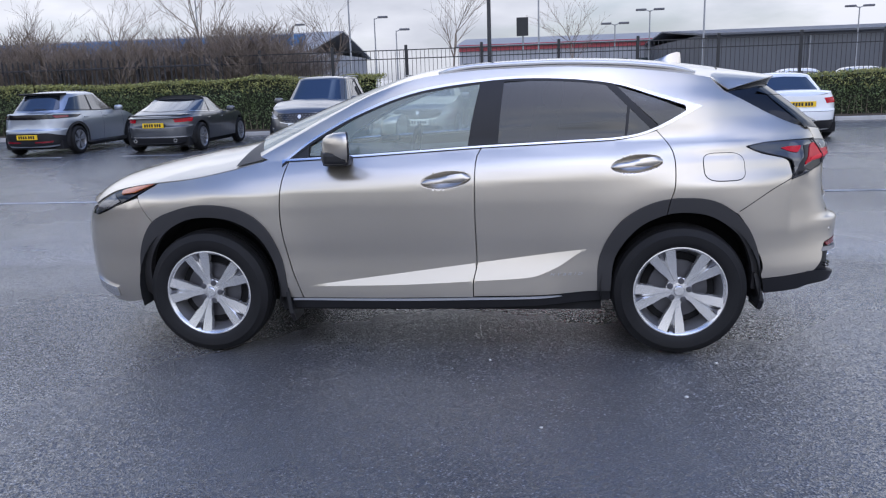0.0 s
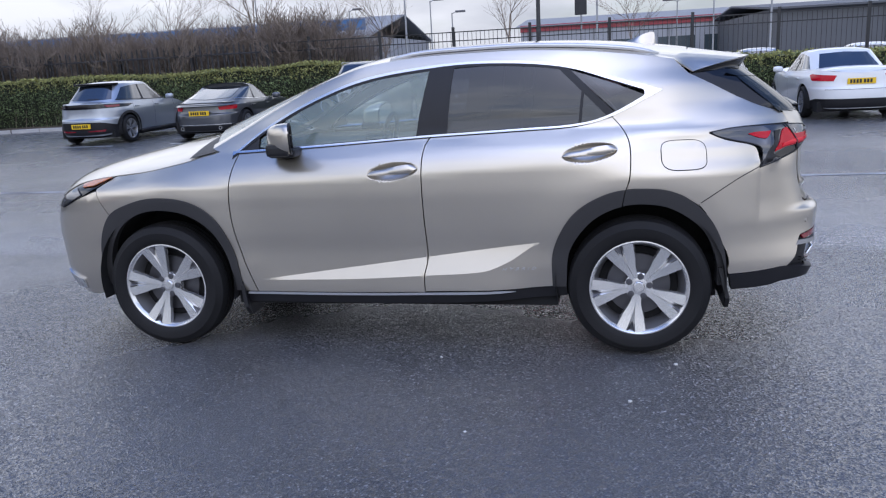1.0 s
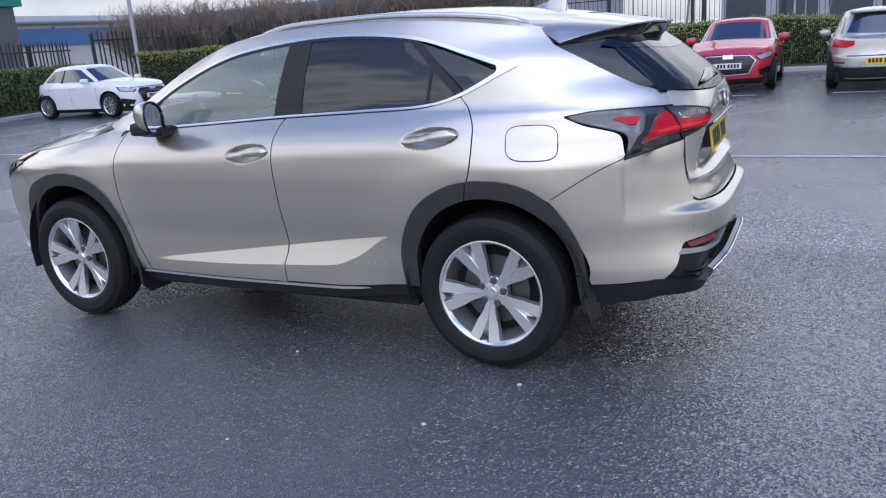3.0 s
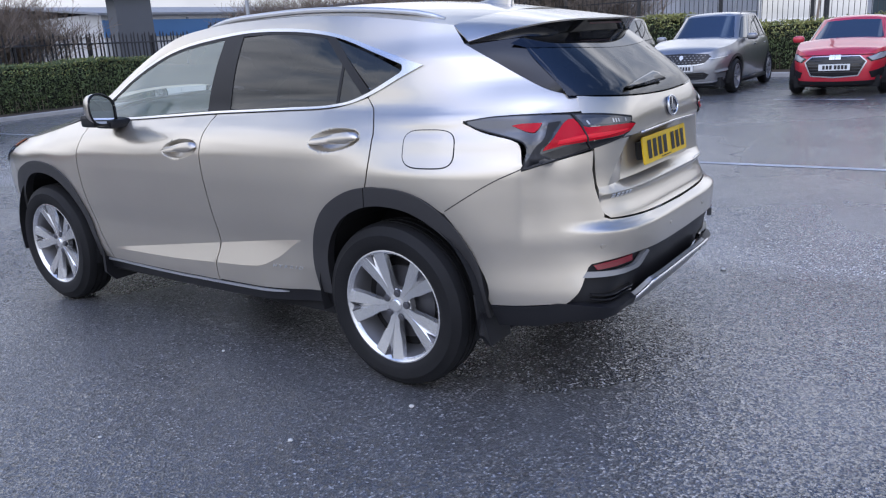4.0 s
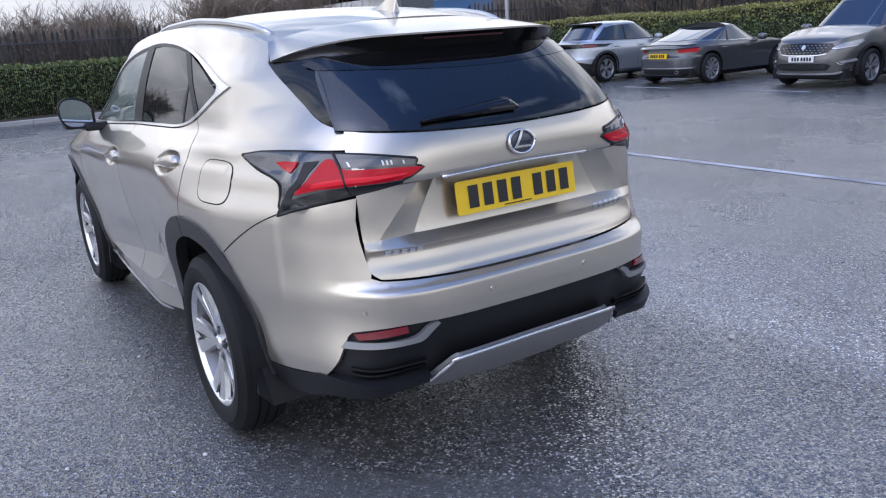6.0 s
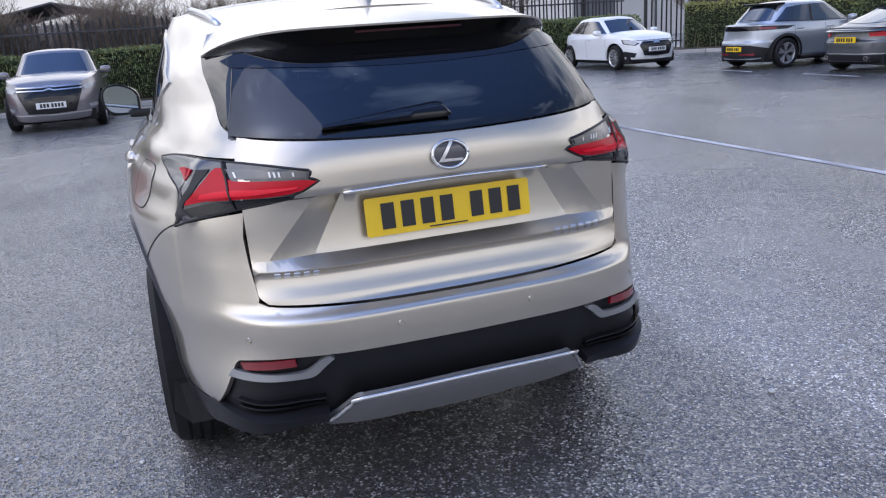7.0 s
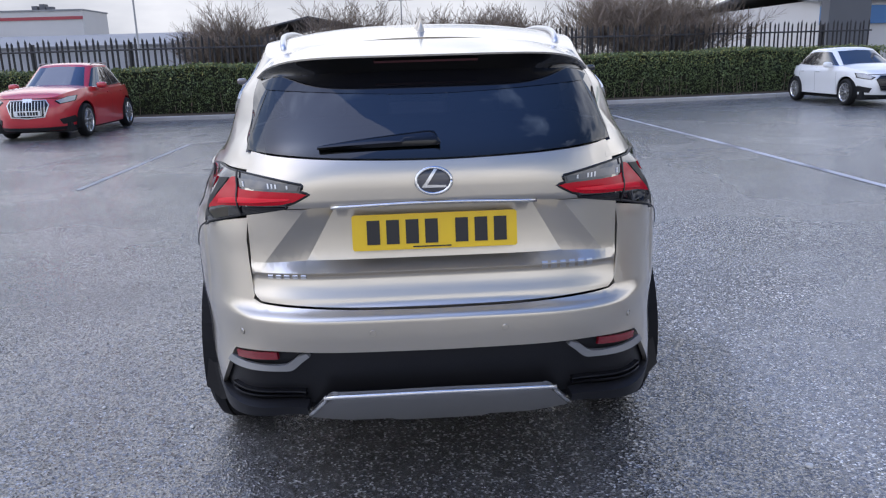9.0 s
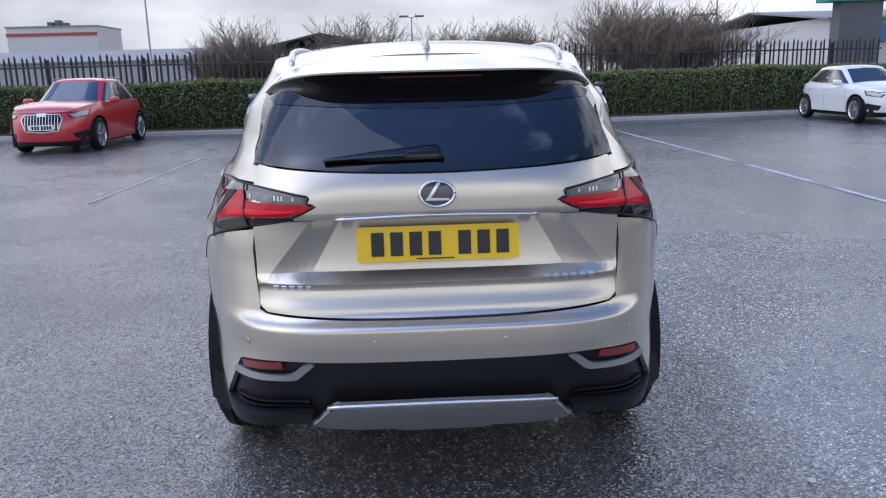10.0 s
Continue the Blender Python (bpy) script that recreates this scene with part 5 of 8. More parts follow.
        part("mud_flap", bm, BLACK_PLASTIC, suv, "black rubber mud flap")

flap = np.array([(1.547 + 0.107 * math.copysign(abs(math.cos(a)) ** 0.55, math.cos(a)) + 0.02 * math.sin(a) * -0.6, 1.036 + 0.070 * math.copysign(abs(math.sin(a)) ** 0.55, math.sin(a))) for a in np.linspace(0, 2 * math.pi, 56, endpoint=False)])
ff = panel("fuel_flap", suv, BODY, flap, side, 0.03, 0.002, 0.0022, label="rounded fuel filler flap")
fl_edge = (flap - flap.mean(0)) * 1.012 + flap.mean(0)
tube("flap_gap", [tuple(p) for p in side(*np.vstack([fl_edge, fl_edge[:1]]).T)], 0.0030, BLACK_PLASTIC, ff, sides=6)

# upper side frame, pillar and rear quarter
fin_edge = [(1.515, 1.495), (1.586, 1.424), (1.70, 1.365), (1.821, 1.299), (1.95, 1.240), (2.070, 1.207)]
lamp_low = [(1.672, 1.130), (1.751, 1.095), (1.870, 1.066), (1.902, 1.045), (1.912, 1.01), (1.922, 0.965)]
frame_loop = loop_of(run([(x, float(ROOF_EDGE(x))) for x in np.linspace(-1.0, 1.515, 40)], 0.04, False), run(fin_edge[:2]), run(fin_edge[1:]), run([(2.070, 1.207), (2.098, 1.160)]), run([(2.098, 1.158), (1.84, 1.156), (1.672, 1.138)]), run(lamp_low), run([(1.922, 0.962), (1.80, 0.905), (1.62, 0.795)]), run([(1.62, 0.79), *[p for p in FLARE_R[::-1] if 1.27 < p[0] < 1.62], (1.272, 0.882)]), run(in_f(GAP_R[::-1], g)), run([p for p in DLO_BOT if p[0] > 1.206]), run(DLO_TOP[::-1]), run([(-0.862, 1.10), (-0.95, 1.118), (-1.0, 1.135)]))
panel("side_frame", suv, BODY, frame_loop, side, 0.022, 0.012, both=True)

# front bumper, headlamps, bonnet
bump = [(sx(-1.775, 0.35), 0.30), (sx(-1.90, 0.26), 0.262), (sx(-2.04, 0.25), 0.25), (-SL, 0.225)]
bl = run([(sx(-1.735, 0.92), 0.918), (sx(-1.90, 0.865), 0.862), (sx(-2.02, 0.82), 0.815), (sx(-2.09, 0.80), 0.800), (-SL, 0.86)], 0.04)
lft = loop_of(run([(sx(-1.642, 0.78), 0.78), (sx(-1.70, 0.86), 0.86), (sx(-1.735, 0.92), 0.918)], 0.04), bl)
front_low = run(bump, 0.05)[::-1]
front_arch = run([(sx(-1.780, 0.31), 0.31), (sx(-1.765, 0.58), 0.58), (sx(-1.656, 0.775), 0.772)], 0.04)
front_loop = loop_of(lft, [(-SL, 0.84), (-SL, 0.24)], front_low, front_arch)
panel("front_bumper", suv, BODY, front_loop, wrap, 0.06, 0.01, both=True)
lamp_f = loop_of(run([(sx(-1.640, 0.99), 0.990), (sx(-1.78, 0.972), 0.972), (sx(-1.93, 0.935), 0.935), (sx(-2.09, 0.84), 0.845), (sx(-2.12, 0.80), 0.806)], 0.03), run([(sx(-2.05, 0.806), 0.806), (sx(-1.95, 0.84), 0.842), (sx(-1.77, 0.922), 0.922)], 0.03))
panel("headlamp", suv, BLACK_GLOSS, lamp_f, wrap, 0.04, 0.01, 0.002, both=True)
panel("headlamp_lens", suv, CLEAR_LENS, loop_of(run([(sx(-1.93, 0.92), 0.925), (sx(-2.08, 0.83), 0.835)], 0.03), run([(sx(-2.05, 0.815), 0.815), (sx(-1.95, 0.85), 0.852), (sx(-1.86, 0.888), 0.892)], 0.03)), wrap, 0.03, 0.005, 0.008, both=True)
panel("indicator_lens", suv, AMBER, loop_of(run([(sx(-1.650, 0.985), 0.985), (sx(-1.78, 0.966), 0.966), (sx(-1.87, 0.945), 0.945)], 0.03), run([(sx(-1.86, 0.928), 0.928), (sx(-1.77, 0.940), 0.940)], 0.03)), wrap, 0.03, 0.005, 0.010, both=True)
bon = loop_of(run([(-2.09, -0.985), (-1.6, -0.995), (-1.0, -0.995)], 0.05, False), run([(-1.0, -0.99), (-1.0, 0.99)], 0.05, False), run([(-1.0, 0.995), (-1.6, 0.995), (-2.09, 0.985)], 0.05, False), run([(-2.09, 0.98), (-2.09, -0.98)], 0.05, False))
panel("bonnet", suv, BODY, bon, bonnet, 0.05, 0.012)
cowl_pts = run([(-1.14, -0.97), (-1.14, 0.97)], 0.05, False)
panel("cowl", suv, BLACK_PLASTIC, loop_of(cowl_pts, run([(-0.97, 0.97), (-0.97, -0.97)], 0.05, False)), bonnet, 0.06, 0.0, 0.006, label="black cowl below the windscreen")
grille = loop_of(run([(-SL, 0.86), (-SL + 0.36, 0.80), (-SL + 0.22, 0.55), (-SL + 0.38, 0.30), (-SL, 0.27)], 0.04, False))
panel("grille", suv, BLACK_GLOSS, grille, wrap, 0.05, 0, 0.006, both=True)
panel("fog_surround", suv, ALLOY, loop_of(run([(sx(-1.985, 0.355), 0.355), (sx(-2.08, 0.365), 0.372), (sx(-2.15, 0.40), 0.40)], 0.03), run([(sx(-2.15, 0.34), 0.34), (sx(-2.09, 0.305), 0.305), (sx(-1.985, 0.295), 0.295)], 0.03)), wrap, 0.03, 0.012, 0.012, both=True)

# windscreen and roof
ws = loop_of(run([(-0.98, -0.94), (-0.30, -0.94)], 0.06, False), run([(-0.30, -0.94), (-0.12, -0.5), (-0.12, 0.5), (-0.30, 0.94)], 0.06), run([(-0.30, 0.94), (-0.98, 0.94)], 0.06, False), run([(-0.98, 0.94), (-0.98, -0.94)], 0.06, False))
pane = panel("windscreen", suv, CLEAR_GLASS, ws, roof, 0.08, 0, -0.004, label="clear windscreen")
pane.visible_shadow = False
for v0, v1 in ((-1.0, -0.93), (0.93, 1.0)):
    panel("pillar", suv, BODY, loop_of(run([(-1.0, v0), (-0.28, v0)], 0.05, False), run([(-0.28, v0), (-0.28, v1)], 0.05, False), run([(-0.28, v1), (-1.0, v1)], 0.05, False), run([(-1.0, v1), (-1.0, v0)], 0.05, False)), roof, 0.06, 0.0)
rf = loop_of(run([(-0.30, -1.0), (-0.30, -0.94), (-0.12, -0.5), (-0.12, 0.5), (-0.30, 0.94), (-0.30, 1.0)], 0.05), run([(-0.30, 1.0), (1.515, 1.0)], 0.05, False), run([(1.515, 1.0), (1.60, 0.6), (1.62, 0.0), (1.60, -0.6), (1.515, -1.0)], 0.05), run([(1.515, -1.0), (-0.30, -1.0)], 0.05, False))
panel("roof", suv, BODY, rf, roof, 0.06, 0.01)


BRAKE_LENS = mat("smoked_brake_lens", (0.10, 0.035, 0.04), 0.3, vary=0.2, scale=20.0)
# tail ---------------------------------------------------------------------
def spoiler_top(u, v):
    """Spoiler above the rear glass: u along, v across from -1 to 1."""
    u, v = np.asarray(u, float), np.asarray(v, float)
    t = np.clip((u - 1.515) / 0.42, -0.2, 1.2)
    av = np.abs(np.clip(v, -1, 1))
    ye0 = half(np.full_like(u, 1.515), ROOF_EDGE(np.full_like(u, 1.515)))
    ye = ye0 + (float(half(1.586, 1.424)) + 0.002 - ye0) * np.clip(t, 0, 1)
    k = 1 - av ** 2.6
    ze = ROOF_EDGE(np.full_like(u, 1.515)) - 0.066 * t * av ** 4
    zc = CROWN(u)
    return np.column_stack([1.515 + (u - 1.515) * (1 - 0.78 * av ** 5), ye * v, ze + (zc - 0.004 - ze) * k])


sp = loop_of(run([(1.521, 1.0), (1.606, 0.6), (1.626, 0.0), (1.606, -0.6), (1.521, -1.0)], 0.05), run([(1.521, -1.0), (1.935, -1.0)], 0.05, False), run([(1.935, -1.0), (1.935, 1.0)], 0.05, False), run([(1.935, 1.0), (1.521, 1.0)], 0.05, False))
spoiler = panel("spoiler", suv, BODY, sp, spoiler_top, 0.05, 0.006, label="body coloured roof spoiler over the rear glass")


def spoiler_under(u, v):
    """From the spoiler's trailing edge in to the glass: u from 0 to 1, v across."""
    u, v = np.asarray(u, float), np.asarray(v, float)
    p = spoiler_top(np.full_like(v, 1.93), v)
    p[:, 2] -= 0.006
    q = rear(0.528 * v, 1.447 - 0.012 * np.abs(v) ** 2)
    q[:, 0] += 0.002
    return p + (q - p) * u[:, None]


def patch(name, fn, nu, nv, u0, u1, v0, v1, material, parent, label=""):
    u, v = np.meshgrid(np.linspace(u0, u1, nu + 1), np.linspace(v0, v1, nv + 1), indexing="ij")
    co = fn(u.ravel(), v.ravel())
    fs = [(i * (nv + 1) + j, i * (nv + 1) + j + 1, (i + 1) * (nv + 1) + j + 1, (i + 1) * (nv + 1) + j) for i in range(nu) for j in range(nv)]
    return mesh_object(name, co, fs, material, parent, label, smooth=True)


patch("spoiler_underside", spoiler_under, 5, 30, 0, 1, -1, 1, FRIT, spoiler, "black spoiler underside")
bm = bmesh.new()
for k in range(12):
    y0, y1 = -0.155 + k * 0.0258, -0.155 + (k + 1) * 0.0258
    p0, p1 = spoiler_under(np.array([0.22, 0.22, 0.36, 0.36]), np.array([y0, y1, y1, y0]) / 0.53), None
    bm.faces.new([bm.verts.new(tuple(p + np.array([0.006, 0, -0.003]))) for p in p0])
part("brake_light", bm, BRAKE_LENS, spoiler, "slim dark high level brake light")


def fin(u, v):
    """Black side blade beside the rear glass: u from the body edge (0) to the glass (1), v from top (0) to bottom (1)."""
    u, v = np.asarray(u, float), np.asarray(v, float)
    x0 = 1.586 + (2.074 - 1.586) * v
    z0 = np.interp(x0, [1.586, 1.70, 1.821, 1.95, 2.070], [1.424, 1.365, 1.299, 1.240, 1.205])
    a = np.column_stack([x0, -half(x0, z0), z0])
    zg = 1.435 + (1.208 - 1.435) * v
    yg = -0.528 - 0.066 * v
    b = rear(yg, zg)
    m = a + (b - a) * u[:, None]
    m[:, 0] += 0.006 * np.sin(np.pi * u) * (1 - v)
    return m


for sgn in (1, -1):
    f2 = (lambda u, v: fin(u, v)) if sgn == 1 else (lambda u, v: fin(u, v) * np.array([1.0, -1.0, 1.0]))
    patch("glass_blade", f2, 6, 10, 0, 1, 0, 1, FRIT, suv, "black blade beside the rear glass")

tg_half = [(0.0, 1.182), (-0.30, 1.190), (-0.50, 1.203), (-0.572, 1.214)]
TG_CUT = run([(-0.590, 1.040), (-0.40, 1.044), (0.0, 1.053), (0.40, 1.044), (0.590, 1.040)], 0.02)
tg_up = loop_of(run([(-0.572, 1.212), (-0.588, 1.15), (-0.590, 1.041)]), TG_CUT + np.array([0, 0.0015]), run([(0.590, 1.041), (0.588, 1.15), (0.572, 1.212)]), run([(0.572, 1.214), (0.50, 1.203), (0.30, 1.190), (0.0, 1.182), (-0.30, 1.190), (-0.50, 1.203), (-0.572, 1.214)]))
tg_low = loop_of(run([(-0.590, 1.038), (-0.584, 0.80)]), run([(-0.584, 0.80), (-0.578, 0.772), (-0.556, 0.752)], 0.012), run([(-0.556, 0.751), (-0.30, 0.738), (0.0, 0.734), (0.30, 0.738), (0.556, 0.751)]), run([(0.556, 0.752), (0.578, 0.772), (0.584, 0.80)], 0.012), run([(0.584, 0.80), (0.590, 1.038)]), TG_CUT[::-1] - np.array([0, 0.0015]))
cr = [run([(s * (0.412 - 0.105 * t), 0.862 + 0.183 * t) for t in np.linspace(0.07, 0.97, 12)], 0.02, False) for s in (-1, 1)]
cr += [run([(s * (0.548 - 0.150 * t), 0.862 + 0.183 * t) for t in np.linspace(0.07, 0.97, 12)], 0.02, False) for s in (-1, 1)]
cr += [run([(-0.57, z), (0.57, z)], 0.02, False) for z in (0.843, 0.872)]
TG_LINES = [run([(-0.57, z), (0.57, z)], 0.02, False) for z in (0.755, 0.768, 0.781, 0.794, 0.806, 0.816, 0.826, 0.835)]
tailgate = panel("tailgate", suv, BODY, tg_up, rear, 0.03, 0.05, label="tailgate with a sunken number plate panel")
panel("tailgate_lower", tailgate, BODY, tg_low, rear_low, 0.03, 0.02, creases=cr, guides=TG_LINES)
rg = loop_of(run([(-0.592, 1.216), (-0.578, 1.30), (-0.560, 1.37), (-0.528, 1.43)]), run([(-0.528, 1.43), (-0.30, 1.447), (0.0, 1.452), (0.30, 1.447), (0.528, 1.43)]), run([(0.528, 1.43), (0.560, 1.37), (0.578, 1.30), (0.592, 1.216)]), run([(0.592, 1.216), (0.30, 1.196), (0.0, 1.188), (-0.30, 1.196), (-0.592, 1.216)]))
panel("rear_window", tailgate, REAR_TINT, rg, rear, 0.06, 0, 0.0, label="dark tinted rear window")
tb = loop_of(run([(-0.546, 1.395), (0.0, 1.372), (0.546, 1.395)]), run([(0.546, 1.395), (0.527, 1.432), (0.0, 1.45), (-0.527, 1.432), (-0.546, 1.395)]))
panel("glass_band", tailgate, FRIT, tb, rear, 0.06, 0, 0.001)

# rear bumper
lb = S(("x", 1.922, 0.962), ("x", 1.80, 0.905), ("x", 1.62, 0.795))
arch = S(("x", 1.657, 0.748), ("x", 1.748, 0.575), ("x", 1.775, 0.44))
low = S(("x", 1.782, 0.418), ("x", 1.90, 0.424), ("x", 2.0, 0.434))
low2 = S(("y", -0.728, 0.440), ("y", -0.716, 0.470), ("y", -0.698, 0.51), ("y", -0.680, 0.552), ("y", -0.668, 0.578))
blk = S(("y", -0.658, 0.590), ("y", -0.60, 0.600), ("y", -0.487, 0.607), ("y", -0.33, 0.606)) + [(SL, 0.603)]
toph = S(("y", -0.588, 0.80), ("y", -0.582, 0.770), ("y", -0.560, 0.746)) + S(("y", -0.30, 0.732)) + [(SL, 0.728)]
lampb = S(("y", -0.745, 0.972), ("y", -0.68, 0.995), ("y", -0.596, 1.012))
left = loop_of(run(toph[::-1], 0.04), run(lampb[::-1] + lb[:1], 0.04), run(lb, 0.04), run(arch, 0.04), run(low, 0.04), run(low2, 0.03), run(blk, 0.04), run([(SL, 0.603), (SL, 0.728)], 0.012, False))
LEDGE = [run([(sx(1.75, z), z), (SL, z)], 0.02, False) for z in (0.64, 0.665, 0.685, 0.698, 0.705, 0.711, 0.717, 0.723)]
LEDGE += [run([(sx(x, z), z) for z in np.linspace(0.66, 0.94, 18)], 0.02, False) for x in (1.898, 1.913, 1.928)]
for s_ in (-1, 1):
    line_ = side(*run([(1.918, 0.962), (1.80, 0.905), (1.63, 0.800)], 0.02).T)
    tube("panel_seam", [(p[0], -s_ * (p[1] - 0.0005), p[2]) for p in line_], 0.0022, BLACK_PLASTIC, suv, sides=6)
rb = panel("rear_bumper", suv, BODY, left, wrap, 0.026, 0.015, label="body coloured rear bumper", guides=LEDGE)
panel("rear_bumper", suv, BODY, left, wrap, 0.026, 0.015, mirror=True, guides=LEDGE)

# black lower bumper with its intakes
ins = loop_of(run(low2[1:] + blk, 0.03), [(SL, 0.60), (SL, 0.40)], run([(SL, 0.40)] + S(("y", -0.42, 0.40), ("y", -0.60, 0.405), ("y", -0.70, 0.42)), 0.04))


def lower(s, z):
    p = wrap(s, z)
    d = 0.018 + 0.03 * (1 - sstep(0.46, 0.60, z))
    far = np.where(np.abs(p[:, 1]) > 0.72, 0.3, 1.0)
    p[:, 0] -= d * far
    return p


for mir in (False, True):
    panel("bumper_insert", suv, BLACK_PLASTIC, ins, lower, 0.04, 0, mirror=mir, label="black plastic lower bumper")
    lip = loop_of(run(S(("x", 1.782, 0.414), ("x", 1.90, 0.420), ("x", 2.0, 0.430), ("y", -0.740, 0.440), ("y", -0.705, 0.436), ("y", -0.60, 0.412), ("y", -0.43, 0.405)), 0.03), run(S(("y", -0.43, 0.375), ("y", -0.60, 0.372), ("y", -0.72, 0.362), ("x", 2.0, 0.345), ("x", 1.90, 0.335), ("x", 1.80, 0.33)), 0.03))
    panel("bumper_lip", suv, BLACK_PLASTIC, lip, wrap, 0.04, 0.04, 0.004, mirror=mir, label="black lower bumper lip")
    for z in (0.447, 0.463):
        fl = loop_of(run(S(("y", -0.665, z + 0.012), ("y", -0.60, z), ("y", -0.43, z - 0.004)), 0.03), run(S(("y", -0.43, z - 0.010), ("y", -0.60, z - 0.006), ("y", -0.66, z + 0.006)), 0.03))
        panel("intake_slat", suv, BLACK_GLOSS, fl, lower, 0.04, 0.02, 0.018, mirror=mir)
    refl = loop_of(run(S(("y", -0.655, 0.585), ("y", -0.58, 0.596), ("y", -0.512, 0.602)), 0.03), run(S(("y", -0.508, 0.579), ("y", -0.58, 0.572), ("y", -0.648, 0.566)), 0.03))
    panel("reflector", suv, RED_DARK, refl, wrap, 0.03, 0.012, 0.001, mirror=mir, label="slim red reflector")
    ledge = loop_of(run(S(("y", -0.676, 0.562), ("y", -0.60, 0.558), ("y", -0.505, 0.558), ("y", -0.470, 0.570), ("y", -0.445, 0.592), ("y", -0.415, 0.602)), 0.02), run(S(("y", -0.405, 0.594), ("y", -0.432, 0.572), ("y", -0.462, 0.546), ("y", -0.50, 0.540), ("y", -0.60, 0.538), ("y", -0.690, 0.540)), 0.02))
    panel("reflector_ledge", suv, SATIN, ledge, wrap, 0.03, 0.02, 0.004, mirror=mir)
    # tail lamp, wrapping from flank to tailgate
    top_run = S(("x", 1.682, 1.136), ("x", 1.78, 1.149), ("x", 1.90, 1.153), ("y", -0.70, 1.153), ("y", -0.611, 1.149), ("y", -0.52, 1.140), ("y", -0.408, 1.121))
    end_run = S(("y", -0.404, 1.116), ("y", -0.411, 1.100), ("y", -0.384, 1.091), ("y", -0.43, 1.067), ("y", -0.455, 1.058))
    low_run = S(("y", -0.458, 1.049), ("y", -0.53, 1.036), ("y", -0.612, 1.021), ("y", -0.717, 0.989), ("x", 1.916, 0.956))
    back_run = S(("x", 1.917, 0.962), ("x", 1.930, 1.004), ("x", 1.929, 1.036), ("x", 1.914, 1.056), ("x", 1.863, 1.074), ("x", 1.789, 1.092), ("x", 1.735, 1.107), ("x", 1.692, 1.124))
    tl = loop_of(run(top_run, 0.025), run(end_run, 0.012, False), run(low_run, 0.02), run(back_run, 0.02))
    lamp = panel("tail_lamp", suv, LAMP_SMOKE, tl, wrap, 0.022, 0.03, 0.004, mirror=mir, label="angular L shaped tail lamp in a smoked housing")
    edge_pts = wrap(*np.vstack([tl, tl[:1]]).T)
    edge_pts[:, 0] += 0.002
    if mir:
        edge_pts[:, 1] *= -1
    tube("lamp_gap", [tuple(p) for p in edge_pts], 0.0045, BLACK_PLASTIC, lamp, sides=6)
    red = loop_of(run(S(("x", 1.988, 1.026), ("y", -0.715, 1.052), ("y", -0.687, 1.086), ("y", -0.657, 1.116), ("y", -0.640, 1.128)), 0.02), run(S(("y", -0.636, 1.130), ("y", -0.624, 1.131)), 0.02), run(S(("y", -0.622, 1.104), ("y", -0.608, 1.0975)), 0.02, False), run(S(("y", -0.60, 1.0975), ("y", -0.44, 1.0965), ("y", -0.389, 1.0905)), 0.02), run(S(("y", -0.43, 1.0690), ("y", -0.469, 1.0625), ("y", -0.53, 1.059), ("y", -0.612, 1.0540), ("y", -0.687, 1.0410)), 0.02))
    panel("red_lens", lamp, RED_LENS, red, wrap, 0.02, 0.006, 0.009, mirror=mir, label="glossy red lens")
    glow = loop_of(run(S(("y", -0.700, 1.047), ("y", -0.63, 1.0595), ("y", -0.55, 1.064), ("y", -0.45, 1.073)), 0.02), run(S(("y", -0.44, 1.079), ("y", -0.55, 1.076), ("y", -0.63, 1.072), ("y", -0.695, 1.060)), 0.02))
    panel("red_light_guide", lamp, RED_GUIDE, glow, wrap, 0.02, 0.004, 0.0115, mirror=mir, label="brighter red light guide strip")
    red2 = loop_of(run(S(("x", 1.860, 1.116), ("x", 1.892, 1.122), ("x", 1.972, 1.124)), 0.02), run(S(("x", 1.966, 1.106), ("x", 1.955, 1.091)), 0.02), run(S(("x", 1.945, 1.089), ("x", 1.915, 1.093), ("x", 1.880, 1.107)), 0.02))
    panel("red_lens", lamp, RED_LENS, red2, wrap, 0.02, 0.006, 0.008, mirror=mir)
    blade = loop_of(run(S(("y", -0.675, 1.124), ("y", -0.652, 1.127)), 0.02), run(S(("y", -0.66, 1.119), ("y", -0.692, 1.088), ("x", 2.000, 1.052), ("x", 1.980, 1.018), ("y", -0.717, 0.995)), 0.02), run(S(("x", 1.960, 0.982), ("x", 1.922, 0.962)), 0.02), run(S(("x", 1.945, 1.001), ("x", 1.990, 1.077)), 0.02))
    panel("lamp_blade", lamp, BLACK_PLASTIC, blade, wrap, 0.02, 0.004, 0.0065, mirror=mir)
    under = loop_of(run(S(("x", 1.976, 1.012), ("y", -0.687, 1.034), ("y", -0.612, 1.048), ("y", -0.53, 1.053), ("y", -0.462, 1.055)), 0.02), run(S(("y", -0.464, 1.050), ("y", -0.53, 1.039), ("y", -0.612, 1.025), ("y", -0.712, 0.994)), 0.02))
    panel("lamp_base", lamp, BLACK_GLOSS, under, wrap, 0.02, 0.004, 0.0065, mirror=mir)
    clr = loop_of(run(S(("y", -0.614, 1.129), ("y", -0.53, 1.127), ("y", -0.414, 1.115)), 0.02), run(S(("y", -0.418, 1.102), ("y", -0.50, 1.1035), ("y", -0.613, 1.104)), 0.02))
    panel("clear_lens", lamp, CLEAR_LENS, clr, wrap, 0.02, 0.006, 0.008, mirror=mir, label="clear reversing lens strip")
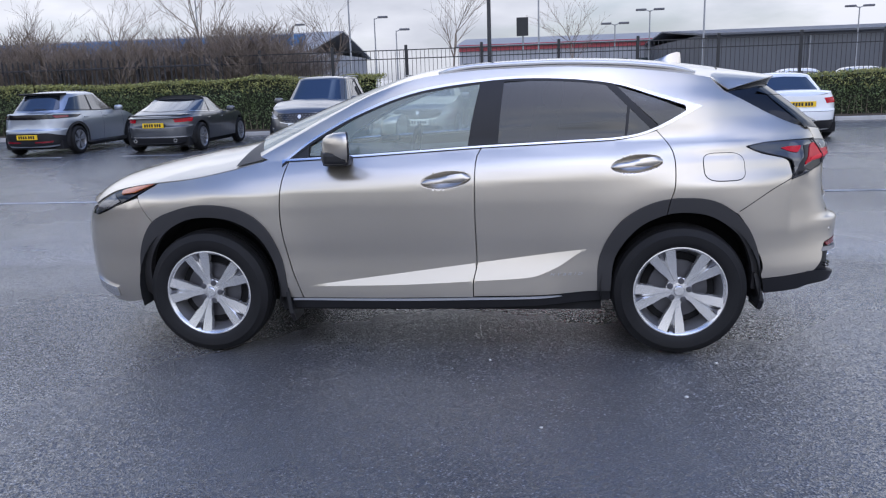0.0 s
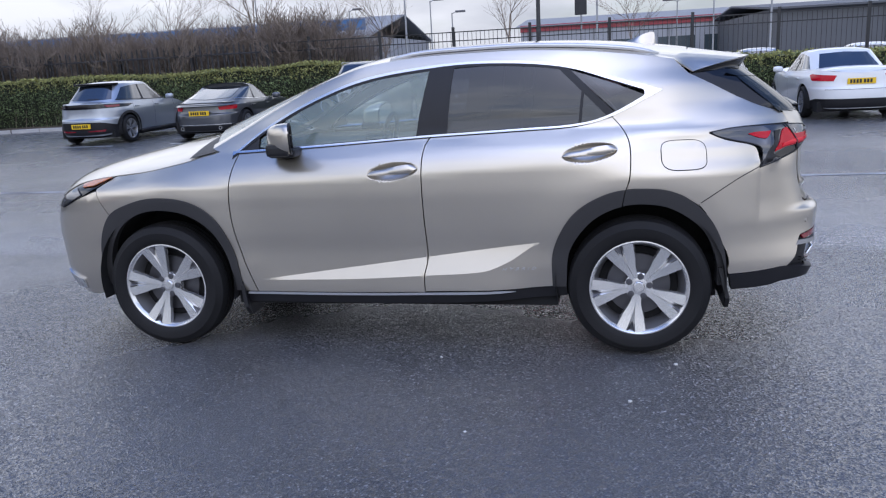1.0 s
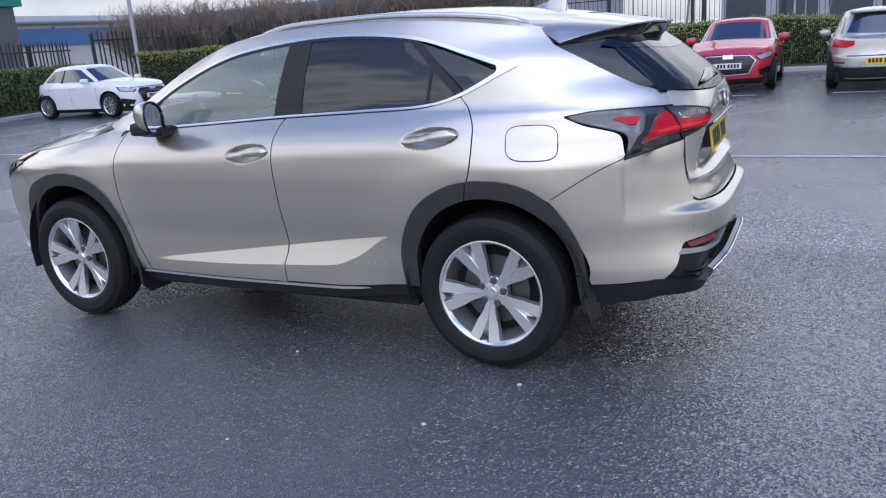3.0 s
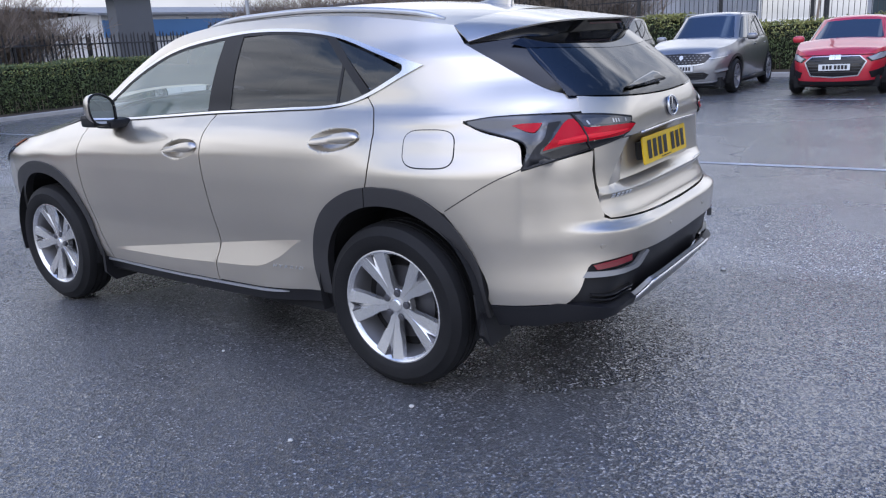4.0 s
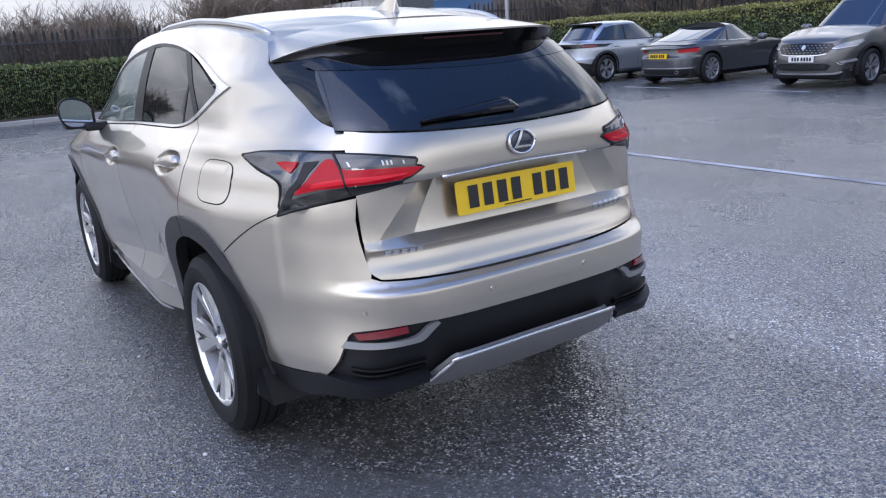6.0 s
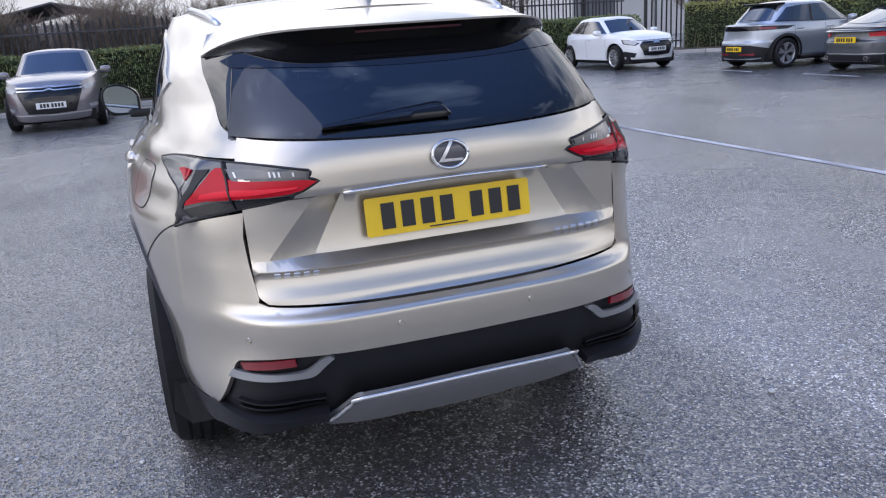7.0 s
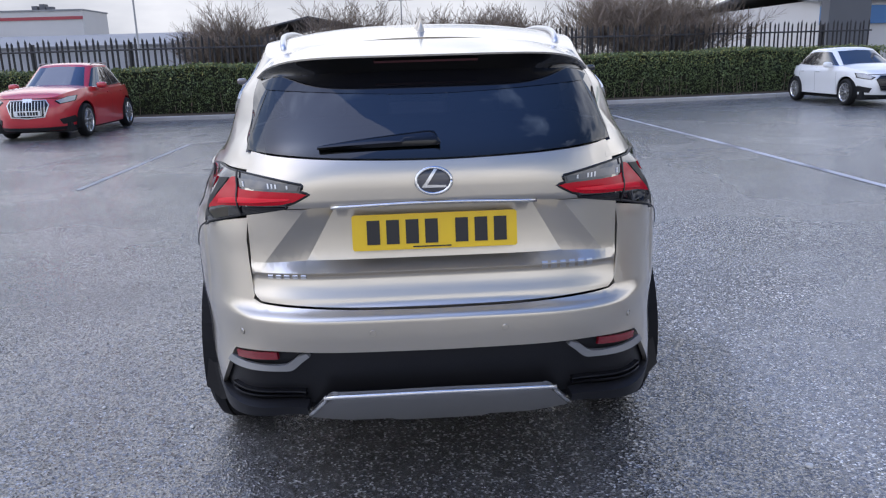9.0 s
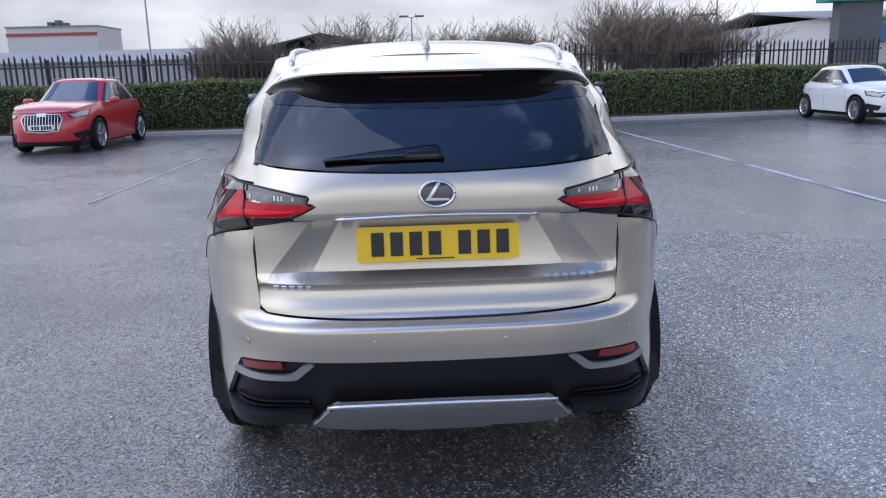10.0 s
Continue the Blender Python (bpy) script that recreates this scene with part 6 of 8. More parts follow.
    for yy in (-0.600, -0.512, -0.500, -0.488, -0.452):
        rib = loop_of(run(S(("y", yy, 1.1245 - 0.06 * abs(yy + 0.56)), ("y", yy, 1.107)), 0.02), run(S(("y", yy + 0.005, 1.107), ("y", yy + 0.005, 1.124 - 0.06 * abs(yy + 0.56))), 0.02))
        panel("lens_rib", lamp, SILVER, rib, wrap, 0.03, 0.002, 0.0100, mirror=mir)
    seam = loop_of(run(S(("y", -0.6165, 1.150), ("y", -0.6120, 1.020)), 0.02), run(S(("y", -0.6075, 1.020), ("y", -0.6120, 1.150)), 0.02))
    panel("lamp_seam", lamp, BLACK_PLASTIC, seam, wrap, 0.03, 0.004, 0.0125, mirror=mir)
    for yy, zz in ((-0.625, 0.655), (-0.205, 0.668)):
        p = wrap(np.array([sy(yy, zz)]), np.array([zz]))[0]
        n = skin(wrap, np.array([sy(yy, zz)]), np.array([zz]), (0, 0, 0.7))[0]
        s_ = -1 if mir else 1
        ob = turned("parking_sensor", [(0.0, 0.0015), (0.0075, 0.001), (0.0082, -0.0005), (0.0095, -0.0005), (0.0095, 0.0008), (0.0105, -0.001)], BODY, suv, steps=16, axis="z")
        ob.matrix_basis = Matrix.Translation((p[0] + n[0] * 0.002, s_ * (p[1] + n[1] * 0.002), p[2])) @ Vector((n[0], s_ * n[1], n[2])).to_track_quat("Z", "Y").to_matrix().to_4x4()

# silver skid plate
def skid(y, z):
    p = rear(np.asarray(y) * 1.0, np.asarray(z))
    p[:, 0] += 0.012 - np.clip(0.452 - p[:, 2], 0, 1) * 0.40
    return p


sk = loop_of(run([(-0.428, 0.352), (-0.36, 0.438), (-0.335, 0.452)], 0.02), run([(-0.33, 0.454), (0.0, 0.458), (0.33, 0.454)]), run([(0.335, 0.452), (0.36, 0.438), (0.428, 0.352)], 0.02), run([(0.425, 0.348), (0.30, 0.332), (0.16, 0.330), (0.13, 0.318), (-0.13, 0.318), (-0.16, 0.330), (-0.30, 0.332), (-0.425, 0.348)], 0.02))
panel("skid_plate", suv, SATIN, sk, skid, 0.04, 0.03, 0.006, label="satin silver skid plate")
top_edge = run([(-0.428, 0.356), (-0.365, 0.440), (-0.335, 0.456), (0.0, 0.461), (0.335, 0.456), (0.365, 0.440), (0.428, 0.356)], 0.02)
tube("skid_edge", [tuple(p) for p in skid(*top_edge.T) + np.array([0.004, 0, 0])], 0.0075, ALLOY, suv, "raised bright skid plate edge")

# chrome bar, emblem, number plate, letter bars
bar_line = run([(-0.318, 1.048), (0.0, 1.056), (0.318, 1.048)], 0.03)
tube("tailgate_bar", [tuple(p) for p in rear(*bar_line.T) + np.array([0.006, 0, 0])], 0.0058, CHROME, tailgate, "slim chrome bar above the number plate")
el = np.array([(0.054 * math.cos(a), 1.122 + 0.039 * math.sin(a)) for a in np.linspace(0, 2 * math.pi, 48, endpoint=False)])
em = panel("emblem", tailgate, EMBLEM_BLUE, el, rear, 0.02, 0.008, 0.006, label="oval dark emblem with a chrome ring")
rim = tube("emblem_ring", [tuple(rear(np.array([y]), np.array([z]))[0] + np.array([0.010, 0, 0])) for y, z in list(el) + [el[0]]], 0.0056, CHROME, em, sides=6)
slant = np.array([(0.004, 1.156), (0.013, 1.154), (-0.020, 1.110), (0.036, 1.108), (0.040, 1.101), (-0.038, 1.102)])
panel("emblem_mark", em, CHROME, loop_of(run(slant, 0.01, False), run([slant[-1], slant[0]], 0.01, False)), rear, 0.02, 0.004, 0.012)

pz_mid, pz0, pz1 = 0.96, 0.905, 1.016


def plate_surface(y, z):
    y, z = np.asarray(y, float), np.asarray(z, float)
    return np.column_stack([2.194 - (z - pz0) * 0.13, y, z])


pl = loop_of(run([(-0.258, pz0 + 0.006), (-0.252, pz0), (0.252, pz0), (0.258, pz0 + 0.006), (0.258, pz1 - 0.006), (0.252, pz1), (-0.252, pz1), (-0.258, pz1 - 0.006)], 0.05, False))
number_plate = panel("number_plate", suv, YELLOW_PLATE, pl, plate_surface, 0.1, 0.006, 0.008, label="yellow rear number plate with black bars")
backing = loop_of(run([(-0.23, pz0 + 0.02), (0.23, pz0 + 0.02), (0.23, pz1 - 0.02), (-0.23, pz1 - 0.02), (-0.23, pz0 + 0.02)], 0.05, False))
panel("plate_backing", number_plate, BLACK_PLASTIC, backing, plate_surface, 0.1, 0.04, 0.0015)
x = -0.212
for k in range(7):
    if k == 4:
        x += 0.034
    w_ = 0.050
    bar = loop_of(run([(x, pz0 + 0.018), (x + w_ - 0.010, pz0 + 0.018), (x + w_ - 0.010, pz1 - 0.018), (x, pz1 - 0.018), (x, pz0 + 0.018)], 0.05, False))
    panel("plate_bar", number_plate, PLATE_INK, bar, plate_surface, 0.1, 0.0, 0.0105)
    x += 0.0605
panel("plate_bar", number_plate, PLATE_INK, loop_of(run([(-0.07, pz0 + 0.006), (0.05, pz0 + 0.006), (0.05, pz0 + 0.010), (-0.07, pz0 + 0.010), (-0.07, pz0 + 0.006)], 0.05, False)), plate_surface, 0.1, 0.0, 0.0105)
for y0, y1, n, h in ((-0.530, -0.398, 5, 0.015), (0.335, 0.512, 6, 0.020)):
    for k in range(n):
        a = y0 + (y1 - y0) * k / n
        b = a + (y1 - y0) / n * 0.62
        zc = 0.822 if n == 5 else 0.828
        bar = loop_of(run([(a, zc), (b, zc), (b, zc + h), (a, zc + h), (a, zc)], 0.02, False))
        panel("badge_bar", tailgate, SILVER, bar, rear_low, 0.05, 0.004, 0.004)
# the word on the rear doors
for s_ in (-1, 1):
    word = bpy.data.curves.new("word", "FONT")
    word.body, word.size, word.space_character, word.shear, word.extrude = "HYBRID", 0.0215, 1.75, 0.35, 0.0015
    holder = bpy.data.objects.new("word", word)
    me = bpy.data.meshes.new_from_object(holder)
    bpy.data.objects.remove(holder)
    wide = max(v.co.x for v in me.vertices)
    for v in me.vertices:
        along_x = v.co.x / wide * 0.180
        x, z = 0.632 + (along_x if s_ < 0 else 0.180 - along_x), 0.459 + v.co.y
        v.co = (x, s_ * (float(half(x, z)) + 0.0035 + v.co.z), z)
    me.materials.clear()
    me.materials.append(SILVER)
    lettering = new("lettering", me)
    lettering.parent = suv
    lettering["label"] = "raised silver word HYBRID"

# wiper
wz = lambda y, z, o: tuple(rear(np.array([y]), np.array([z]))[0] + np.array([o, 0, 0.3 * o]))
bm = bmesh.new()
rows = []
for t in np.linspace(0, 1, 25):
    y = -0.350 + 0.376 * t
    zb_ = 1.219 + 0.004 * t
    h = 0.008 + 0.036 * t ** 0.75
    h *= (1 - max(0.0, (t - 0.90) / 0.10) ** 2.5) ** 0.5 * 0.75 + 0.25
    rows.append([bm.verts.new(wz(y, zb_, 0.008)), bm.verts.new(wz(y, zb_ + h * 0.30, 0.022)), bm.verts.new(wz(y, zb_ + h * 0.75, 0.022)), bm.verts.new(wz(y, zb_ + h, 0.014)), bm.verts.new(wz(y, zb_ + h, 0.004))])
for a, b in zip(rows[:-1], rows[1:]):
    for k in range(5):
        bm.faces.new((a[k], b[k], b[(k + 1) % 5], a[(k + 1) % 5]))
bm.faces.new(rows[0])
bm.faces.new(rows[-1][::-1])
part("rear_wiper", bm, FRIT, tailgate, "black plastic rear wiper arm", smooth=True, angle=60)

# roof rails, aerial
for s in (-1, 1):
    pts = []
    for t in np.linspace(0, 1, 24):
        u = 0.02 + 1.42 * t
        p = roof(np.array([u]), np.array([s * 0.885]))[0]
        lift = 0.017 * min(1, t * 10, (1 - t) * 10) ** 0.6
        pts.append((p[0], p[1], p[2] + lift - 0.006))
    tube("roof_rail", pts, [0.012] * 24, SILVER, suv, "satin silver roof rail")
bm = bmesh.new()
p0 = roof(np.array([1.38]), np.array([0.0]))[0]
prof = [(-0.11, 0.0, 0.026), (-0.05, 0.022, 0.022), (0.02, 0.058, 0.012), (0.055, 0.072, 0.006), (0.075, 0.070, 0.005), (0.082, 0.03, 0.012), (0.085, 0.0, 0.022)]
l_, r_, c_ = [], [], []
for dx, h, w_ in prof:
    zz = float(CROWN(p0[0] + dx)) - 0.006
    c_.append(bm.verts.new((p0[0] + dx, 0, zz + h)))
    l_.append(bm.verts.new((p0[0] + dx, -max(w_ * 1.3, 0.016), zz)))
    r_.append(bm.verts.new((p0[0] + dx, max(w_ * 1.3, 0.016), zz)))
for a in range(len(prof) - 1):
    bm.faces.new((l_[a], l_[a + 1], c_[a + 1], c_[a]))
    bm.faces.new((c_[a], c_[a + 1], r_[a + 1], r_[a]))
part("aerial", bm, BODY, suv, "shark fin roof aerial", smooth=True, angle=60)

# door mirrors
MIRROR_RIM = run([(-0.868, 1.135), (-0.872, 1.215), (-0.92, 1.255), (-1.00, 1.276), (-1.075, 1.268), (-1.108, 1.225), (-1.098, 1.160), (-1.050, 1.122), (-0.95, 1.112), (-0.88, 1.118), (-0.868, 1.135)], 0.02)[:-1]
turn_in = lambda y: -0.34 * (y + 0.92)
MIRROR_RIM[:, 0] = -0.868 + (MIRROR_RIM[:, 0] + 0.868) * 0.78
for s in (-1, 1):
    mid = MIRROR_RIM.mean(0)
    bm = bmesh.new()
    rings = []
    for x, k, dy in ((-0.470, 0.93, 0.0), (-0.463, 0.97, 0.0), (-0.468, 1.0, 0.0), (-0.50, 1.0, 0.004), (-0.54, 0.95, 0.012), (-0.575, 0.82, 0.022), (-0.60, 0.60, 0.034), (-0.612, 0.30, 0.042)):
        rings.append([bm.verts.new((x + turn_in(mid[0] + (y - mid[0]) * k), -s * (mid[0] + (y - mid[0]) * k + dy), mid[1] + (z - mid[1]) * k)) for y, z in MIRROR_RIM])
    m_ = len(MIRROR_RIM)
    for a, b in zip(rings[:-1], rings[1:]):
        for q in range(m_):
            bm.faces.new((a[q], b[q], b[(q + 1) % m_], a[(q + 1) % m_]))
    bm.faces.new(rings[-1])
    mirror = part("door_mirror", bm, BODY, suv, "body coloured door mirror with black base", smooth=True, angle=60)
    bm = bmesh.new()
    bm.faces.new([bm.verts.new((-0.4695 + turn_in(mid[0] + (y - mid[0]) * 0.93), -s * (mid[0] + (y - mid[0]) * 0.93), mid[1] + (z - mid[1]) * 0.93)) for y, z in MIRROR_RIM])
    ring_pts = [(-0.466 + turn_in(mid[0] + (y - mid[0]) * 0.97), -s * (mid[0] + (y - mid[0]) * 0.97), mid[1] + (z - mid[1]) * 0.97) for y, z in list(MIRROR_RIM) + [MIRROR_RIM[0]]]
    tube("mirror_rim", ring_pts, 0.006, BLACK_PLASTIC, mirror, sides=6)
    part("mirror_glass", bm, MIRROR_GLASS, mirror, "reflecting mirror glass")
    bm = bmesh.new()
    add_box(bm, -0.604, min(s * 0.870, s * 1.030), 1.106, -0.476, max(s * 0.870, s * 1.030), 1.172, 0.02)
    for v in bm.verts:
        v.co.x += turn_in(-abs(v.co.y))
    part("mirror_lower", bm, BLACK_PLASTIC, mirror, "black lower mirror shell")
    box("mirror_base", -0.600, min(s * 0.78, s * 0.93), 1.088, -0.450, max(s * 0.78, s * 0.93), 1.135, BLACK_PLASTIC, mirror, "black mirror foot", bevel=0.018)

# underside, wheel wells, cabin
box("underbody", -2.0, -0.60, 0.24, 1.75, 0.60, 0.48, WELL, suv)
box("underbody", 1.75, -0.60, 0.34, 2.10, 0.60, 0.50, WELL, suv)
box("underbody", -0.92, -0.80, 0.24, 0.92, 0.80, 0.36, WELL, suv)
for ax in (FRONT_AXLE, REAR_AXLE):
    for s in (-1, 1):
        vs, fs = [], []
        for i, a in enumerate(np.linspace(-0.25, math.pi + 0.25, 25)):
            for y in (0.50, 0.875):
                vs.append((ax + 0.425 * math.cos(a), s * y, 0.385 + 0.425 * math.sin(a)))
        for i in range(24):
            fs.append((2 * i, 2 * i + 1, 2 * i + 3, 2 * i + 2))
        fs.append(tuple(range(0, 50, 2)))
        mesh_object("wheel_liner", vs, fs, WELL, suv)
box("cabin_floor", -0.85, -0.49, 0.46, 2.0, 0.49, 0.50, DARK_TRIM, suv)
box("load_cover", 1.25, -0.62, 0.98, 2.0, 0.62, 1.01, DARK_TRIM, suv, bevel=0.01)
for s in (-1, 1):
    seat = box("front_seat", 0.02, s * 0.38 - 0.25, 0.5, 0.52, s * 0.38 + 0.25, 0.80, CREAM, suv, "cream leather front seat", bevel=0.06)
    bm = bmesh.new()
    add_box(bm, -0.07, -0.24, 0, 0.07, 0.24, 0.60, 0.06)
    bmesh.ops.transform(bm, verts=bm.verts, matrix=pose(0.50, s * 0.38, 0.74, 0, 14, 0))
    part("seat_back", bm, CREAM, seat, smooth=True)
    bm = bmesh.new()
    add_box(bm, -0.05, -0.13, 0, 0.05, 0.13, 0.18, 0.045)
    bmesh.ops.transform(bm, verts=bm.verts, matrix=pose(0.66, s * 0.38, 1.335, 0, 8, 0))
    part("headrest", bm, CREAM, seat, smooth=True)
bench = box("rear_bench", 0.95, -0.48, 0.5, 1.30, 0.48, 0.86, CREAM, suv, "cream leather rear bench", bevel=0.06)
bm = bmesh.new()
add_box(bm, -0.07, -0.64, 0.10, 0.07, 0.64, 0.46, 0.06)
bmesh.ops.transform(bm, verts=bm.verts, matrix=pose(1.30, 0, 0.82, 0, 16, 0))
part("seat_back", bm, CREAM, bench, smooth=True)
for y in (-0.42, 0.42):
    bm = bmesh.new()
    add_box(bm, -0.045, -0.12, 0, 0.045, 0.12, 0.15, 0.04)
    bmesh.ops.transform(bm, verts=bm.verts, matrix=pose(1.45, y, 1.27, 0, 8, 0))
    part("headrest", bm, CREAM, bench, smooth=True)
box("dashboard", -0.98, -0.72, 0.72, -0.42, 0.72, 1.09, DARK_TRIM, suv, "dark dashboard", bevel=0.07)
wheel_pts = [(-0.28 + 0.09 * math.sin(a) * 0.45, 0.38 + 0.18 * math.cos(a), 1.05 + 0.17 * math.sin(a)) for a in np.linspace(0, 2 * math.pi, 33)]
sw = tube("steering_wheel", wheel_pts, 0.016, DARK_TRIM, suv, "dark leather steering wheel")
box("wheel_boss", -0.42, 0.30, 0.99, -0.27, 0.46, 1.10, DARK_TRIM, sw, bevel=0.02)
box("rear_view_mirror", -0.30, -0.12, 1.43, -0.27, 0.12, 1.50, DARK_TRIM, suv, bevel=0.01)
vs = roof(np.array([u for u in np.linspace(-0.25, 1.5, 12) for v in np.linspace(-0.95, 0.95, 9)]), np.array([v for u in np.linspace(-0.25, 1.5, 12) for v in np.linspace(-0.95, 0.95, 9)]))
vs[:, 2] -= 0.04
mesh_object("headlining", vs, [(i * 9 + j, i * 9 + j + 1, (i + 1) * 9 + j + 1, (i + 1) * 9 + j) for i in range(11) for j in range(8)], CREAM, suv, smooth=True)


# wheels ---------------------------------------------------------------------
def road_wheel(parent, at, radius, width, rim_r, spokes, face_out, alloy=None, turn=0.0, style="wide"):
    """A wheel whose outer face looks to -y (face_out 1) or +y (-1)."""
    alloy = alloy or ALLOY
    h = width / 2
    R, r = radius, rim_r
    tyre_prof = [(r - 0.004, -h * 0.80), (r + 0.010, -h * 0.93), (r + (R - r) * 0.30, -h * 1.02), (r + (R - r) * 0.60, -h * 1.03), (R - 0.035, -h * 0.93), (R - 0.012, -h * 0.80), (R - 0.002, -h * 0.55)]
    groove = []
    for y in (-0.36, 0.0, 0.36):
        groove += [(R, h * (y - 0.05)), (R - 0.008, h * (y - 0.045)), (R - 0.008, h * (y + 0.045)), (R, h * (y + 0.05))]
    prof = tyre_prof + groove + [(a, -b) for a, b in tyre_prof[::-1]]
    w = turned("wheel", prof, RUBBER, parent, "black tyre on an alloy wheel", steps=64)
    w.matrix_basis = pose(at[0], at[1], at[2], 0, turn, 0 if face_out == 1 else 180)
    turned("rim", [(r + 0.003, -h * 0.86), (r + 0.004, -h * 0.91), (r - 0.002, -h * 0.92), (r - 0.007, -h * 0.88), (r - 0.016, -h * 0.74)], alloy, w, "bright machined rim", steps=64)
    turned("rim_wall", [(r - 0.0155, -h * 0.74), (r - 0.026, -h * 0.45), (r - 0.045, h * 0.2), (r - 0.045, h * 0.8)], BARREL, w, steps=48)
    turned("rim_barrel", [(r - 0.046, h * 0.1), (0.04, h * 0.12)], WELL, w, steps=32)
    turned("brake_disc", [(0.06, -h * 0.02), (r - 0.085, -h * 0.02), (r - 0.085, h * 0.1)], ALLOY_DARK, w, "steel brake disc", steps=32)
    first = None
    for k in range(spokes):
        bm = bmesh.new()
        rows = []
        for t in np.linspace(0, 1, 9):
            rr = 0.045 + (r - 0.052) * t
            dish = -h * (0.60 + 0.28 * t ** 1.5)
            if style == "wide":
                ww = (0.030 - 0.006 * math.sin(math.pi * min(1, t / 0.5)) + 0.058 * max(0, (t - 0.12) / 0.88) ** 1.05) * (r / 0.245)
                nk = 0.05 + 0.22 * max(0, (t - 0.30) / 0.70)
                mid = 0.003 + 0.020 * max(0, (t - 0.30) / 0.70)
            else:
                ww, nk, mid = (0.018 + 0.008 * t) * (r / 0.245), 0.3, 0.0
            rows.append([bm.verts.new((x, y, z)) for x, y, z in ((-ww, dish + 0.022, rr), (-ww * 0.90, dish + 0.003 * t, rr), (-ww * nk, dish + 0.001 * t, rr), (0, dish + mid, rr), (ww * nk, dish + 0.001 * t, rr), (ww * 0.90, dish + 0.003 * t, rr), (ww, dish + 0.022, rr), (ww * 0.7, dish + 0.045, rr), (-ww * 0.7, dish + 0.045, rr))])
        for a, b in zip(rows[:-1], rows[1:]):
            for q in range(9):
                bm.faces.new((a[q], b[q], b[(q + 1) % 9], a[(q + 1) % 9]))
        bm.faces.new(rows[0])
        bm.faces.new(rows[-1][::-1])
        ob = part("spoke", bm, alloy, w, smooth=True, angle=14) if first is None else new("spoke", first.data)
        if style == "wide":
            k2 = r / 0.245
            rad = lambda t: 0.045 + (r - 0.052) * t
            e0, e1 = -h * (0.60 + 0.28 * 0.74 ** 1.5), -h * 0.872
            # dark inlay that paints the shade of the notch at the spoke's end
            tri_v = [(0, e0 - 0.001, rad(0.72)), (0.021 * k2, e1 - 0.0015, rad(0.99)), (0.005 * k2, e1 + 0.012, rad(0.99)), (-0.005 * k2, e1 + 0.012, rad(0.99)), (-0.021 * k2, e1 - 0.0015, rad(0.99))]
            nt = mesh_object("spoke_notch", tri_v, [(0, 1, 2), (0, 2, 3), (0, 3, 4)], ALLOY_DARK, w)
            nt.matrix_basis = pose(0, 0, 0, 0, 360 / spokes * k, 0)
        first = first or ob
        ob.parent = w
        ob.matrix_basis = pose(0, 0, 0, 0, 360 / spokes * k, 0)
    turned("hub", [(0, -h * 0.70), (0.024, -h * 0.70), (0.029, -h * 0.66), (0.031, -h * 0.60), (0.060, -h * 0.58), (0.072, -h * 0.50), (0.074, -h * 0.2)], alloy, w, steps=32)
    nut = None
    for k in range(5):
        ob = turned("wheel_nut", [(0, -h * 0.66), (0.010, -h * 0.66), (0.0115, -h * 0.63), (0.0175, -h * 0.625), (0.0175, -h * 0.5)], ALLOY_DARK, w, steps=8) if nut is None else new("wheel_nut", nut.data)
        nut = nut or ob
        ob.parent = w
        a = math.radians(72 * k + 36)
        ob.matrix_basis = pose(0.055 * math.sin(a), 0, 0.055 * math.cos(a))
    return w


TURN = {(-1, -1): -15.0, (1, -1): -26.0, (-1, 1): 20.0, (1, 1): 31.0}
for fx, ax in ((-1, FRONT_AXLE), (1, REAR_AXLE)):
    for s in (-1, 1):
        road_wheel(suv, (ax, s * 0.795, WHEEL_R), WHEEL_R, 0.205, 0.247, 5, 1 if s < 0 else -1, turn=TURN[(fx, s)])


# ---------------------------------------------------------------- the other parked cars
LAMP_GLASS = mat("headlamp_glass", (0.30, 0.31, 0.33), 0.15, metal=0.1, vary=0.35, scale=18.0, coat=1.0)
DARK_GLASS = mat("dark_car_glass", (0.010, 0.013, 0.018), 0.03, vary=0.2, scale=1.0, spec=0.9, coat=1.0, coat_rough=0.03)
GREY_ALLOY = mat("grey_alloy", (0.30, 0.31, 0.33), 0.35, metal=0.5, vary=0.08, scale=9.0)


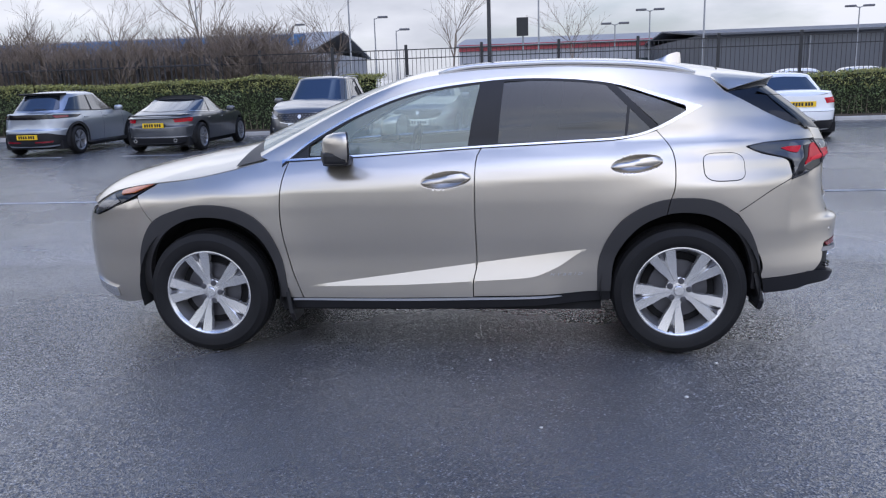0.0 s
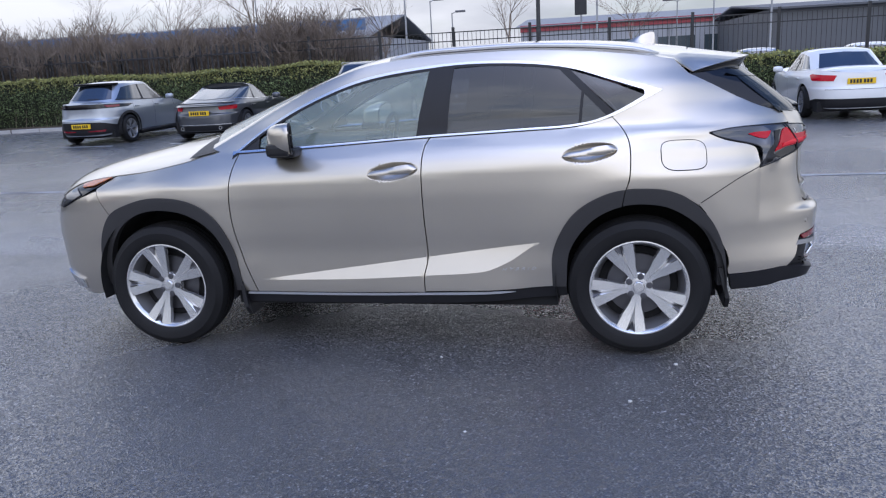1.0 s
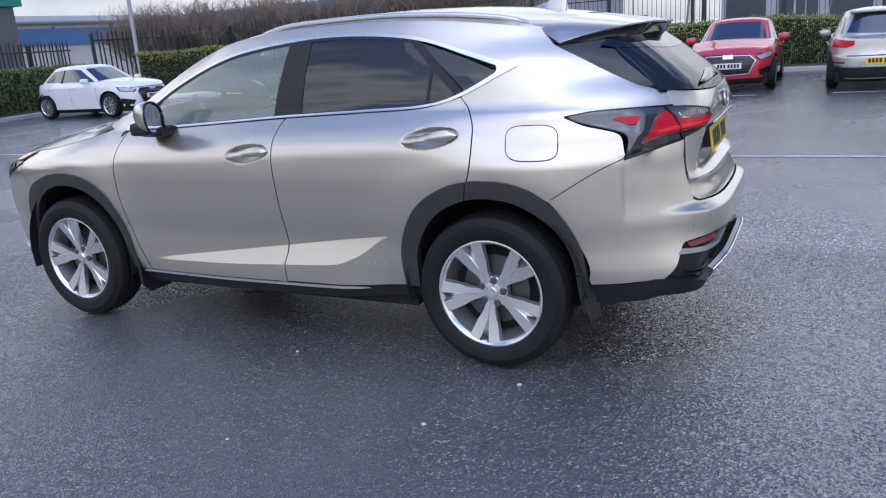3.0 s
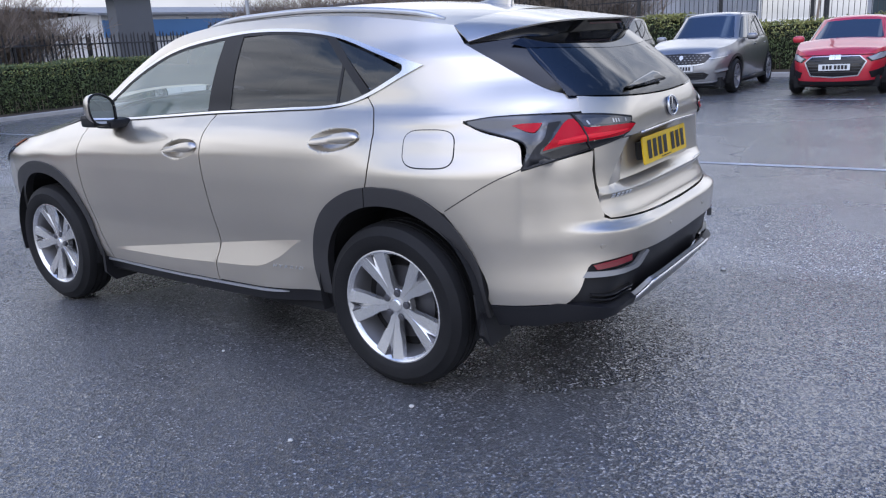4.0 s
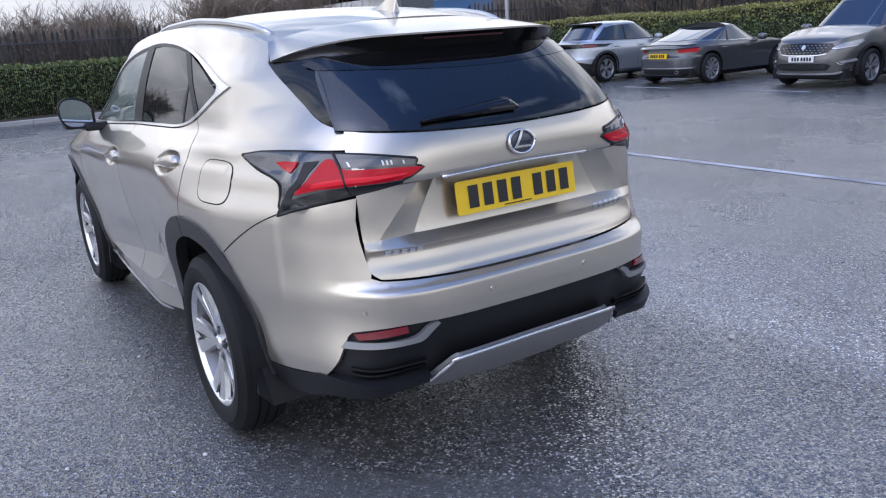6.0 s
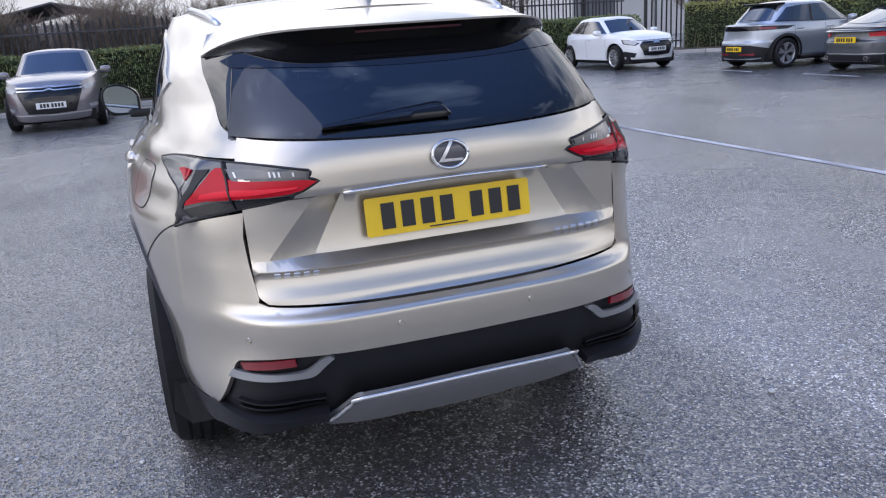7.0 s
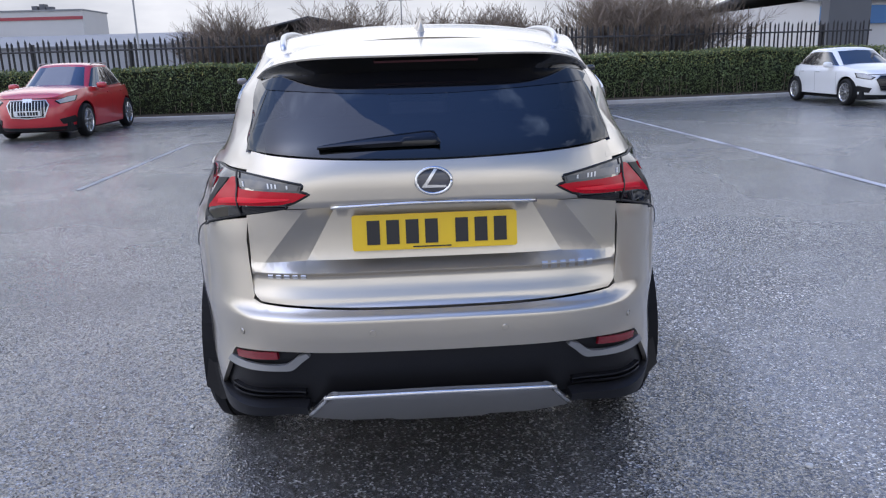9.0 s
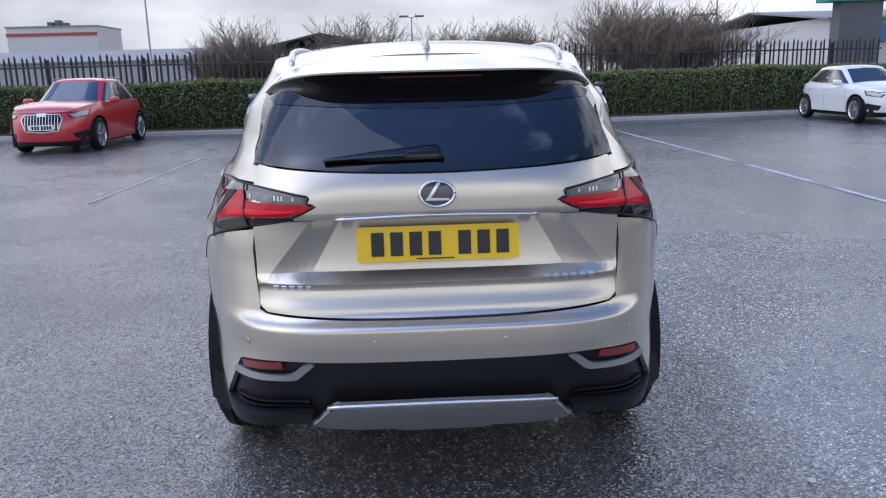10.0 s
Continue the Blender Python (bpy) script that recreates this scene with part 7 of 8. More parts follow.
def parked_car(label, colour, at, turn, L=4.3, W=1.8, H=1.5, wb=2.6, fo=0.85, zb=0.95, zh=0.80, zc=0.98, wr=0.33, cowl=-0.95, screen=-0.15, roof_end=1.15, tail=1.72, tail_z=None, front=None, back=None, spokes=10, rails=False, spoiler=False, alloy=None, deck=None, clad=False, group="parked cars"):
    """A car with its nose to -x: shell, glasshouse, lamps, plates and wheels."""
    n, ng = 4.0, 3.8
    F, R = wb / 2 + fo, L - wb / 2 - fo
    h = W / 2
    car = thing("parked_car", label, "car", pose(at[0], at[1], 0, 0, 0, turn), group)
    body = colour
    zt = tail_z or zb + 0.02
    nose = smooth_table([(0.12, F - 0.16), (0.30, F - 0.03), (0.50, F), (0.66, F - 0.03), (zh, F - 0.14), (zh + 0.3, F - 0.22)])
    tailx = smooth_table([(0.12, R - 0.14), (0.32, R - 0.02), (0.50, R), (0.62, R - 0.01), (0.66, R - 0.05), (zt, R - 0.09), (zt + 0.3, R - 0.2)])
    wid = smooth_table([(0.10, h * 0.90), (0.25, h * 0.955), (0.45, h * 0.975), (0.70, h), (0.80, h * 0.995), (zb, h * 0.935), (zb + 0.3, h * 0.80)])
    rise = [(-1.0, zh - 0.10), (-0.93, zh - 0.01), (-0.75, zh + 0.06), (cowl / F, zc)]
    rear_top = [(0.30, zb), (0.75, zb + 0.015), (0.93, zt), (1.0, zt - 0.05)] if deck is None else [(0.30, zb), (0.60, zb + 0.02), (0.75, deck + 0.03), (0.93, deck), (1.0, deck - 0.06)]
    top = smooth_table(rise + [(min(0.0, cowl / F + 0.25), zb - 0.005)] + rear_top)
    th = np.linspace(math.pi / 2, 0, 1201)
    cx, cy = np.cos(th) ** (2 / n), np.sin(th) ** (2 / n)
    cx[0], cy[-1] = 0, 0
    arc = np.concatenate([[0], np.cumsum(np.hypot(np.diff(cx * L / 2), np.diff(cy * h)))])
    sl = float(arc[-1])

    def hull(s, z):
        s, z = np.asarray(s, float), np.asarray(z, float)
        far = np.where(np.abs(s) > sl, -1.0, 1.0)
        q = np.where(np.abs(s) > sl, 2 * sl - np.abs(s), np.abs(s))
        a, b = np.interp(q, arc, cx), np.interp(q, arc, cy)
        x = np.where(s > 0, tailx(z) * a, -nose(z) * a)
        return np.column_stack([x, -far * wid(z) * b, z])

    def of_x(x, z):
        a = float(tailx(z)) if x > 0 else float(nose(z))
        return math.copysign(float(np.interp(min(abs(x) / a, 0.9999), cx, arc)), x)

    def of_y(y, z, end):
        return end * float(np.interp(-min(abs(y) / float(wid(z)), 0.9999), -cy, arc))

    def of_c(c):
        return math.copysign(float(np.interp(min(abs(c), 0.9999), cx, arc)), c)

    # lower shell with wheel arches
    ar = wr + 0.055
    low = [(-sl, 0.20)]
    low += [(of_x(-F + 0.12, 0.2), 0.20)]
    for ax in (-wb / 2, wb / 2):
        for a in np.linspace(math.pi * 1.12, -math.pi * 0.12, 22):
            x, z = ax + ar * math.cos(a), wr + ar * math.sin(a)
            if z > 0.2:
                low.append((of_x(x, z), z))
    low += [(of_x(R - 0.14, 0.2), 0.22), (sl, 0.22)]
    up = [(of_c(c), float(top(c))) for c in np.linspace(1, -1, 60)]
    up[0], up[-1] = (sl, up[0][1]), (-sl, up[-1][1])
    panel("body", car, body, loop_of(run(low, 0.08, False), run(up, 0.1, False)), hull, 0.075, 0.03, both=True, guides=[run([(of_c(0.55), z), (sl, z)], 0.06, False) for z in (0.60, 0.635, 0.665)])

    def lid(c, v):
        c, v = np.asarray(c, float), np.asarray(v, float)
        z = top(c)
        x = np.where(c > 0, tailx(z) * c, nose(z) * c)
        y = wid(z) * (1 - np.clip(np.abs(c), 0, 1) ** n) ** (1 / n)
        k = 1 - np.abs(v) ** 2.4
        return np.column_stack([x, y * v, z + 0.055 * k * (1 - np.abs(c) ** 6)])
    patch("bonnet", lid, 20, 14, -0.9995, cowl / F + 0.12, -1, 1, body, car)
    patch("tail_deck", lid, 20, 14, cowl / F + 0.12, 0.9995, -1, 1, body, car)

    # glasshouse
    zr = H - 0.075
    z0 = zb - 0.06
    xm = (cowl + tail) / 2
    gf = lambda z: (xm - cowl) + (screen - cowl) * -1 * np.clip((z - zb) / (zr - zb), -0.2, 1.2)
    gr = lambda z: (tail - xm) - (tail - roof_end) * np.clip((z - zb) / (zr - zb), -0.2, 1.2)
    gw = lambda z: h * (0.915 - 0.215 * np.clip((z - zb) / (zr - zb), -0.3, 1.1) ** 1.0)
    gcx, gcy = np.cos(th) ** (2 / ng), np.sin(th) ** (2 / ng)
    gcx[0], gcy[-1] = 0, 0
    garc = np.concatenate([[0], np.cumsum(np.hypot(np.diff(gcx * 1.3), np.diff(gcy * h * 0.8)))])
    gs = float(garc[-1])

    def cabin(s, z):
        s, z = np.asarray(s, float), np.asarray(z, float)
        q = np.clip(np.abs(s), 0, gs)
        a, b = np.interp(q, garc, gcx), np.interp(q, garc, gcy)
        x = xm + np.where(s > 0, gr(z) * a, -gf(z) * a)
        return np.column_stack([x, -gw(z) * b, z])

    def gc(c):
        return math.copysign(float(np.interp(min(abs(c), 0.9999), gcx, garc)), c)
    ring_ = loop_of(run([(-gs, z0), (gs, z0)], 0.09, False), run([(gs, z0), (gs, zr)], 0.09, False), run([(gs, zr), (-gs, zr)], 0.09, False), run([(-gs, zr), (-gs, z0)], 0.09, False))
    panel("cabin_shell", car, body, ring_, cabin, 0.1, 0.0, both=True)

    def lid2(c, v):
        c, v = np.asarray(c, float), np.asarray(v, float)
        x = xm + np.where(c > 0, gr(zr) * c, gf(zr) * c)
        y = gw(zr) * (1 - np.clip(np.abs(c), 0, 1) ** ng) ** (1 / ng)
        k = (1 - np.abs(v) ** 2.6) * (1 - np.abs(c) ** 3.5)
        return np.column_stack([x, y * v, zr + (H - zr) * k ** 0.8])
    patch("roof", lid2, 24, 16, -0.9995, 0.9995, -1, 1, body, car)
    zs, ze = zb + 0.035, zr - 0.045
    rear_c = 0.80 if deck is None else 0.72
    sw = loop_of(run([(gc(-0.80), zs), (gc(0.0), zs + 0.01), (gc(rear_c + 0.04), zs + 0.05)], 0.06, False), run([(gc(rear_c + 0.04), zs + 0.05), (gc(rear_c - 0.05), ze - 0.05)], 0.06, False), run([(gc(rear_c - 0.05), ze - 0.05), (gc(0.3), ze), (gc(-0.62), ze), (gc(-0.745), ze - 0.08)], 0.06), run([(gc(-0.745), ze - 0.08), (gc(-0.80), zs)], 0.06, False))
    panel("side_window", car, DARK_GLASS, sw, cabin, 0.1, 0.0, 0.006, both=True)
    panel("window_trim", car, CHROME if not clad else BLACK_PLASTIC, loop_of(run([(gc(-0.81), zs - 0.018), (gc(0.0), zs - 0.008), (gc(rear_c + 0.05), zs + 0.032)], 0.06, False), run([(gc(rear_c + 0.05), zs + 0.047), (gc(0.0), zs + 0.006), (gc(-0.81), zs - 0.004)], 0.06, False)), cabin, 0.1, 0.004, 0.008, both=True)
    for c in (0.08,):
        panel("door_pillar", car, BLACK_PLASTIC, loop_of(run([(gc(c), zs), (gc(c + 0.06), zs)], 0.05, False), run([(gc(c + 0.06), zs), (gc(c + 0.05), ze)], 0.05, False), run([(gc(c + 0.05), ze), (gc(c - 0.005), ze)], 0.05, False), run([(gc(c - 0.005), ze), (gc(c), zs)], 0.05, False)), cabin, 0.1, 0.0, 0.009, both=True)
    fw = loop_of(run([(-gs, zb + 0.03), (gc(-0.875), zb + 0.05)], 0.06, False), run([(gc(-0.875), zb + 0.05), (gc(-0.890), ze + 0.01)], 0.06, False), run([(gc(-0.890), ze + 0.01), (-gs, zr - 0.012)], 0.06, False), run([(-gs, zr - 0.012), (-gs, zb + 0.03)], 0.06, False))
    panel("windscreen", car, DARK_GLASS, fw, cabin, 0.08, 0.0, 0.006, both=True)
    rz = zb + (0.07 if deck is None else 0.05)
    rw = loop_of(run([(gs, rz), (gc(0.905), rz + 0.03)], 0.06, False), run([(gc(0.905), rz + 0.03), (gc(0.92), ze + 0.0)], 0.06, False), run([(gc(0.92), ze), (gs, zr - 0.02)], 0.06, False), run([(gs, zr - 0.02), (gs, rz)], 0.06, False))
    panel("rear_window", car, DARK_GLASS, rw, cabin, 0.08, 0.0, 0.006, both=True)
    if spoiler:
        bm = bmesh.new()
        add_box(bm, roof_end - 0.16, -h * 0.62, zr - 0.02, roof_end + 0.10, h * 0.62, zr + 0.03, 0.015)
        part("spoiler", bm, BLACK_GLOSS if spoiler == "black" else body, car)
        box("wiper", tail - 0.15, -0.02, rz + 0.02, tail - 0.10, 0.30, rz + 0.05, BLACK_PLASTIC, car, bevel=0.01)
    if rails:
        for s in (-1, 1):
            tube("roof_rail", [(screen + 0.15, s * h * 0.64, zr + 0.02), (screen + 0.25, s * h * 0.65, zr + 0.055), (roof_end - 0.2, s * h * 0.64, zr + 0.055), (roof_end - 0.1, s * h * 0.62, zr + 0.02)], 0.013, SATIN, car)

    # doors: shut lines, handles, mirrors
    for s in (-1, 1):
        for x in (cowl + 0.12, 0.18, wb / 2 - 0.22):
            zz = np.linspace(0.30 if x < wb / 2 - 0.3 else wr + ar - 0.02, zb - 0.01, 6)
            vs = []
            for z in zz:
                y = float(-hull(np.array([of_x(x, float(z))]), np.array([z]))[0][1])
                vs += [(x - 0.004, s * (y + 0.002), z), (x + 0.004, s * (y + 0.002), z)]
            mesh_object("shut_line", vs, [(2 * i, 2 * i + 1, 2 * i + 3, 2 * i + 2) for i in range(5)], BLACK_PLASTIC, car)
        for x in (0.04, wb / 2 - 0.36):
            y = float(-hull(np.array([of_x(x, 0.84)]), np.array([zb - 0.11]))[0][1])
            box("door_handle", x - 0.09, min(s * y, s * (y + 0.03)), zb - 0.125, x + 0.09, max(s * y, s * (y + 0.03)), zb - 0.095, body, car, bevel=0.01)
        bm = bmesh.new()
        bmesh.ops.create_uvsphere(bm, u_segments=16, v_segments=10, radius=1.0)
        for v in bm.verts:
            x, y, z = v.co
            v.co = (math.copysign(abs(x) ** 0.7, x) * 0.085, math.copysign(abs(y) ** 0.7, y) * 0.11, math.copysign(abs(z) ** 0.7, z) * 0.07)
        bmesh.ops.transform(bm, verts=bm.verts, matrix=Matrix.Translation((cowl + 0.42, s * (h + 0.06), zb + 0.06)))
        part("door_mirror", bm, body, car, smooth=True, angle=70)
        if clad:
            tube("sill_trim", [(-wb / 2 + ar + 0.02, s * (float(wid(0.3)) + 0.0), 0.25), (wb / 2 - ar - 0.02, s * (float(wid(0.3)) + 0.0), 0.25)], 0.05, BLACK_PLASTIC, car)

    def end_panel(name, material, pts, end, lift=0.008, mirror=True, step=0.06, depth=0.01, label=""):
        """A lamp, grille or trim piece: points (y, z) or (x, z, 'x'), on the nose (-1) or tail (1)."""
        out = [((of_y(p[0], p[1], end) if len(p) == 2 else of_x(p[0], p[1])), p[1]) for p in pts]
        out = loop_of(run(out + out[:1], 0.05, False))
        panel(name, car, material, out, hull, step, depth, lift, label=label, both=mirror)

    def plate(end, z, white):
        y = np.array([-0.26, 0.26, 0.26, -0.26])
        p = hull(np.array([of_y(0.2, z, end)] * 2), np.array([z - 0.055, z + 0.055]))
        x = float(np.max(np.abs(p[:, 0]))) * end + end * 0.022
        ob = box("number_plate", min(x, x - end * 0.02), -0.26, z - 0.056, max(x, x - end * 0.02), 0.26, z + 0.056, WHITE_PLATE if white else YELLOW_PLATE, car, "number plate with dark bars")
        yy = -0.215
        for k in range(7):
            yy += 0.02 if k == 4 else 0
            box("plate_bar", min(x + end * 0.001, x + end * 0.004), yy, z - 0.036, max(x + end * 0.001, x + end * 0.004), yy + 0.040, z + 0.036, PLATE_INK, ob)
            yy += 0.058
    if front:
        front(end_panel, plate, h, zh, car)
    if back:
        back(end_panel, plate, h, zt, car)
    box("underbody", -F + 0.25, -h * 0.82, 0.16, R - 0.25, h * 0.82, 0.36, WELL, car)
    for ax in (-wb / 2, wb / 2):
        for s in (-1, 1):
            vs, fs = [], []
            for a in np.linspace(-0.3, math.pi + 0.3, 17):
                for y in (h * 0.55, h * 0.945):
                    vs.append((ax + (ar + 0.004) * math.cos(a), s * y, wr + (ar + 0.004) * math.sin(a)))
            fs = [(2 * i, 2 * i + 1, 2 * i + 3, 2 * i + 2) for i in range(16)] + [tuple(range(0, 34, 2))]
            mesh_object("wheel_liner", vs, fs, WELL, car)
            if clad:
                vs, fs = [], []
                for a in np.linspace(-0.25, math.pi + 0.25, 21):
                    for r, o in ((ar - 0.005, 0.012), (ar + 0.055, 0.006)):
                        x, z = ax + r * math.cos(a), wr + r * math.sin(a)
                        y = float(-hull(np.array([of_x(x, z)]), np.array([z]))[0][1]) + o
                        vs.append((x, s * y, z))
                mesh_object("arch_cladding", vs, [(2 * i, 2 * i + 1, 2 * i + 3, 2 * i + 2) for i in range(20)], BLACK_PLASTIC, car, smooth=True)
            road_wheel(car, (ax, s * (h - 0.115), wr), wr, 0.20, wr - 0.105, spokes, 1 if s < 0 else -1, alloy or GREY_ALLOY, turn=17.0 * s + 40 * ax, style="slim" if spokes > 5 else "wide")
    return car


# colours
SILVER_BLUE = paint("silver_blue_paint", (0.36, 0.39, 0.43), 0.6, 0.3)
DARK_GREY = paint("dark_grey_paint", (0.055, 0.06, 0.068), 0.5, 0.3)
SLATE = paint("slate_paint", (0.085, 0.09, 0.10), 0.55, 0.3)
MID_GREY = paint("mid_grey_paint", (0.24, 0.245, 0.255), 0.6, 0.3)
GUN_GREY = paint("gun_grey_paint", (0.10, 0.10, 0.10), 0.5, 0.3)
SIGNAL_RED = paint("bright_red_paint", (0.50, 0.012, 0.03), 0.0, 0.35)
DEEP_RED = paint("deep_red_paint", (0.46, 0.012, 0.022), 0.0, 0.35)
PALE_GOLD = paint("pale_silver_paint", (0.50, 0.48, 0.44), 0.55, 0.3)
WHITE = paint("white_paint", (0.74, 0.75, 0.75), 0.0, 0.35)
PLUM_GREY = paint("plum_grey_paint", (0.20, 0.19, 0.20), 0.5, 0.3)
BLACKISH = paint("black_paint", (0.022, 0.024, 0.028), 0.3, 0.3)


def hatch_back(put, plate, h, zt, car):
    put("tail_band", BLACK_GLOSS, [(0, zt - 0.02), (h * 0.72, zt - 0.03), (h * 0.93, zt - 0.06), (h * 0.93, zt - 0.12), (h * 0.70, zt - 0.13), (0, zt - 0.14)], 1)
    put("tail_lamp", RED_DARK, [(h * 0.64, zt - 0.055), (h * 0.86, zt - 0.065), (h * 0.86, zt - 0.11), (h * 0.70, zt - 0.11)], 1, 0.016)
    put("lower_bumper", BLACK_PLASTIC, [(0, 0.56), (h * 0.55, 0.56), (h * 0.86, 0.47), (h * 0.90, 0.30), (0, 0.24)], 1)
    put("bumper_trim", RED_DARK, [(h * 0.2, 0.33), (h * 0.62, 0.33), (h * 0.66, 0.38), (h * 0.2, 0.36)], 1, 0.018)
    plate(1, 0.47, False)


def coupe_back(put, plate, h, zt, car):
    put("tail_lamp", RED_LENS, [(h * 0.50, zt - 0.10), (h * 0.84, zt - 0.07), (h * 0.87, zt - 0.10), (h * 0.86, zt - 0.17), (h * 0.54, zt - 0.18)], 1)
    put("lower_bumper", BLACK_PLASTIC, [(0, 0.36), (h * 0.80, 0.36), (h * 0.86, 0.24), (0, 0.24)], 1)
    put("bumper_trim", CHROME, [(0, 0.375), (h * 0.86, 0.375), (h * 0.86, 0.395), (0, 0.395)], 1, 0.012)
    put("deck_lip", body_dark, [(0, zt + 0.0), (h * 0.8, zt - 0.01), (h * 0.8, zt - 0.03), (0, zt - 0.02)], 1, 0.02)
    plate(1, 0.66, False)
    for s in (-1, 1):
        turned("exhaust", [(0.03, -0.04), (0.045, -0.04), (0.048, 0.04), (0.03, 0.04)], CHROME, car, steps=16, axis="y", at=(0, 0, 0)).matrix_basis = pose(1.98, s * 0.5, 0.30, 0, 0, 90)


body_dark = BLACK_PLASTIC


def golf_back(put, plate, h, zt, car):
    put("tail_lamp", RED_LENS, [(h * 0.50, zt - 0.06), (h * 0.85, zt - 0.02), (h * 0.89, zt - 0.06), (h * 0.89, zt - 0.17), (h * 0.64, zt - 0.18), (h * 0.50, zt - 0.14)], 1)
    put("reflector", RED_DARK, [(h * 0.66, 0.50), (h * 0.93, 0.50), (h * 0.93, 0.53), (h * 0.66, 0.53)], 1)
    put("bumper_trim", CHROME, [(0, 0.44), (h * 0.84, 0.44), (h * 0.84, 0.465), (0, 0.465)], 1, 0.012)
    put("lower_bumper", BLACK_PLASTIC, [(0, 0.43), (h * 0.84, 0.43), (h * 0.86, 0.24), (0, 0.24)], 1)
    put("boot_line", BLACK_PLASTIC, [(0, 0.63), (h * 0.62, 0.63), (h * 0.62, 0.638), (0, 0.638)], 1, 0.004)
    plate(1, 0.545, False)


def saloon_back(put, plate, h, zt, car):
    put("tail_lamp", RED_LENS, [(h * 0.48, zt - 0.10), (h * 0.85, zt - 0.07), (h * 0.88, zt - 0.10), (h * 0.87, zt - 0.20), (h * 0.54, zt - 0.21)], 1)
    put("lower_bumper", BLACK_PLASTIC, [(0, 0.42), (h * 0.82, 0.42), (h * 0.90, 0.36), (h * 0.90, 0.24), (0, 0.24)], 1)
    put("boot_line", BLACK_PLASTIC, [(0, 0.60), (h * 0.70, 0.60), (h * 0.70, 0.608), (0, 0.608)], 1, 0.004)
    plate(1, 0.76, False)


def lion_front(put, plate, h, zh, car):
    put("grille", BLACK_GLOSS, [(0, zh - 0.085), (h * 0.56, zh - 0.110), (h * 0.62, zh - 0.150), (h * 0.50, zh - 0.265), (h * 0.34, zh - 0.290), (0, zh - 0.295)], -1)
    put("grille_frame", CHROME, [(0, zh - 0.300), (h * 0.34, zh - 0.295), (h * 0.505, zh - 0.270), (h * 0.505, zh - 0.285), (h * 0.34, zh - 0.312), (0, zh - 0.317)], -1, 0.014)
    put("bonnet_gap", BLACK_PLASTIC, [(0, zh - 0.074), (h * 0.58, zh - 0.098), (h * 0.58, zh - 0.106), (0, zh - 0.082)], -1, 0.012)
    put("headlamp", LAMP_GLASS, [(h * 0.60, zh - 0.165), (h * 0.72, zh - 0.092), (h * 0.88, zh - 0.045), (h * 0.905, zh - 0.080), (h * 0.87, zh - 0.140), (h * 0.68, zh - 0.180)], -1, 0.012)
    put("lamp_blade", SILVER, [(h * 0.585, zh - 0.172), (h * 0.67, zh - 0.182), (h * 0.87, zh - 0.142), (h * 0.87, zh - 0.156), (h * 0.67, zh - 0.198), (h * 0.575, zh - 0.190)], -1, 0.016)
    put("lower_grille", BLACK_GLOSS, [(0, 0.47), (h * 0.50, 0.48), (h * 0.60, 0.435), (h * 0.52, 0.345), (0, 0.335)], -1)
    for z in (0.375, 0.405, 0.435):
        put("grille_bar", CLADDING, [(0, z), (h * 0.50, z), (h * 0.50, z + 0.008), (0, z + 0.008)], -1, 0.014, True, 0.1, 0.0)
    put("fog_lamp", LAMP_GLASS, [(h * 0.70, 0.505), (h * 0.87, 0.545), (h * 0.88, 0.50), (h * 0.73, 0.465)], -1, 0.012)
    put("fog_frame", CHROME, [(h * 0.68, 0.500), (h * 0.72, 0.455), (h * 0.885, 0.490), (h * 0.885, 0.478), (h * 0.715, 0.440), (h * 0.665, 0.495)], -1, 0.015)
    put("lower_bumper", BLACK_PLASTIC, [(0, 0.265), (h * 0.66, 0.265), (h * 0.88, 0.32), (h * 0.88, 0.22), (0, 0.20)], -1)
    put("bumper_trim", CHROME, [(0, 0.268), (h * 0.64, 0.270), (h * 0.84, 0.325), (h * 0.84, 0.352), (h * 0.60, 0.300), (0, 0.296)], -1, 0.02)
    for r in range(4):
        z = zh - 0.125 - r * 0.044
        for k in range(7):
            y = (k + 0.5 * (r % 2)) * h * 0.085
            if y < h * (0.55 - 0.045 * r):
                put("grille_stud", SATIN, [(max(y - 0.022, 0.0), z), (y, z - 0.006), (y + 0.022, z), (y, z + 0.006)], -1, 0.016, True, 0.1, 0.0)
    put("badge", SILVER, [(0, zh - 0.215), (0.040, zh - 0.175), (0.034, zh - 0.125), (0, zh - 0.115)], -1, 0.02)
    plate(-1, 0.560, True)


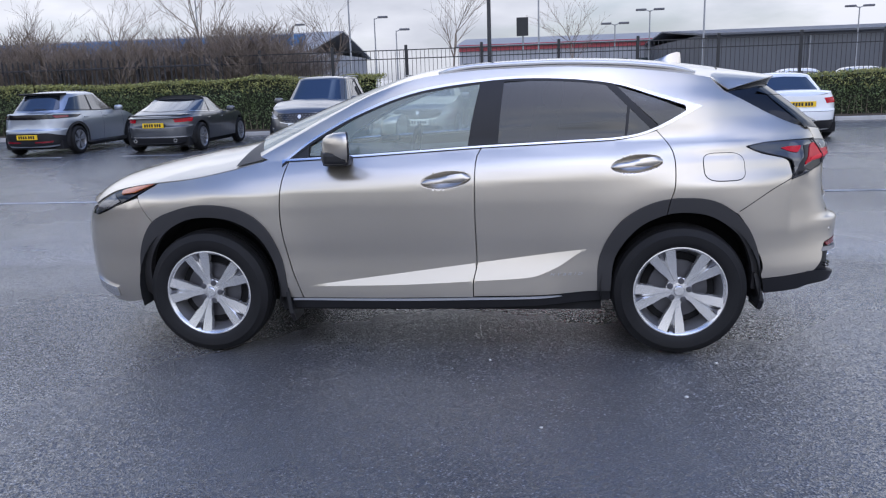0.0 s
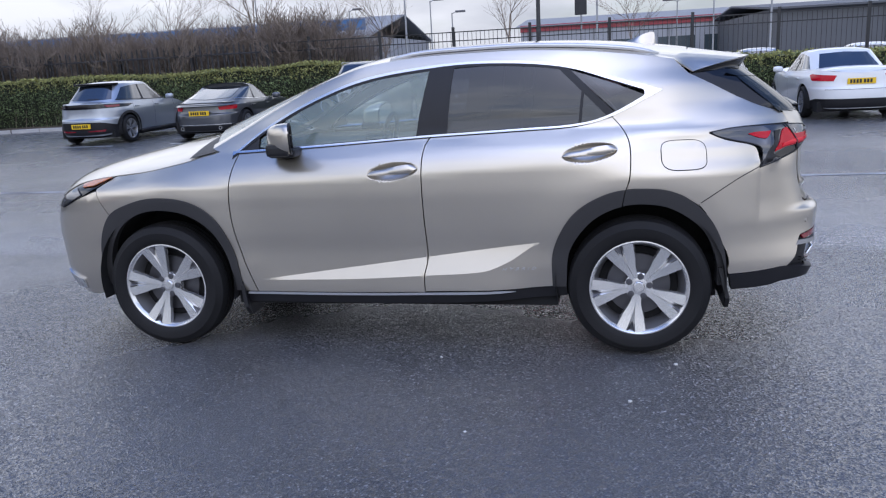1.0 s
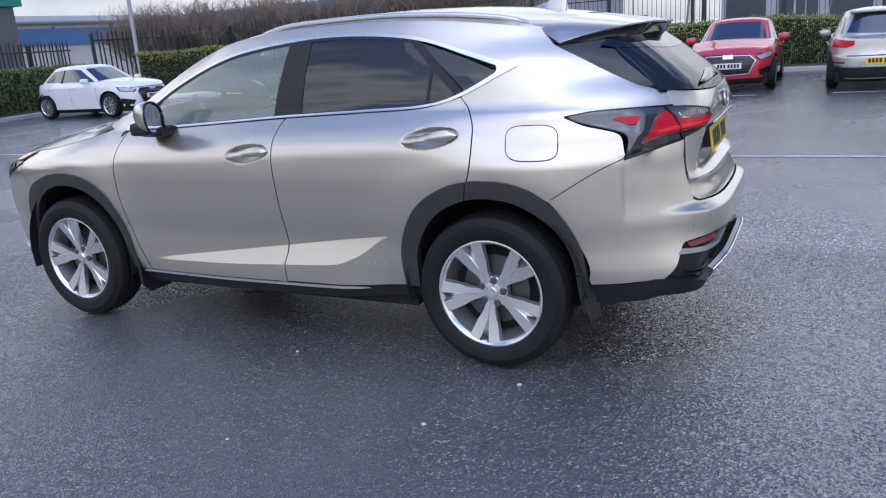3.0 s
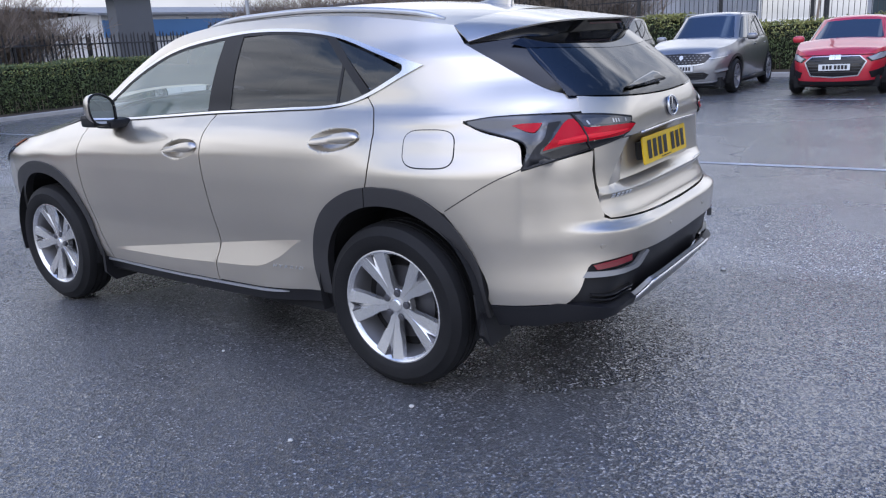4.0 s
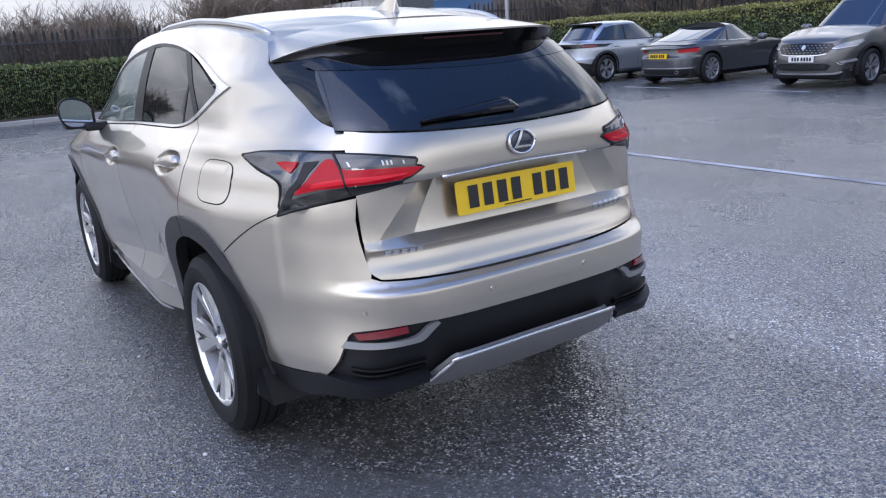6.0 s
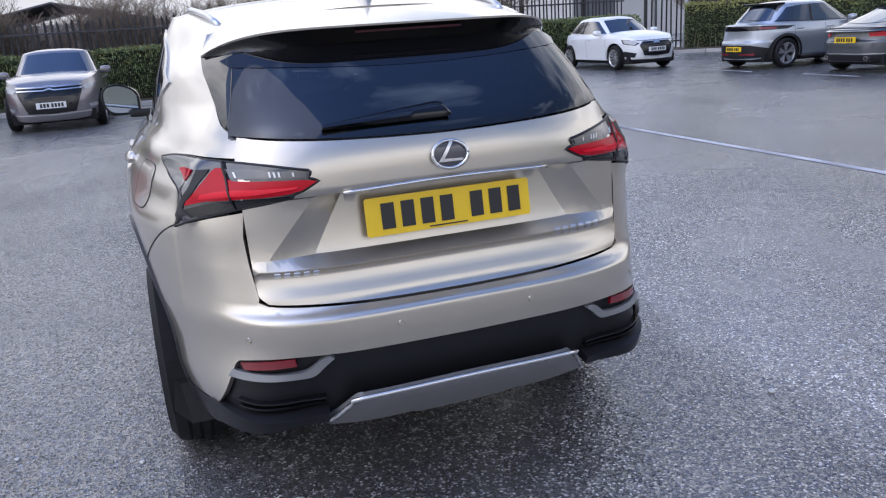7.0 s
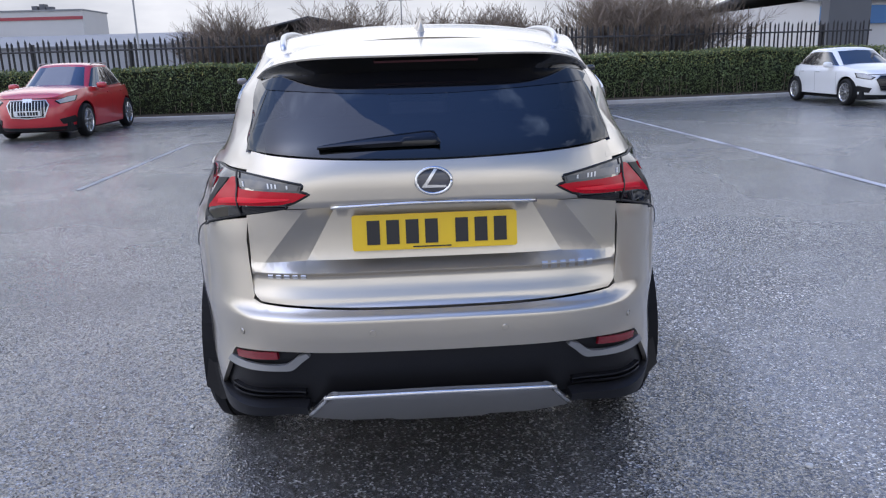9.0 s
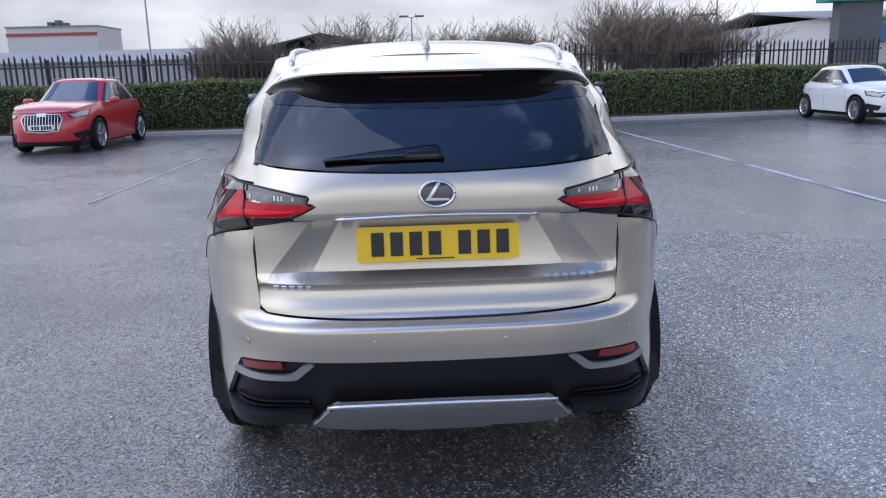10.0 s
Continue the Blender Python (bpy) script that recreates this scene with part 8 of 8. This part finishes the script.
def rings_front(slat_count, upright, big):
    def make(put, plate, h, zh, car):
        top_z, low_z = (zh - 0.11, 0.47) if big else (zh - 0.10, 0.35)
        w0, w1, w2 = (0.40, 0.46, 0.36) if big else (0.46, 0.58, 0.44)
        put("grille", BLACK_GLOSS, [(0, top_z), (h * w0, top_z - 0.01), (h * w1, top_z - 0.10), (h * w2, low_z + 0.03), (0, low_z)], -1)
        put("grille_frame", SILVER, [(h * w0, top_z), (h * (w1 + 0.012), top_z - 0.10), (h * (w2 + 0.015), low_z + 0.02), (0, low_z - 0.01), (0, low_z + 0.01), (h * w2, low_z + 0.035), (h * (w1 - 0.012), top_z - 0.10), (h * (w0 - 0.012), top_z - 0.012), (0, top_z - 0.012), (0, top_z + 0.005)], -1, 0.014)
        put("bonnet_gap", BLACK_PLASTIC, [(0, zh - 0.074), (h * 0.70, zh - 0.080), (h * 0.70, zh - 0.087), (0, zh - 0.081)], -1, 0.012)
        put("lamp_rim", BLACK_GLOSS, [(h * 0.56, zh - 0.14), (h * 0.77, zh - 0.055), (h * 0.885, zh - 0.042), (h * 0.88, zh - 0.155), (h * 0.66, zh - 0.205)], -1, 0.006)
        put("headlamp", LAMP_GLASS, [(h * 0.60, zh - 0.13), (h * 0.78, zh - 0.065), (h * 0.87, zh - 0.05), (h * 0.865, zh - 0.14), (h * 0.68, zh - 0.19)], -1, 0.010)
        put("intake", BLACK_PLASTIC, [(h * 0.64, 0.44), (h * 0.86, 0.50), (h * 0.88, 0.36), (h * 0.68, 0.33)], -1)
        put("lower_lip", BLACK_PLASTIC, [(0, 0.27), (h * 0.85, 0.29), (h * 0.85, 0.22), (0, 0.20)], -1)
        if slat_count:
            for k in range(slat_count):
                if upright:
                    y = h * w0 * (k + 0.5) / slat_count
                    z1 = top_z - 0.03
                    put("grille_bar", SILVER, [(y - 0.008, low_z + 0.05), (y + 0.006, low_z + 0.05), (y + 0.006, z1), (y - 0.008, z1)], -1, 0.016, True, 0.1, 0.0)
                else:
                    z = 0.42 + (top_z - 0.46) * (k + 0.5) / slat_count
                    put("grille_bar", CLADDING, [(0, z - 0.007), (h * 0.5, z - 0.007), (h * 0.5, z + 0.007), (0, z + 0.007)], -1, 0.014, True, 0.1, 0.0)
        for k in (0.5, 1.5):
            put("badge", CHROME, [(0.045 * (k - 0.6), zh - 0.16), (0.045 * (k + 0.6), zh - 0.16), (0.045 * (k + 0.6), zh - 0.085), (0.045 * (k - 0.6), zh - 0.085)], -1, 0.02)
        plate(-1, 0.53 if not big else 0.57, True)
    return make


def chevron_front(put, plate, h, zh, car):
    put("grille", BLACK_GLOSS, [(0, zh - 0.10), (h * 0.62, zh - 0.10), (h * 0.62, zh - 0.18), (h * 0.46, 0.36), (0, 0.34)], -1)
    for z in (zh - 0.08, zh - 0.14):
        put("grille_bar", CHROME, [(0, z + 0.03), (h * 0.10, z), (h * 0.62, z + 0.01), (h * 0.62, z - 0.01), (h * 0.10, z - 0.02), (0, z + 0.005)], -1, 0.018)
    put("headlamp", LAMP_GLASS, [(h * 0.62, zh - 0.12), (h * 0.78, zh - 0.06), (h * 0.87, zh - 0.04), (h * 0.865, zh - 0.14), (h * 0.68, zh - 0.18)], -1, 0.010)
    put("bumper_trim", CHROME, [(0, 0.31), (h * 0.80, 0.33), (h * 0.80, 0.355), (0, 0.335)], -1, 0.014)
    put("fog_lamp", LAMP_GLASS, [(h * 0.72, 0.46), (h * 0.86, 0.48), (h * 0.86, 0.42), (h * 0.72, 0.40)], -1)
    plate(-1, 0.50, True)


def vee_front(put, plate, h, zh, car):
    put("grille", BLACK_GLOSS, [(0, zh - 0.06), (h * 0.46, zh - 0.06), (h * 0.36, 0.56), (0, 0.52)], -1)
    put("grille_vee", CHROME, [(h * 0.40, zh - 0.05), (h * 0.46, zh - 0.05), (h * 0.30, 0.57), (0, 0.53), (0, 0.56), (h * 0.26, 0.60)], -1, 0.018)
    put("headlamp", LAMP_GLASS, [(h * 0.50, zh - 0.12), (h * 0.78, zh - 0.065), (h * 0.87, zh - 0.05), (h * 0.865, zh - 0.14), (h * 0.58, zh - 0.18)], -1, 0.010)
    put("lower_bumper", BLACK_PLASTIC, [(0, 0.46), (h * 0.80, 0.46), (h * 0.88, 0.28), (0, 0.22)], -1)
    put("fog_lamp", LAMP_GLASS, [(h * 0.70, 0.44), (h * 0.82, 0.44), (h * 0.82, 0.38), (h * 0.70, 0.38)], -1, 0.02)
    plate(-1, 0.40, True)


suv_kw = dict(zb=1.06, zh=0.93, zc=1.10, wr=0.35, clad=True, rails=True)
parked_car("silver blue hatchback with black tailgate band, rear to the lane", SILVER_BLUE, (-11.45, 14.55), -90, 4.20, 1.80, 1.54, 2.60, 0.80, zb=1.0, wr=0.345, back=hatch_back, spoiler="black", tail=1.78, roof_end=1.30, spokes=5, clad=True)
parked_car("dark grey coupe with low curved roof, rear to the lane", SLATE, (-8.35, 14.70), -90, 4.19, 1.83, 1.34, 2.51, 0.88, zb=0.89, zh=0.76, zc=0.90, cowl=-0.85, screen=0.0, roof_end=0.45, tail=1.90, tail_z=0.90, back=coupe_back, spokes=10, wr=0.34)
parked_car("dark grey tall SUV with studded grille facing the lane", GUN_GREY, (-4.80, 15.00), 90, 4.64, 1.86, 1.70, 2.84, 0.90, screen=-0.25, cowl=-1.05, roof_end=1.75, tail=2.15, front=lion_front, spokes=5, **suv_kw)
parked_car("mid grey SUV with studded grille facing the lane", MID_GREY, (-2.05, 15.10), 90, 4.45, 1.86, 1.66, 2.68, 0.90, screen=-0.25, cowl=-1.0, roof_end=1.45, tail=1.95, front=lion_front, spokes=5, **suv_kw)
parked_car("bright red hatchback with black hexagonal grille facing the lane", SIGNAL_RED, (0.85, 14.75), 90, 4.03, 1.74, 1.43, 2.56, 0.80, zb=0.95, zh=0.82, zc=0.97, front=rings_front(5, False, False), spokes=10)
parked_car("pale silver hatchback with wide red tail lamps, rear to the lane", PALE_GOLD, (3.50, 14.35), -90, 4.26, 1.79, 1.48, 2.63, 0.85, zb=0.94, back=golf_back, spoiler="body", tail=1.80, roof_end=1.42, spokes=10)
parked_car("white saloon with red tail lamps, rear to the lane", WHITE, (6.25, 14.55), -90, 4.70, 1.83, 1.42, 2.81, 0.90, zb=0.92, zh=0.80, deck=0.98, tail_z=0.98, roof_end=0.95, tail=1.75, back=saloon_back, spokes=10)
parked_car("white three door hatchback with black grille", WHITE, (-15.75, 11.85), 180, 3.95, 1.74, 1.42, 2.47, 0.80, zb=0.93, zh=0.84, zc=0.96, front=rings_front(5, False, False), spokes=10, alloy=ALLOY)
parked_car("plum grey hatchback with chrome chevron grille", PLUM_GREY, (-14.40, -2.70), 180, 4.27, 1.81, 1.53, 2.61, 0.88, zb=1.0, zh=0.92, zc=1.03, front=chevron_front, spokes=10)
parked_car("deep red SUV with tall chrome slatted grille", DEEP_RED, (-14.40, -7.80), 180, 4.39, 1.83, 1.59, 2.60, 0.90, front=rings_front(6, True, True), spokes=5, alloy=ALLOY, zb=1.02, zh=0.95, zc=1.06, wr=0.36, rails=True, tail=1.80, roof_end=1.15)
dark_suv = parked_car("black SUV with chrome vee grille and roof rails", BLACKISH, (-14.75, 3.55), 180, 4.37, 1.81, 1.59, 2.65, 0.90, front=vee_front, spokes=10, **suv_kw)
far_group = "cars beyond the fence"
for base_label, colour, x, y in (("white car parked beyond the fence", WHITE, 10.5, 27.5), ("pale silver car parked beyond the fence", PALE_GOLD, 14.2, 28.5), ("white car parked beyond the fence", WHITE, 17.8, 27.0), ("silver blue car parked beyond the fence", SILVER_BLUE, 6.6, 27.5)):
    parked_car(base_label, colour, (x, y), 180 if x > 12 else 0, 4.3, 1.8, 1.48, 2.6, 0.85, spokes=10, group=far_group)
